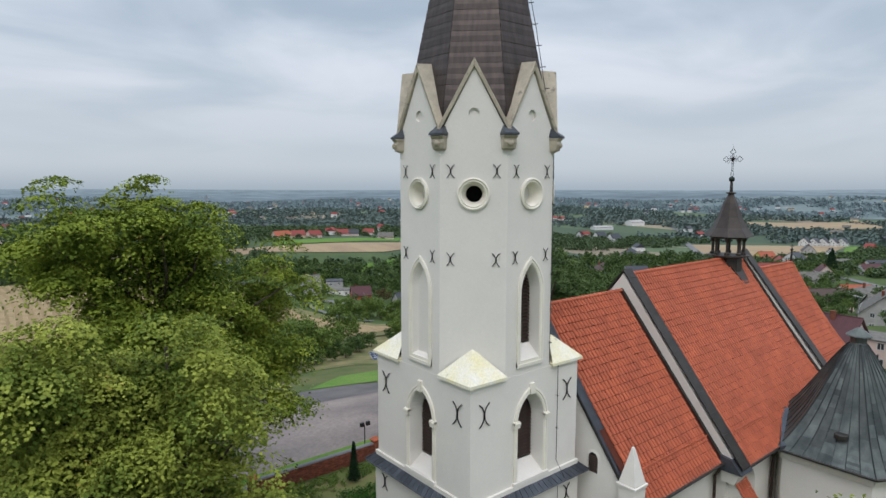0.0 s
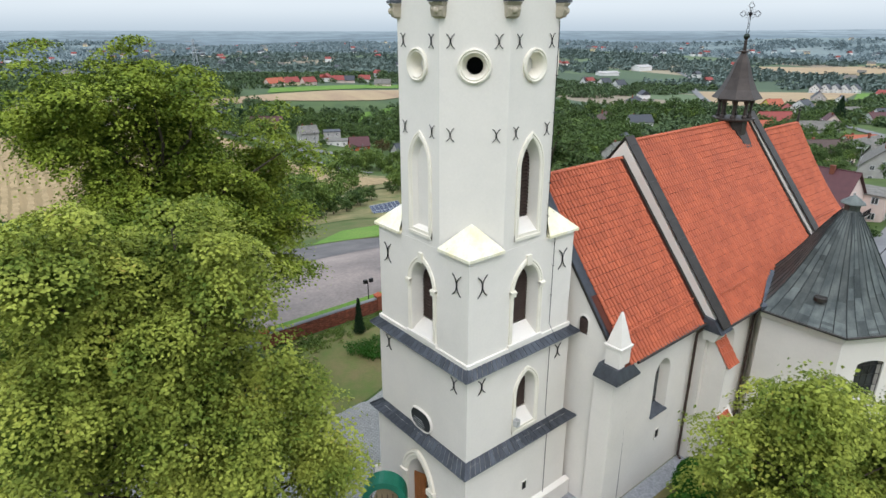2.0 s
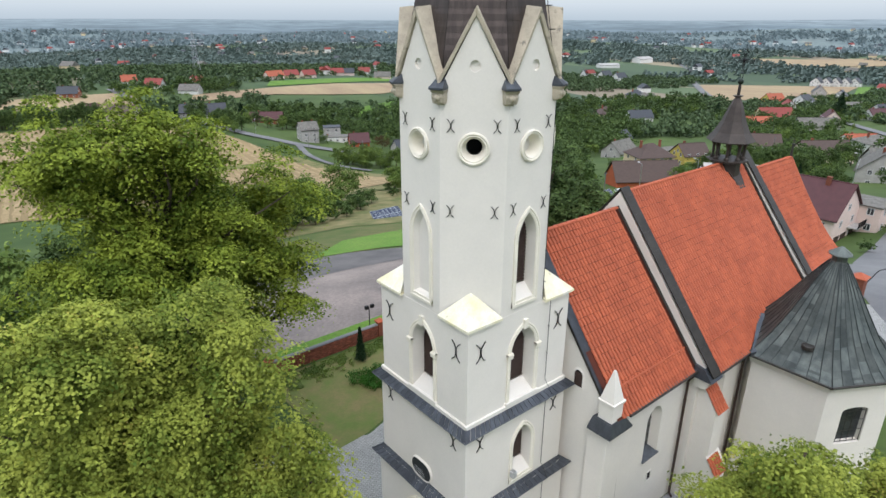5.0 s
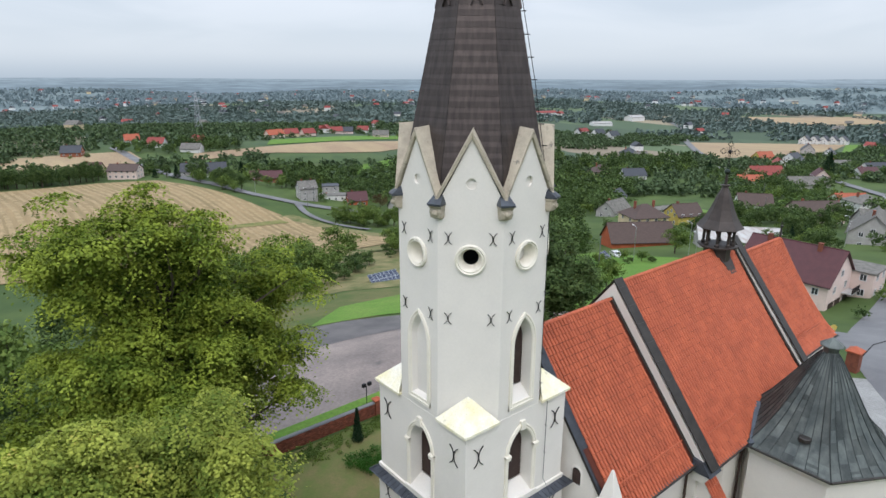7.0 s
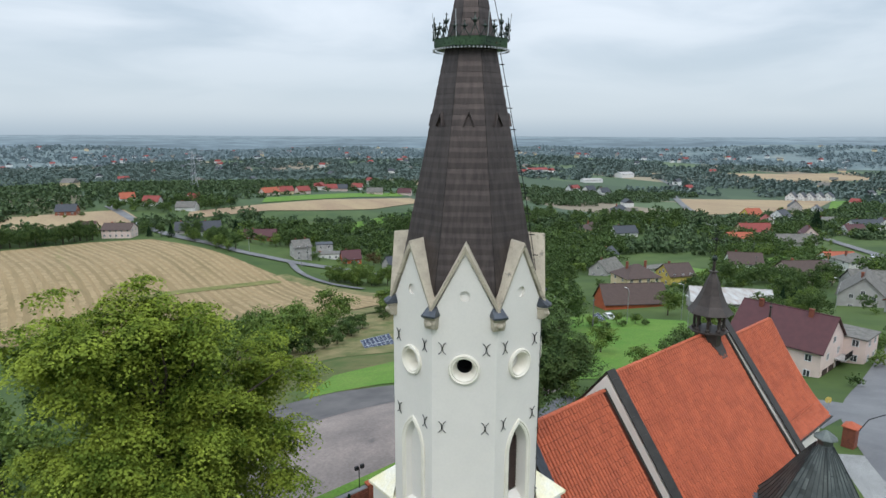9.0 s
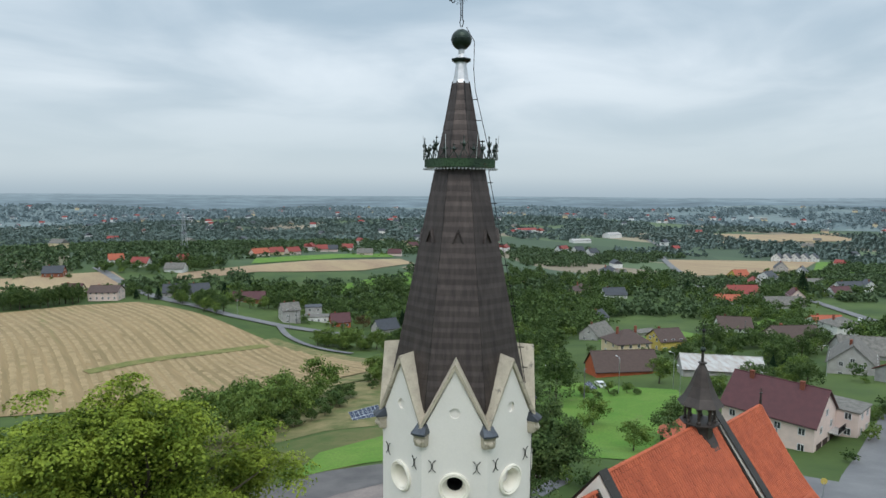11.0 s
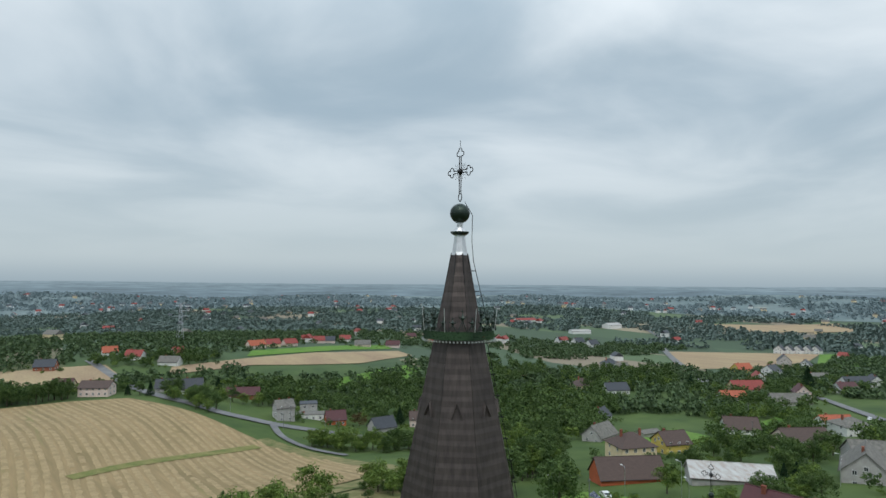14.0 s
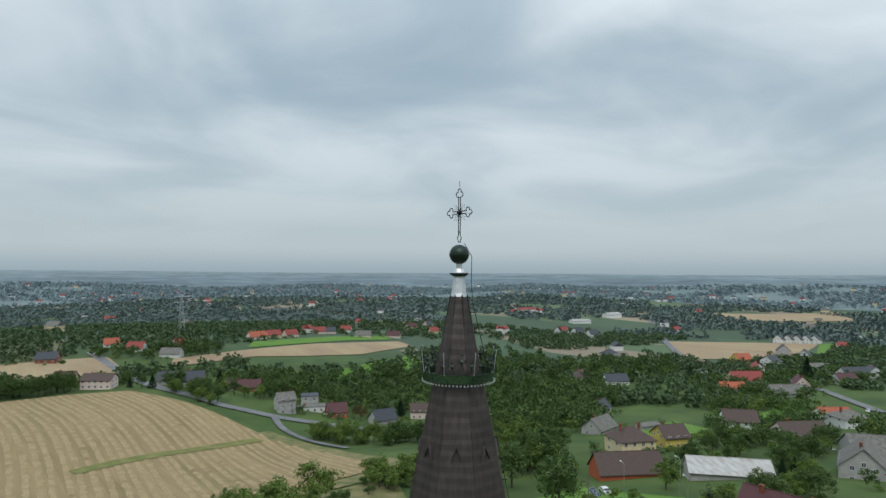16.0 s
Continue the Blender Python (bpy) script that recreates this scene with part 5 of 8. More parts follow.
def paving_mat():
    """Small concrete setts in running bond."""
    ma = mat("paving_setts", (0.36, 0.36, 0.345), (0.29, 0.29, 0.28), 0.9, 0.4, 0.2, fine=9)
    N, L = ma.node_tree.nodes, ma.node_tree.links
    p = N["Principled BSDF"]
    old = p.inputs["Base Color"].links[0].from_socket
    co, br = N.new("ShaderNodeTexCoord"), N.new("ShaderNodeTexBrick")
    mp = N.new("ShaderNodeMapping")
    mp.inputs["Rotation"].default_value = (0, 0, 0.5)
    L.new(co.outputs["Object"], mp.inputs[0])
    L.new(mp.outputs[0], br.inputs["Vector"])
    br.inputs["Scale"].default_value, br.inputs["Brick Width"].default_value, br.inputs["Row Height"].default_value = 1.0, 0.24, 0.17
    br.inputs["Mortar Size"].default_value = 0.016
    br.inputs["Color1"].default_value, br.inputs["Color2"].default_value, br.inputs["Mortar"].default_value = (1, 1, 1, 1), (0.82, 0.82, 0.84, 1), (0.5, 0.5, 0.47, 1)
    mx = N.new("ShaderNodeMix")
    mx.data_type, mx.blend_type = "RGBA", "MULTIPLY"
    mx.inputs["Factor"].default_value = 1.0
    L.new(old, mx.inputs[6])
    L.new(br.outputs[0], mx.inputs[7])
    L.new(mx.outputs[2], p.inputs["Base Color"])
    return ma


PAVING = paving_mat()
drape("field", [(-75, 195), (-9, 182), (20, 163), (54, 139), (75, 137), (97, 142), (109, 163)], [(-80, 350), (15, 351), (45, 352), (73, 341), (86, 290), (99, 232), (110, 195)], STUBBLE, "harvested stubble field with straw rows", 0.25, cat="field", nu=60, nv=60)
def straw_rows():
    """Low ridges of straw along the run of the harvester, gently bent and broken here and there."""
    g = np.random.default_rng(12)
    field = [(-75, 195), (-9, 182), (20, 163), (54, 139), (75, 137), (97, 142), (109, 163), (110, 195), (99, 232), (86, 290), (73, 341), (45, 352), (15, 351), (-80, 350)]

    def inside(x, y):
        hit = False
        for (x0, y0), (x1, y1) in zip(field, field[1:] + field[:1]):
            if (y0 > y) != (y1 > y) and x < x0 + (y - y0) * (x1 - x0) / (y1 - y0):
                hit = not hit
        return hit

    verts, quads = [], []
    for c in range(62):
        o0 = -100 + 3.6 * c + g.normal(0, 0.3)
        last = False
        for i in range(140):
            y = 130 + 1.7 * i
            x = o0 + 9 * math.sin((y - 120) / 75) + 0.05 * (y - 130)
            ok = inside(x - 1, y) and inside(x + 1, y) and g.random() < 0.985
            if ok:
                z, w, h = hgt(x, y), 1.1 * g.uniform(0.8, 1.2), g.uniform(0.02, 0.12)
                x += g.normal(0, 0.12)
                k = len(verts)
                verts += [(x - w, y, z + 0.2), (x - w * 0.4, y, z + 0.3 + h), (x + w * 0.4, y, z + 0.3 + h * 0.8), (x + w, y, z + 0.2)]
                if last:
                    quads += [[k - 4 + j, k - 3 + j, k + 1 + j, k + j] for j in range(3)]
            last = ok
    me = bpy.data.meshes.new("straw_rows")
    me.from_pydata(verts, [], quads)
    me.materials.append(STRAW)
    tagged(new("straw_rows", me), "rows of cut straw across the stubble field", "straw", kind="stuff")


for n_ in STUBBLE.node_tree.nodes:
    if n_.bl_idname == "ShaderNodeMapping":
        n_.vector_type = "TEXTURE"
        n_.inputs["Rotation"].default_value, n_.inputs["Scale"].default_value = (0, 0, -0.03), (1, 14, 1)
STRAW = mat("straw", (0.34, 0.25, 0.135), (0.25, 0.185, 0.095), 0.95, 0.3, 0.5, fine=3)
BANKGRASS = mat("bank_grass", (0.20, 0.18, 0.065), (0.115, 0.135, 0.035), 0.95, 0.25, 0.5, fine=2, speck=0.3)
straw_rows()
strip("field_bank", [(22, 206), (40, 211), (70, 217), (94, 225)], 5.5, BANKGRASS, "grassy bank across the stubble field", 0.45, "grass")
strip("field_edge", [(100, 236), (113, 196), (112, 160), (99, 137), (78, 131), (54, 133)], 9, ROUGHGRASS, "dry grass edge of the field", 0.3, "grass")
drape("field", [(-20, 405), (85, 398)], [(-20, 455), (85, 450)], BARE, "bare brown field strip", 0.4, cat="field")
drape("field", [(112, 402), (180, 425), (270, 412), (345, 438)], [(122, 428), (186, 450), (255, 468), (352, 470)], BARE, "tan harvested field strips", 0.5, cat="field")
drape("field", [(190, 458), (300, 483), (355, 484)], [(205, 485), (300, 515), (370, 515)], MEADOW, "green field strip", 0.5, cat="field")
drape("field", [(200, 350), (300, 352)], [(215, 372), (310, 395)], MEADOW, "green meadow between hedges", 0.5, cat="field")
drape("field", [(300, 330), (370, 300)], [(330, 350), (420, 330)], BARE, "tan field strip by the woods", 0.5, cat="field")
drape("field", [(205, 215), (245, 205)], [(225, 250), (280, 260)], MEADOW, "green meadow", 0.4, cat="field")
drape("field", [(520, 262), (600, 190)], [(660, 350), (780, 225)], BARE, "harvested field by the new houses", 0.6, cat="field")
drape("field", [(640, 185), (720, 120)], [(780, 225), (900, 150)], MEADOW, "green field by the new houses", 0.6, cat="field")
drape("field", [(1000, 420), (1250, 300)], [(1100, 520), (1400, 380)], BARE, "far tan field", 1.0, cat="field")
drape("lawn", [(44, 27), (62, 19), (84, 27), (107, 40), (122, 52)], [(50, 50), (64, 62), (84, 74), (100, 80), (118, 79)], MEADOW, "fresh green lawn behind the church", 0.1, cat="lawn")
drape("lawn", [(180, 95), (225, 85)], [(190, 122), (250, 122)], MEADOW, "green garden lawn", 0.25, cat="lawn")
drape("lawn", [(225, 70), (300, 72)], [(250, 100), (330, 105)], MEADOW, "green garden lawn between houses", 0.25, cat="lawn")
drape("meadow", [(2, 52), (18, 55), (38, 53)], [(16, 78), (42, 80), (62, 66)], SLOPEGRASS, "patchy dry and green grass below the car park", 0.06, cat="grass")
drape("meadow", [(19, 55.5), (30, 54), (40, 50)], [(30, 66), (44, 68), (60, 60)], MEADOW, "fresh green bank below the car park", 0.12, cat="grass")
drape("scrub", [(14, 79), (40, 82), (60, 72)], [(20, 110), (55, 125), (92, 128)], ROUGHGRASS, "tall dry grass on the slope", 0.08, cat="grass")
drape("car_park", [(-14, 25.2), (-2, 25.2), (12, 25.2), (42, 26)], [(-6, 40), (8, 52), (22, 51), (44, 44)], GRAVEL, "patchy gravel car park with worn asphalt", 0.03, cat="car park", nv=24)
drape("car_park", [(4, 43), (20, 43), (40, 37)], [(7, 54.5), (24, 55), (44, 47)], BLACKTOP, "dark worn asphalt apron", 0.06, cat="car park")
strip("verge", [(-4, 24.6), (10, 24.6), (20, 25)], 1.1, MEADOW, "grass verge along the path", 0.05, "grass")
strip("path", [(-30, 30), (-14, 25.0), (-4, 23.0), (12, 23.0), (40, 23.5)], 1.9, ASPHALT, "asphalt path outside the brick wall", 0.045, "path")
drape("pavement", [(-22, -12), (-2.0, -12), (-2.0, -6)], [(-22, 16), (-9, 15.5), (-0.5, 8.5)], PAVING, "grey sett paving round the tower", 0.012, cat="paving")
drape("pavement", [(-2.0, -2.5), (-3.6, 3.5), (2, 7)], [(-9, 15.6), (0, 10.6), (6, 12.6)], PAVING, "grey sett paving beside the tower", 0.02, cat="paving")
drape("yard_lawn", [(-2.4, 10.6), (0, 10.8), (6, 12.8), (22, 13)], [(-3.0, 21.5), (2, 21.5), (9, 21.5), (22, 21.5)], YARDGRASS, "worn churchyard lawn", 0.03, cat="lawn")
drape("yard_lawn", [(-8, -30), (24, -30)], [(-2, -4.6), (24, -6.9)], YARDGRASS, "churchyard lawn under trees", 0.026, cat="lawn")
strip("gravel_border", [(3.2, -6.55), (11.9, -6.55)], 1.1, PEBBLE, "grey pebble border along the church wall", 0.04, "gravel")
strip("gravel_border", [(3.45, -4.6), (3.45, -7.1)], 0.9, PEBBLE, "grey pebble border at the nave corner", 0.045, "gravel")
strip("gravel_border", [(-3.0, -4.15), (4, -4.2)], 0.8, PEBBLE, "grey pebble border along the tower", 0.05, "gravel")
strip("road", [(79, 470), (81, 420), (83, 373), (89, 325), (99, 279), (116, 258), (138, 243), (157, 225), (172, 206), (195, 170)], 6, ASPHALT, "grey asphalt road past the fields", 0.5)
strip("lane", [(116, 257), (111, 240), (113, 222), (122, 200)], 3.4, ASPHALT, "narrow lane off the road", 0.55)
strip("road", [(40, -20), (52, -9), (66, -2.5), (84, 1.5), (110, 4), (150, 6)], 9, ASPHALT, "grey asphalt village road", 0.06)
drape("forecourt", [(57, 1), (66, 1.5), (76, 4)], [(62, 9), (68, 12), (76, 13)], ASPHALT, "patched asphalt forecourt", 0.05, cat="paving")
drape("pavement", [(42, -16), (54, -6)], [(40, -9), (50, -2.2)], PAVING, "sett paving inside the gate", 0.03, cat="paving")
strip("road", [(430, 190), (516, 250), (600, 310), (690, 372), (778, 417), (900, 520)], 7, ASPHALT, "far country road", 0.8)
strip("road", [(330, 60), (420, 120), (470, 150), (530, 200)], 5, ASPHALT, "village street", 0.6)

# ---- leaves and trees ----
rng = np.random.default_rng(7)


def leaf_points(centres, radii_, per, size, up=0.35, flat=0.75):
    """Corners of many small folded leaves strewn through clumps."""
    c = np.repeat(np.asarray(centres, float), per, 0)
    r = np.repeat(np.asarray(radii_, float), per)
    n = len(c)
    d = rng.normal(size=(n, 3))
    d /= np.linalg.norm(d, axis=1)[:, None]
    rad = r * rng.random(n) ** 0.45
    p = c + d * rad[:, None] * np.array([1, 1, flat])
    nrm = d * 0.6 + rng.normal(size=(n, 3)) * 0.55 + np.array([0, 0, up])
    nrm /= np.linalg.norm(nrm, axis=1)[:, None]
    t = np.cross(nrm, rng.normal(size=(n, 3)))
    t /= np.linalg.norm(t, axis=1)[:, None] + 1e-9
    b = np.cross(nrm, t)
    s = size * rng.uniform(0.65, 1.3, n)[:, None]
    v = np.stack([p - t * s * 0.62, p + b * s * 0.42 + nrm * s * 0.12, p + t * s * 0.62 - nrm * s * 0.1, p - b * s * 0.42 + nrm * s * 0.12], 1).reshape(-1, 3)
    return v


def leaf_mesh(name, centres, radii_, per, size, material, up=0.35, flat=0.75):
    v = leaf_points(centres, radii_, per, size, up, flat)
    n = len(v) // 4
    me = bpy.data.meshes.new(name)
    me.vertices.add(4 * n)
    me.vertices.foreach_set("co", v.ravel())
    faces(me, np.arange(4 * n).reshape(-1, 4))
    me.materials.append(material)
    return me


def clumps(lobes, count, seed, bump=0.2):
    """Clump centres near the surface of a crown made of round lobes, with an uneven outline."""
    g = np.random.default_rng(seed)
    out = []
    vol = np.array([a[3] * a[4] * a[5] for a in lobes])
    while len(out) < count:
        cx, cy, cz, rx, ry, rz = lobes[g.choice(len(lobes), p=vol ** 0.67 / (vol ** 0.67).sum())]
        d = g.normal(size=3)
        d /= np.linalg.norm(d)
        k = g.random() ** 0.28 * (1 + bump * math.sin(5 * d[0] + seed) * math.cos(4 * d[1] + 2 * d[2]))
        p = np.array([cx, cy, cz]) + d * k * np.array([rx, ry, rz])
        if d[2] < -0.55 and g.random() < 0.75:
            continue
        out.append(p)
    return np.array(out)


def spray_points(g, centres, spans, axes, per, size):
    """Leaves of layered sprays: each spray is a drooping shelf that leans outwards from the trunk."""
    c = np.repeat(centres, per, 0)
    r = np.repeat(spans, per)[:, None]
    ax = np.repeat(axes, per, 0)
    n = len(c)
    side = np.stack([-ax[:, 1], ax[:, 0], np.zeros(n)], -1)
    a, q = g.uniform(0, 2 * np.pi, n)[:, None], np.sqrt(g.random(n))[:, None]
    wavy = 1 + 0.28 * np.sin(3 * a + c[:, :1] * 7) + 0.2 * np.sin(5 * a + c[:, 1:2] * 5)
    u, v = np.cos(a) * q * wavy, np.sin(a) * q * wavy
    p = c + ax * u * r * 1.1 + side * v * r * 0.85
    p[:, 2:] += r * (0.30 - 0.62 * q**2.2 * (0.75 + 0.35 * np.cos(a))) + g.normal(size=(n, 1)) * r * 0.07
    below = g.random(n) < 0.22
    p[below, 2] -= (g.random(below.sum()) * r[below, 0] * 0.75)
    out = ax * u + side * v
    nrm = out * 0.55 + np.array([0, 0, 0.95]) + g.normal(size=(n, 3)) * 0.36
    nrm /= np.linalg.norm(nrm, axis=1)[:, None]
    t = np.cross(nrm, g.normal(size=(n, 3)))
    t /= np.linalg.norm(t, axis=1)[:, None] + 1e-9
    b = np.cross(nrm, t)
    s = size * g.uniform(0.65, 1.25, n)[:, None]
    return np.stack([p - t * s * 0.6, p + b * s * 0.44 + nrm * s * 0.1, p + t * s * 0.62 - nrm * s * 0.14, p - b * s * 0.44 + nrm * s * 0.1], 1).reshape(-1, 3)


def big_tree(name, foot, lobes, n_clump, per, size, material, label, seed, trunk=0.4, fork=4.0, r_clump=(0.55, 1.15)):
    """Trunk, limbs to the boughs, and a crown of sprays set round each bough, with gaps between them."""
    t = thing(name, label, "tree", foot)
    g = np.random.default_rng(seed + 1)
    f = Vector(foot)
    n_bough = max(16, n_clump // 5)
    boughs = clumps([(*a[:3], a[3] * 0.95, a[4] * 0.95, a[5] * 0.93) for a in lobes], n_bough, seed, 0.3)
    cs, ax, spans = [], [], []
    for i in range(n_clump):
        b = boughs[i % n_bough]
        away = np.array([b[0] - f.x, b[1] - f.y, 0.0])
        away /= np.linalg.norm(away) + 1e-6
        turn = g.normal(0, 0.9)
        d = np.array([away[0] * math.cos(turn) - away[1] * math.sin(turn), away[0] * math.sin(turn) + away[1] * math.cos(turn), 0.0])
        reach = g.uniform(-0.5, 0.9) * r_clump[1]
        p = b + d * reach + np.array([0, 0, g.normal(0.15, 0.55) * r_clump[1] - 0.25 * reach])
        cs.append(p)
        ax.append(d)
        spans.append(g.uniform(*r_clump))
    cs, ax, spans = np.array(cs), np.array(ax), np.array(spans)
    mb = MB()
    top = max(a[2] + a[5] for a in lobes)
    axis = Vector((lobes[0][0], lobes[0][1], top - 1.6))
    pts = [f + Vector((0, 0, -0.2)), f + Vector((0.05, 0.05, 1.2)), f.lerp(axis, 0.35) + Vector((0.2, -0.15, 0)), f.lerp(axis, 0.65), axis]
    mb.tube(pts, [trunk * 1.35, trunk, trunk * 0.7, trunk * 0.4, 0.05], 10)
    part("trunk", mb, BARK, t, smooth=True)
    for c in boughs[:80]:
        c = Vector(c)
        h = max(0.2, min(0.85, (c.z - f.z) / (axis.z - f.z) - 0.22))
        s = f.lerp(axis, h)
        mid_ = s.lerp(c, 0.5) + Vector(g.normal(size=3) * 0.3)
        part("limb", MB().tube([s, mid_, c], [trunk * 0.3, trunk * 0.17, 0.03], 5), BARK, t)
    v = spray_points(g, cs, spans, ax, per, size)
    inner = np.concatenate([np.array(a[:3]) + g.normal(size=(260, 3)) * 0.31 * np.array(a[3:]) for a in lobes])
    inner = inner[inner[:, 2] > f.z + 2.0]
    v = np.concatenate([v, leaf_points(inner, np.full(len(inner), 0.8), 16, size * 1.15, 0.6)])
    me = bpy.data.meshes.new("crown")
    me.vertices.add(len(v))
    me.vertices.foreach_set("co", v.ravel())
    faces(me, np.arange(len(v)).reshape(-1, 4))
    me.materials.append(material)
    part("crown", me, material, t)
    return t


big_tree("linden_tree", (-12.8, 0.6, G0), [(-13.2, 0.9, 10.6, 3.0, 3.0, 6.9), (-17.2, 0.9, 11.0, 4.0, 3.6, 5.2), (-15.2, 0.8, 10.2, 3.0, 3.2, 5.7), (-12.5, -0.5, 5.4, 4.6, 4.2, 5.2)], 440, 560, 0.122, LEAF_LIME, "yellow-green linden tree in full leaf", 3, 0.4, r_clump=(0.8, 1.4))
big_tree("tall_linden_tree", (-7.8, 19.5, G0), [(-9.0, 19.5, 11.3, 5.6, 5.4, 8.9), (-7.2, 19.6, 15.6, 4.2, 4.0, 4.4), (-13.2, 22.0, 16.9, 3.6, 3.2, 2.0), (-3.2, 19.6, 10.0, 3.6, 4.4, 7.2), (-9.5, 19.5, 5.2, 6.5, 5.0, 5.2), (-16, 20, 6.6, 4.2, 4.4, 5.2)], 520, 430, 0.175, LEAF_DARK, "tall dark green linden beside the car park", 5, 0.6, r_clump=(1.05, 1.9))
big_tree("maple_tree", (4.3, -14.6, G0), [(4.4, -14.4, 5.6, 4.4, 3.0, 4.0), (2.6, -14.7, 9.6, 1.2, 1.2, 2.4), (8.5, -16.0, 5.2, 3.5, 2.8, 3.6)], 280, 380, 0.125, LEAF_LIME, "light green maple tree by the church wall", 8, 0.25, r_clump=(0.6, 1.1))
big_tree("yard_tree", (25.5, 17.5, G0), [(25.5, 17.5, 7.2, 4.4, 4.2, 6.2), (29.0, 18.2, 7.5, 3.6, 3.6, 5.0)], 300, 130, 0.21, LEAF_MIX, "dark green tree north of the nave", 9, 0.4, r_clump=(0.7, 1.3))
big_tree("young_tree", (-21.0, 13.0, G0), [(-21.0, 13.5, 6.5, 4.0, 4.0, 6.0)], 160, 100, 0.22, LEAF_DARK, "green broadleaf tree by the road", 10, 0.3, r_clump=(0.7, 1.3))
big_tree("yard_tree", (40.5, 9.5, G0), [(40.5, 9.5, 3.2, 3.2, 3.0, 4.2)], 150, 90, 0.22, LEAF_MIX, "green tree behind the chancel", 12, 0.25)


def topiary(x, y, r, h, seed):
    t = thing("topiary_bush", "clipped round green box bush on the lawn", "bush", (x, y, G0), "clipped bushes")
    g = np.random.default_rng(seed)
    n = 420
    d = g.normal(size=(n, 3))
    d /= np.linalg.norm(d, axis=1)[:, None]
    d[:, 2] = np.abs(d[:, 2]) * 1.0 - 0.05
    c = np.array([x, y, G0 + h * 0.35]) + d * np.array([r, r, h * 0.62]) * 0.95
    core = MB().lathe([(0.05, 0.0), (r * 0.75, 0.05), (r * 0.93, h * 0.35), (r * 0.75, h * 0.7), (r * 0.35, h * 0.9), (0.02, h * 0.95)], (x, y, G0), 14)
    part("inner_foliage", core, LEAF_BUSH, t, smooth=True)
    part("foliage", leaf_mesh("foliage", c, np.full(n, 0.17), 26, 0.075, LEAF_BUSH), LEAF_BUSH, t)


topiary(9.3, -8.5, 1.3, 2.4, 1)
topiary(7.0, -8.9, 0.85, 1.6, 2)
topiary(4.2, -8.4, 1.1, 1.8, 3)
topiary(1.6, -5.9, 0.8, 1.1, 4)
th = thing("thuja", "slim dark green columnar thuja on the lawn", "conifer", (4.9, 19.4, G0))
cs = np.array([(4.9 + 0.28 * (1 - i / 60) * math.cos(i * 2.4), 19.4 + 0.28 * (1 - i / 60) * math.sin(i * 2.4), G0 + 0.15 + 3.1 * i / 60) for i in range(60)])
part("foliage", leaf_mesh("foliage", cs, [0.3 * (1 - 0.85 * i / 60) + 0.04 for i in range(60)], 90, 0.08, LEAF_FIR), LEAF_FIR, th)
part("trunk", MB().tube([(4.9, 19.4, G0), (4.9, 19.4, G0 + 3.0)], [0.08, 0.02], 6), BARK, th)
ju = thing("juniper_bush", "low spreading green juniper on the lawn", "bush", (4.0, 16.0, G0))
g = np.random.default_rng(21)
cs = np.stack([4.0 + g.normal(0, 0.9, 70), 16.0 + g.normal(0, 0.9, 70), G0 + g.uniform(0.1, 0.7, 70)], -1)
part("foliage", leaf_mesh("foliage", cs, np.full(70, 0.42), 70, 0.1, LEAF_BUSH), LEAF_BUSH, ju)
hb = thing("flower_bed", "green ground cover along the brick wall", "plants", (3, 20.4, G0), kind="stuff")
cs = np.stack([g.uniform(-2.5, 9, 160), 20.3 + g.normal(0, 0.6, 160), np.full(160, G0 + 0.15)], -1)
part("foliage", leaf_mesh("foliage", cs, np.full(160, 0.3), 40, 0.11, LEAF_LIGHT), LEAF_LIGHT, hb)
lv = thing("shrubs", "green undergrowth below the maple tree", "shrubs", (8, -12, G0), kind="stuff")
cs = np.stack([g.uniform(5, 16, 150), g.uniform(-14, -10.2, 150), G0 + g.uniform(0.1, 0.9, 150)], -1)
part("foliage", leaf_mesh("foliage", cs, np.full(150, 0.5), 40, 0.13, LEAF_LIGHT), LEAF_LIGHT, lv)


def village_tree(name, h, w, material, seed, label, conifer=False, n=34, per=22, size=None):
    """A tree template at the origin."""
    t = thing(name, label, "tree", group="trees round the village")
    g = np.random.default_rng(seed)
    part("trunk", MB().tube([(0, 0, -1.0), (0.05, 0, h * 0.35), (0, 0, h * 0.8)], [h * 0.028, h * 0.02, 0.03], 6), BARK, t)
    if conifer:
        cs, rs = [], []
        for i in range(n):
            z = i / n
            a = i * 2.4
            rr = w * 0.5 * (1 - z) * g.uniform(0.5, 1.0)
            cs.append((rr * math.cos(a), rr * math.sin(a), h * (0.08 + 0.9 * z)))
            rs.append(w * 0.28 * (1.1 - z))
        cs = np.array(cs)
    else:
        lobes = [(0, 0, h * 0.58, w * 0.4, w * 0.4, h * 0.4)] + [(g.normal(0, w * 0.17), g.normal(0, w * 0.17), h * g.uniform(0.4, 0.7), w * 0.28, w * 0.28, h * 0.24) for _ in range(3)]
        cs = clumps(lobes, n, seed)
        rs = g.uniform(0.11, 0.19, n) * w
    part("crown", leaf_mesh("crown", cs, rs, per, size or h * 0.075, material), material, t)
    return t


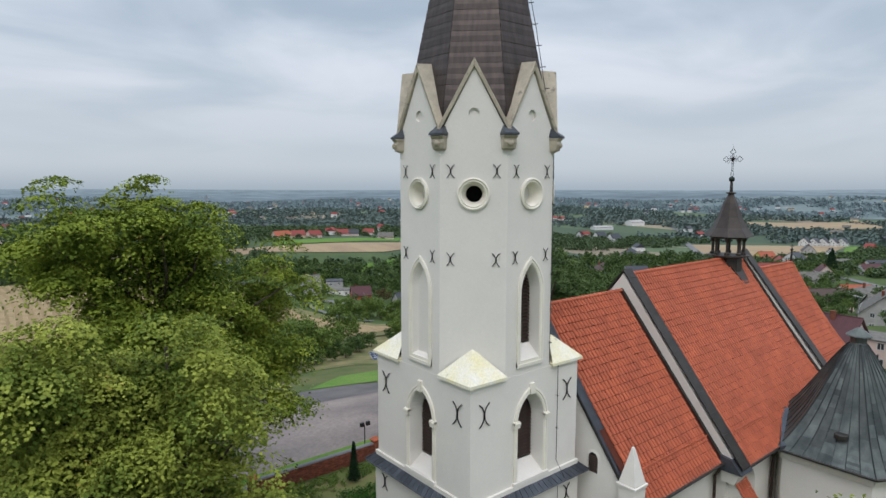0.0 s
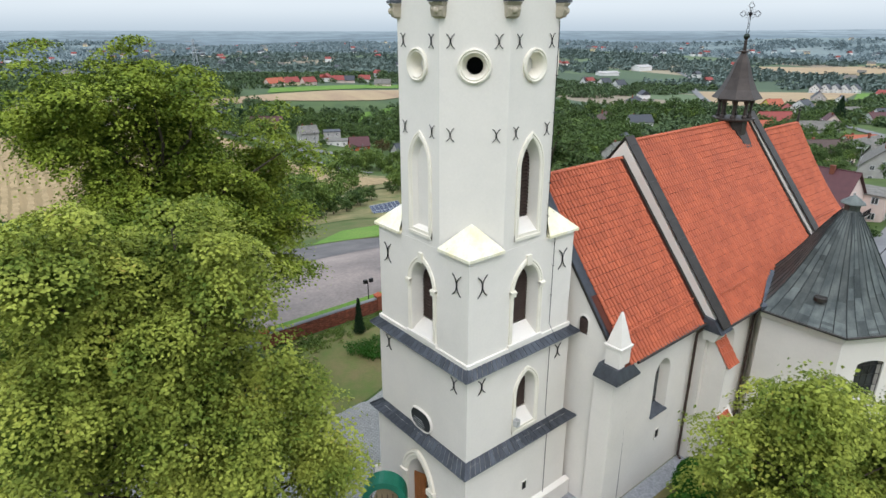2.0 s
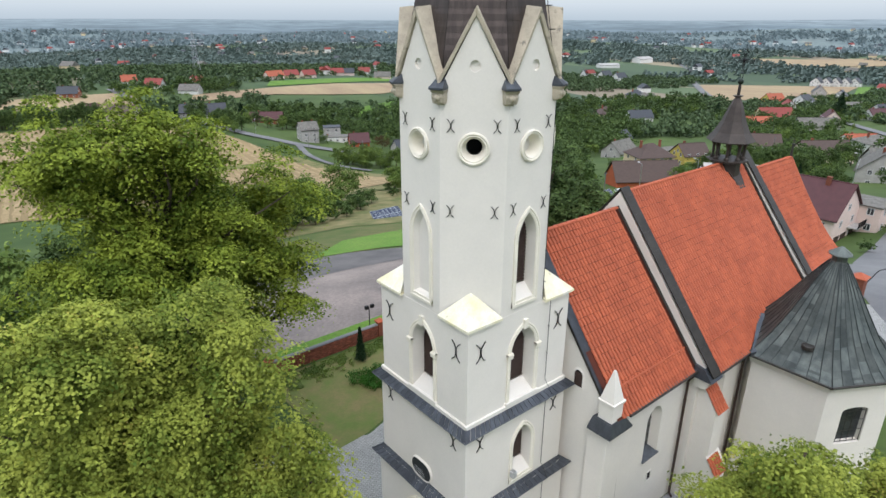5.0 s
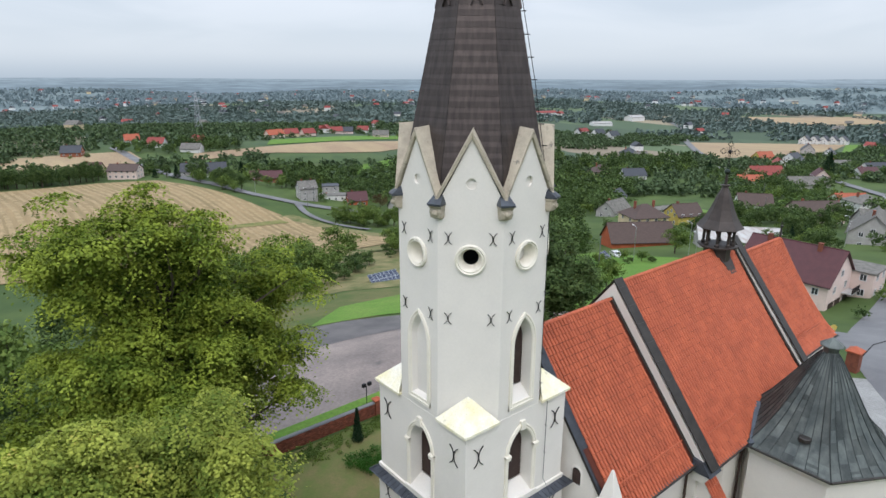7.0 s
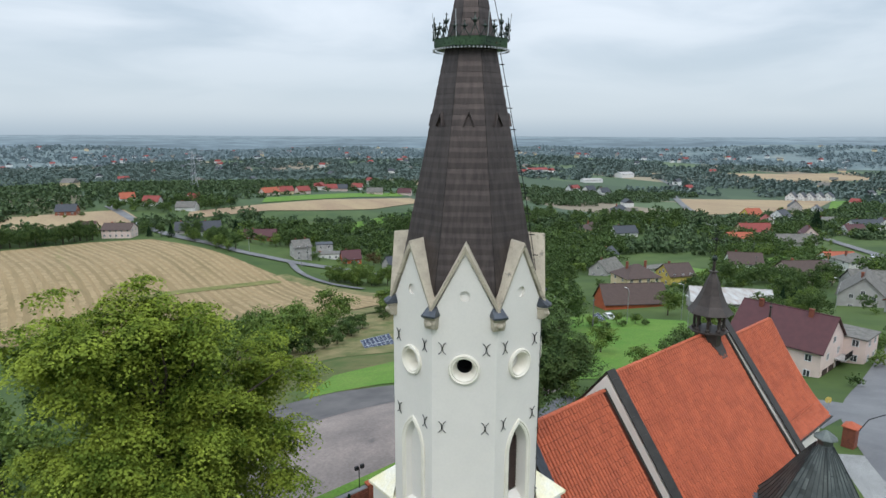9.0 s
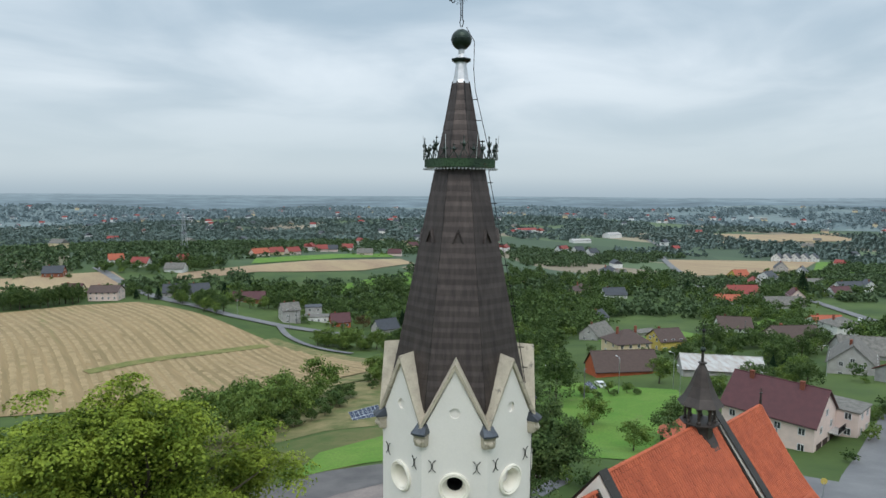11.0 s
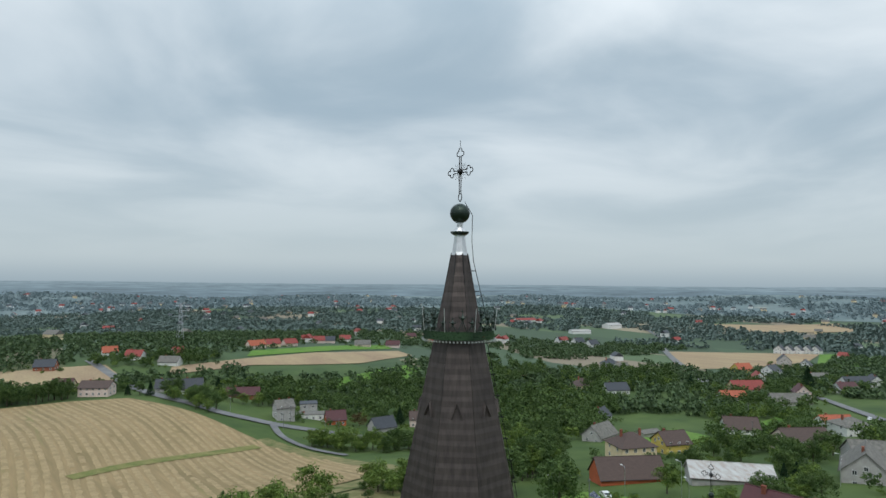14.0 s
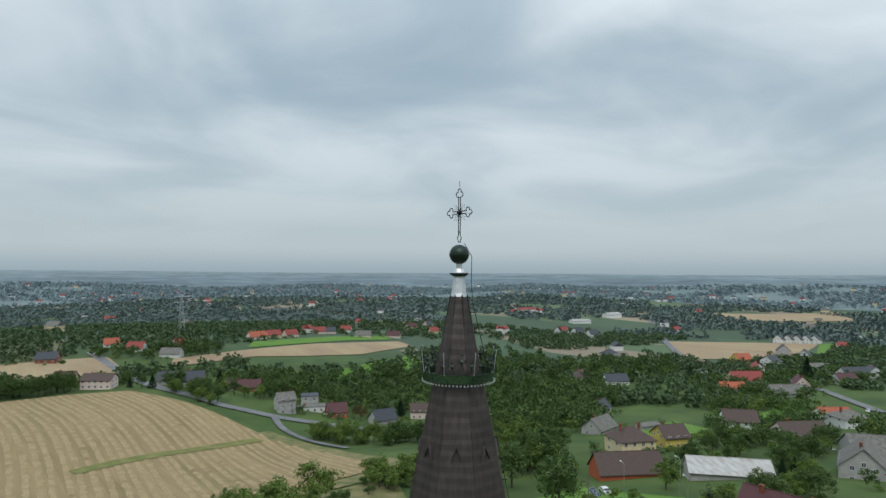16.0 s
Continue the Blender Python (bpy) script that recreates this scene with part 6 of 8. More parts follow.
TREES = [
    village_tree("broadleaf_tree", 9, 8, LEAF_MIX, 31, "dark green broadleaf tree among the houses", n=44, per=57, size=0.34),
    village_tree("broadleaf_tree", 7, 6.5, LEAF_LIGHT, 32, "light green broadleaf tree among the houses", n=40, per=57, size=0.29),
    village_tree("broadleaf_tree", 11, 8, LEAF_MIX, 33, "tall dark green tree in the woods", n=52, per=57, size=0.37),
    village_tree("fruit_tree", 4, 4, LEAF_LIGHT, 34, "small light green fruit tree in a garden", n=26, per=52, size=0.19),
    village_tree("spruce_tree", 9.5, 5, LEAF_FIR, 35, "dark green spruce beside houses", True, n=60, per=66, size=0.27),
    village_tree("bush", 2.6, 3.4, LEAF_MIX, 36, "rounded green bush on the slope", n=22, per=52, size=0.20),
    village_tree("birch_tree", 10, 5.5, LEAF_LIGHT, 37, "tall light green tree in the woods", n=46, per=52, size=0.29),
    village_tree("copper_tree", 7, 8, LEAF_RUST, 38, "reddish brown leaved tree by the road", n=44, per=57, size=0.27),
]
used = set()


def plant(k, x, y, s=1.0, turn=None, sink=0.3):
    a = random.uniform(0, 360) if turn is None else turn
    m = Matrix.Translation((x, y, hgt(x, y) - sink)) @ Matrix.Rotation(radians(a), 4, "Z")
    if k not in used:
        used.add(k)
        TREES[k].matrix_basis = m
        TREES[k].scale = (s, s, s)
        return TREES[k]
    t = copy_thing(TREES[k], m)
    t.scale = (s, s, s)
    return t


def near_road(x, y):
    if 8 < x < 122 and 140 < y < 352 and x < 60 + (352 - y) * 0.28:
        return True
    for a, b in (((99, 279), (138, 243)), ((138, 243), (172, 206)), ((81, 420), (99, 279))):
        a, b, p = Vector(a), Vector(b), Vector((x, y))
        t = max(0, min(1, (p - a).dot(b - a) / (b - a).length_squared))
        if (a.lerp(b, t) - p).length < 5.5:
            return True
    return False


HOUSES_AT = []


FAR_TREES = {}


def grove(cx, cy, rx, ry, n, kinds, s0=0.8, s1=1.2, far=False, turn=0.0):
    """Trees strewn over an oval, clear of roads and houses."""
    done = 0
    for _ in range(n * 6):
        if done >= n:
            break
        a, r = random.uniform(0, 2 * math.pi), math.sqrt(random.random())
        u, v = r * math.cos(a) * rx, r * math.sin(a) * ry
        x, y = cx + u * math.cos(turn) - v * math.sin(turn), cy + u * math.sin(turn) + v * math.cos(turn)
        if near_road(x, y) or any(math.hypot(x - hx, y - hy) < hr + 1.5 for hx, hy, hr in HOUSES_AT):
            continue
        if far:
            FAR_TREES.setdefault(random.choice(kinds), []).append((x, y, random.uniform(s0, s1)))
        else:
            plant(random.choice(kinds), x, y, random.uniform(s0, s1))
        done += 1

# ---- houses ----
WALLS = {
    "white": mat("white_render", (0.72, 0.72, 0.70), (0.64, 0.64, 0.62), 0.9, 0.6),
    "cream": mat("cream_render", (0.68, 0.56, 0.36), (0.60, 0.49, 0.31), 0.9, 0.6),
    "pink": mat("pink_render", (0.70, 0.56, 0.50), (0.62, 0.50, 0.45), 0.9, 0.6),
    "grey": mat("grey_render", (0.42, 0.41, 0.39), (0.32, 0.31, 0.30), 0.92, 0.5),
    "brick": mat("raw_brick_wall", (0.30, 0.11, 0.065), (0.24, 0.09, 0.055), 0.92, 0.8),
    "orange": mat("orange_render", (0.50, 0.13, 0.06), (0.42, 0.11, 0.05), 0.9, 0.6),
    "yellow": mat("yellow_render", (0.58, 0.45, 0.12), (0.50, 0.38, 0.1), 0.9, 0.6),
}
ROOFS = {
    "brown": mat("brown_roof", (0.085, 0.055, 0.045), (0.065, 0.042, 0.036), 0.6, 1, 0.1, 0, 12, stretch=(1, 1, 4)),
    "maroon": mat("maroon_sheet_roof", (0.085, 0.028, 0.03), (0.07, 0.024, 0.026), 0.5, 1, 0.1, 0, 12),
    "red": mat("red_roof", (0.26, 0.05, 0.04), (0.20, 0.042, 0.035), 0.6, 1, 0.1, 0, 12),
    "orange": mat("orange_roof", (0.38, 0.10, 0.052), (0.30, 0.08, 0.042), 0.65, 1, 0.1, 0, 12),
    "dark": mat("anthracite_roof", (0.05, 0.055, 0.065), (0.038, 0.042, 0.05), 0.5, 1, 0.1, 0, 12),
    "grey": mat("old_cement_roof", (0.19, 0.18, 0.16), (0.11, 0.105, 0.095), 0.95, 0.9, 0.2, 0, 8, spots=((0.09, 0.09, 0.075), 0.8, 0.1)),
    "tin": mat("rusty_tin_roof", (0.46, 0.46, 0.45), (0.34, 0.30, 0.27), 0.5, 0.35, 0.1, 0.3, 4, stretch=(3, 1, 1), spots=((0.27, 0.13, 0.08), 0.4, 0.1)),
}
FRAMES = mat("white_window_bars", (0.7, 0.7, 0.7), None, 0.6, 3)
SHEETJOINT = mat("roof_joint", (0.05, 0.03, 0.03), None, 0.7, 3)


def house(x, y, w, d, eave, rise, turn, wall, roof, label, hip=False, flat=False, windows=True, chimneys=1, base=0.0, overhang=0.45, name="house", dormer=False):
    """A house with its ridge along w; turn in degrees about the vertical."""
    z = min(hgt(x + a, y + b) for a in (-w / 3, w / 3) for b in (-d / 3, d / 3)) + base
    HOUSES_AT.append((x, y, max(w, d) * 0.62))
    t = thing(name, label, "house")
    hw, hd = w / 2, d / 2
    mb = MB()
    if flat:
        mb.box(-hw, hw, -hd, hd, -3, eave)
    else:
        mb.loft([(-hw, -hd, -3), (hw, -hd, -3), (hw, hd, -3), (-hw, hd, -3)], [(-hw, -hd, eave), (hw, -hd, eave), (hw, hd, eave), (-hw, hd, eave)])
        if not hip:
            for s in (-1, 1):
                mb.quad((s * hw, -hd, eave), (s * hw, hd, eave), (s * hw, 0, eave + rise * 0.96))
    part("wall", mb, WALLS[wall], t)
    rb = MB()
    o = overhang
    k = rise / hd
    if flat:
        rb.box(-hw - 0.25, hw + 0.25, -hd - 0.25, hd + 0.25, eave, eave + 0.25)
    elif hip:
        e = max(hw - hd, 0.4)
        lo = [(-hw - o, -hd - o, eave - k * o), (hw + o, -hd - o, eave - k * o), (hw + o, hd + o, eave - k * o), (-hw - o, hd + o, eave - k * o)]
        rb.add(lo + [(-e, 0, eave + rise), (e, 0, eave + rise)] + [(a, b, c - 0.16) for a, b, c in lo], [[0, 1, 5, 4], [1, 2, 5], [2, 3, 4, 5], [3, 0, 4], [6, 7, 1, 0], [7, 8, 2, 1], [8, 9, 3, 2], [9, 6, 0, 3], [9, 8, 7, 6]])
    else:
        for s in (-1, 1):
            a = [(-hw - o, s * (hd + o), eave - k * o), (hw + o, s * (hd + o), eave - k * o), (hw + o, 0, eave + rise), (-hw - o, 0, eave + rise)]
            rb.loft([(p, q, r) for p, q, r in a], [(p, q, r + 0.16) for p, q, r in a])
    rf = part("roof", rb, ROOFS[roof], t)
    if not flat and not hip:
        part("ridge", MB().tube([(-hw - o, 0, eave + rise + 0.16), (hw + o, 0, eave + rise + 0.16)], 0.12, 6), ROOFS[roof], rf)
        for s in (-1, 1):
            part("gutter", MB().tube([(-hw - o, s * (hd + o + 0.06), eave - k * o), (hw + o, s * (hd + o + 0.06), eave - k * o)], 0.08, 5), SHEETJOINT, rf)
    for c in range(chimneys):
        cx = (-0.25, 0.3, 0.0)[c] * w
        cb = MB().box(cx - 0.35, cx + 0.35, 0.3, 0.95, eave + rise * 0.5, eave + rise + 0.75).box(cx - 0.42, cx + 0.42, 0.23, 1.02, eave + rise + 0.75, eave + rise + 0.85)
        part("chimney", cb, BRICK, t)
    if windows:
        floors = max(1, int(round(eave / 2.8)))
        for fl in range(floors):
            v = fl * 2.8 + 0.95
            for s in (-1, 1):
                n = max(2, int(w / 3.2))
                for i in range(n):
                    u = -hw + w * (i + 0.5) / n
                    window_box(t, Matrix.Translation((u, s * hd, v)) @ Matrix.Rotation(0 if s < 0 else math.pi, 4, "Z"), 1.15, 1.3)
                for u in (-hd * 0.45, hd * 0.45):
                    window_box(t, Matrix.Translation((s * hw, u, v)) @ Matrix.Rotation(math.pi / 2 * s, 4, "Z"), 1.1, 1.3)
        if not hip and not flat and rise > 2.4:
            for s in (-1, 1):
                window_box(t, Matrix.Translation((s * hw, 0, eave + 0.45)) @ Matrix.Rotation(math.pi / 2 * s, 4, "Z"), 1.1, 1.2)
    t.matrix_basis = Matrix.Translation((x, y, z)) @ Matrix.Rotation(radians(turn - 46), 4, "Z")
    return t


def window_box(t, m, w, h):
    """A window: glass set into a white surround."""
    fr = MB()
    a = 0.1
    for x0, x1, z0, z1 in ((-w / 2, w / 2, 0, a), (-w / 2, w / 2, h - a, h), (-w / 2, -w / 2 + a, 0, h), (w / 2 - a, w / 2, 0, h), (-0.04, 0.04, 0, h)):
        fr.box(x0, x1, -0.06, 0.02, z0, z1, m)
    fo = part("window", fr, FRAMES, t)
    fo.matrix_parent_inverse = Matrix.Identity(4)
    p = [m @ Vector(q) for q in ((-w / 2, -0.015, 0), (w / 2, -0.015, 0), (w / 2, -0.015, h), (-w / 2, -0.015, h))]
    part("pane", MB().quad(*p), GLASS, fo)


house(50, 448, 12, 9, 3.2, 4, 20, "brick", "dark", "unplastered brick house with dark roof in fields")
house(62, 362, 16, 10, 5.0, 3, 10, "pink", "brown", "pinkish house with wide brown roof by the field")
house(50, 388, 11, 8, 3, 3.4, 15, "cream", "maroon", "low house with dark red roof")
house(106, 340, 11, 9, 3.6, 5, 30, "white", "dark", "white gabled house with anthracite roof")
house(96, 352, 12, 8, 3.0, 4.2, 20, "grey", "dark", "grey house with dark roof behind hedges")
house(108, 466, 12, 9, 3, 4, 5, "white", "red", "white house with red roof by the upper road", windows=False)
house(96, 488, 10, 8, 3, 4, 40, "white", "orange", "small red roofed house among trees", windows=False)
house(124, 438, 14, 9, 3, 3.6, 5, "white", "grey", "white house with grey roof", windows=False)
house(140, 472, 9, 8, 3, 4, 60, "white", "red", "red roofed house among trees", windows=False)
house(128, 320, 18, 9, 3.4, 3.6, 12, "brick", "maroon", "long maroon roofed house at the woods")
house(127, 268, 9, 9, 7.2, 3.2, 35, "grey", "grey", "tall grey plastered house with grey roof by the road", chimneys=2)
house(150, 284, 9, 8, 5.8, 0.3, 20, "grey", "dark", "grey cube house with flat dark roof", flat=True, chimneys=0)
house(144, 271, 14, 8, 3.2, 0.3, 15, "white", "grey", "long low white house with flat roof", flat=True, chimneys=1)
house(152, 259, 10, 8, 3.4, 4.0, 25, "orange", "maroon", "orange brick house by the road")
house(167, 238, 12, 9, 3.4, 4.4, 40, "grey", "dark", "grey barn with dark green gable roof", windows=False, chimneys=0)
house(193, 240, 10, 8, 4.5, 3.6, 10, "pink", "brown", "pink house with brown roof behind conifers")
for (hx, hy, hr_, hl) in ((219, 507, "orange", 16), (240, 517, "red", 13), (259, 520, "red", 13), (299, 560, "red", 10), (306, 547, "red", 12), (319, 546, "dark", 11), (347, 560, "red", 12), (336, 509, "grey", 16), (368, 500, "maroon", 14), (447, 570, "maroon", 12), (487, 585, "dark", 12), (446, 526, "red", 10)):
    house(hx, hy, hl, 9, 3.2, 4, random.uniform(0, 60), random.choice(("white", "pink", "cream")), hr_, "far village house with %s roof" % {"orange": "an orange", "red": "a red", "dark": "a dark", "grey": "a grey", "maroon": "a dark red"}[hr_], windows=False)
house(810, 702, 40, 16, 5, 3, 30, "white", "red", "long far building with red roof", windows=False, chimneys=0)
house(735, 529, 30, 14, 4, 2, 20, "white", "tin", "long far white barn with tin roof", windows=False, chimneys=0)
house(856, 553, 30, 16, 6, 3, 40, "white", "tin", "far white barn with pale roof", windows=False, chimneys=0)
for hx, hy in ((623, 450), (622, 428), (611, 467)):
    house(hx, hy, 14, 11, 4, 5, 35, "white", "dark", "far white house with anthracite roof", windows=False)
house(484, 312, 14, 12, 4, 4.5, 30, "grey", "dark", "grey hip roofed house among trees", hip=True)
house(466, 288, 11, 9, 3.5, 4, 10, "white", "grey", "white house with grey roof among trees", windows=False)
house(354, 248, 15, 12, 3.2, 4.5, 20, "cream", "brown", "brown hip roofed house in the woods", hip=True)
house(350, 219, 16, 11, 3.4, 4.2, 15, "white", "dark", "white house with dark blue roof")
house(258, 168, 10, 8, 3.2, 4.0, 60, "white", "dark", "small white house with blue-grey roof")
house(197, 127, 13, 9, 3.4, 4.0, 50, "grey", "grey", "old grey house with light cement roof")
house(168, 95, 13, 11, 5.6, 3.6, 20, "cream", "brown", "cream two storey house with brown hip roof", hip=True, chimneys=2)
house(137, 77, 19, 9, 2.8, 4.6, 12, "orange", "brown", "long barn with steep brown roof", windows=False, chimneys=0)
house(186, 90, 10, 9, 4.4, 3.4, 20, "yellow", "brown", "yellow house with brown roof")
house(217, 117, 9, 5, 2.6, 0.8, 30, "grey", "grey", "low grey shed at the meadow", windows=False, chimneys=0)
house(240, 89, 13, 9, 5.4, 3.8, -5, "white", "brown", "plain two storey house with brown roof")
house(222, 60, 17, 11, 4.6, 4.0, 10, "pink", "brown", "pink house with wide brown roof", chimneys=1)
house(369, 148, 15, 9, 3.2, 3.0, 5, "grey", "orange", "low house with orange roof")
house(414, 158, 22, 11, 3.0, 5.0, 10, "cream", "red", "long house with red roof")
house(460, 168, 12, 11, 4.8, 5.0, 80, "white", "red", "white gabled house with red roof")
house(540, 213, 15, 12, 3.2, 5.0, 20, "yellow", "orange", "yellow house with orange roof")
house(527, 184, 13, 13, 4.5, 5.0, 40, "white", "dark", "modern white house with dark roof")
house(632, 211, 14, 12, 5.0, 6.0, 70, "grey", "dark", "unfinished grey house with dark gable")
house(610, 185, 14, 11, 4.0, 5.0, 60, "white", "dark", "white gabled house with dark roof")
house(528, 150, 18, 9, 3.4, 2.0, 10, "white", "grey", "white house with flat grey roof", windows=False)
house(368, 115, 22, 10, 3.0, 4.0, 5, "grey", "grey", "long old barn with grey cement roof", windows=False, chimneys=0)
house(400, 119, 10, 9, 4.4, 4.4, 80, "pink", "maroon", "pink gabled house with red roof")
house(488, 114, 20, 11, 3.6, 4.5, 15, "white", "dark", "wide house with dark roof")
house(505, 106, 13, 10, 4.0, 4.5, 75, "white", "dark", "white gabled house with dark roof")
house(446, 108, 14, 10, 3.4, 4.0, 15, "white", "maroon", "house with dark red roof")
for i in range(5):
    house(752 + i * 8, 258 - i * 7, 9, 11, 5.0, 5.0, 45, "white", "dark", "white terraced new house with dark gable roof", windows=True, chimneys=0)
house(282, 61, 13, 12, 5.2, 2.8, 10, "white", "grey", "white house with grey hip roof", hip=True)
house(292, 70, 14, 9, 4.0, 3.0, 10, "white", "orange", "house with faded orange roof")
house(211, 33, 20, 12, 3.4, 4.4, -8, "grey", "grey", "big old barn with grey cement roof", windows=False, chimneys=0)
house(172, 28, 15, 11, 4.6, 5.0, 60, "grey", "grey", "old grey house with mossy cement roof", chimneys=1)
house(183, 12, 12, 9, 3.4, 3.0, 20, "white", "red", "low house with bright red roof", windows=False)
house(160, 12, 14, 8, 3.4, 2.2, 10, "grey", "red", "low building with red sheet roof", windows=False, chimneys=0)
house(150, 54, 21, 9, 2.8, 3.0, -6, "grey", "tin", "long shed with rusty pale tin roof", windows=False, chimneys=0)
house(45, 33.5, 7, 5, 2.4, 2.0, 30, "grey", "brown", "small shed with brown roof by the lawn", windows=False, chimneys=0)
house(47, 14.5, 9, 6, 2.3, 1.8, 25, "grey", "brown", "low outbuilding with dark roof behind the church", windows=False, chimneys=0)

# pink house next to the church, with balcony, stairs and garages
big = house(99, 20.5, 15.5, 11.5, 5.9, 4.9, 136, "pink", "maroon", "large pink two storey house with maroon sheet roof", chimneys=2)
mb = MB()
for i in range(31):
    xx = -8.0 + i * 0.53
    mb.tube([(xx, 6.15, 5.62), (xx, 0.05, 10.86)], 0.022, 4)
part("sheet_seams", mb, SHEETJOINT, big, kind="stuff").matrix_parent_inverse = Matrix.Identity(4)
bal = part("balcony", MB().box(-9.4, -7.7, -5.6, -1.2, 2.9, 3.1), WALLS["grey"], big)
bal.matrix_parent_inverse = Matrix.Identity(4)
rl = MB()
for i in range(16):
    rl.box(-9.4, -9.34, -5.6 + i * 0.29, -5.55 + i * 0.29, 3.1, 4.1)
rl.box(-9.42, -9.32, -5.6, -1.2, 4.1, 4.18)
part("railing", rl, IRON, bal)
for yy in (-3.4, 0.2, 3.2):
    gd = part("garage_door", MB().box(-7.82, -7.74, yy - 1.2, yy + 1.2, 0.1, 2.3), LOUVRE, big, "dark brown garage door")
    gd.matrix_parent_inverse = Matrix.Identity(4)
house(107.5, 12.5, 6.5, 7, 5.2, 0.3, 136, "pink", "grey", "pink flat roofed annex of the big house", flat=True, chimneys=0)
tent = thing("pergola", "orange tiled pavilion roof beside the pink house", "pavilion", (76, 27, hgt(76, 27)))
z = hgt(76, 27)
part("roof", MB().lathe([(4.2, 2.6), (4.0, 2.75), (1.5, 4.3), (1.4, 4.4), (0.9, 4.9), (0.05, 5.6)], (76, 27, z), 8), ROOFS["orange"], tent)
for i in range(8):
    a = i * math.pi / 4
    part("post", MB().tube([(76 + 3.5 * math.cos(a), 27 + 3.5 * math.sin(a), z - 0.5), (76 + 3.5 * math.cos(a), 27 + 3.5 * math.sin(a), z + 2.75)], 0.1, 6), LOUVRE, tent)

# ---- yard: brick wall, gate, lamps, panels ----
brick_me = bpy.data.meshes.new("brick")
bb = MB().box(-0.12, 0.12, -0.06, 0.06, -0.032, 0.032)
brick_me.from_pydata(bb.v, [], bb.f)
brick_me.materials.append(BRICK)
fence = thing("brick_wall", "low red brick churchyard wall with tiled pillars", "wall", (4, 22, G0))
part("core", MB().box(-2.2, 30, 21.93, 22.17, G0 - 0.3, G0 + 1.22), MORTAR, fence)
part("coping", MB().loft([(-2.2, 21.82, G0 + 1.22), (30, 21.82, G0 + 1.22), (30, 22.28, G0 + 1.22), (-2.2, 22.28, G0 + 1.22)], [(-2.2, 21.9, G0 + 1.32), (30, 21.9, G0 + 1.32), (30, 22.2, G0 + 1.32), (-2.2, 22.2, G0 + 1.32)]), ASPHALT, fence)
n = 0
for c in range(16):
    for i in range(44):
        x = -2.05 + i * 0.26 + (0.13 if c % 2 else 0)
        if x < 9.4 and n < 700:
            ob = new("brick", brick_me)
            ob.parent = fence
            ob.matrix_parent_inverse = fence.matrix_basis.inverted()
            ob.matrix_basis = Matrix.Translation((x, 21.885 + random.uniform(-0.006, 0.006), G0 + 0.04 + c * 0.076))
            n += 1
for x in (-2.3, 8.6, 16.5):
    p = part("pillar", MB().box(x - 0.28, x + 0.28, 21.72, 22.28, G0 - 0.3, G0 + 1.5), BRICK, fence, bevel=0.01)
    part("pillar_cap", MB().box(x - 0.36, x + 0.36, 21.64, 22.36, G0 + 1.5, G0 + 1.58).lathe([(0.5, G0 + 1.58), (0.04, G0 + 1.85)], (x, 22, 0), 4, math.pi / 4), TILE, p)
# green arch with a fenced gate leaf in front of the portal
gate = thing("garden_arch", "green painted arched stand with open leaf by the portal", "gate", (-5.6, 0.6, G0))
m = Matrix.Translation((-5.45, 0.25, G0)) @ Matrix.Rotation(radians(-39), 4, "Z") @ Matrix.Diagonal((1.12, 1.3, 1.22, 1))
outer = [(-1.0, 0.0)] + [(-1.0 * math.cos(math.pi * i / 14), 1.9 + 1.0 * math.sin(math.pi * i / 14)) for i in range(15)] + [(1.0, 0.0)]
inner = [(-0.72, 0.0)] + [(-0.72 * math.cos(math.pi * i / 14), 1.9 + 0.72 * math.sin(math.pi * i / 14)) for i in range(15)] + [(0.72, 0.0)]
mb = MB()
for (a, b), (c, d) in zip(list(zip(outer, inner)), list(zip(outer, inner))[1:]):
    mb.loft([m @ Vector((p[0], q, p[1])) for p in (a, b) for q in ((-0.35, 0.35) if p is a else (0.35, -0.35))], [m @ Vector((p[0], q, p[1])) for p in (c, d) for q in ((-0.35, 0.35) if p is c else (0.35, -0.35))], False)
part("arch_frame", mb, GREENPAINT, gate)
mb = MB()
for i in range(6):
    mb.tube([m @ Vector((-0.6 + 0.24 * i, 0, 0)), m @ Vector((-0.6 + 0.24 * i, 0, 2.0))], 0.018, 4)
for v in (0.3, 1.0, 1.7):
    mb.tube([m @ Vector((-0.7, 0, v)), m @ Vector((0.7, 0, v))], 0.018, 4)
part("bars", mb, IRON, gate)
part("picture_panel", MB().quad(*[m @ Vector((u * 0.6, 0.02, v)) for u, v in ((-1, 1.55), (1, 1.75), (0.8, 2.3), (0.2, 2.5), (-0.6, 2.2))]), BARE, gate)
m2 = Matrix.Translation((-4.75, -1.5, G0)) @ Matrix.Rotation(radians(-55), 4, "Z")
mb = MB()
prof = [(-0.8, 0.0)] + [(-0.8 * math.cos(math.pi * i / 10), 0.9 + 0.8 * math.sin(math.pi * i / 10)) for i in range(11)] + [(0.8, 0.0)]
mb.loft([m2 @ Vector((u, -0.05, v)) for u, v in prof], [m2 @ Vector((u, 0.05, v)) for u, v in prof])
part("side_leaf", mb, GREENPAINT, gate)
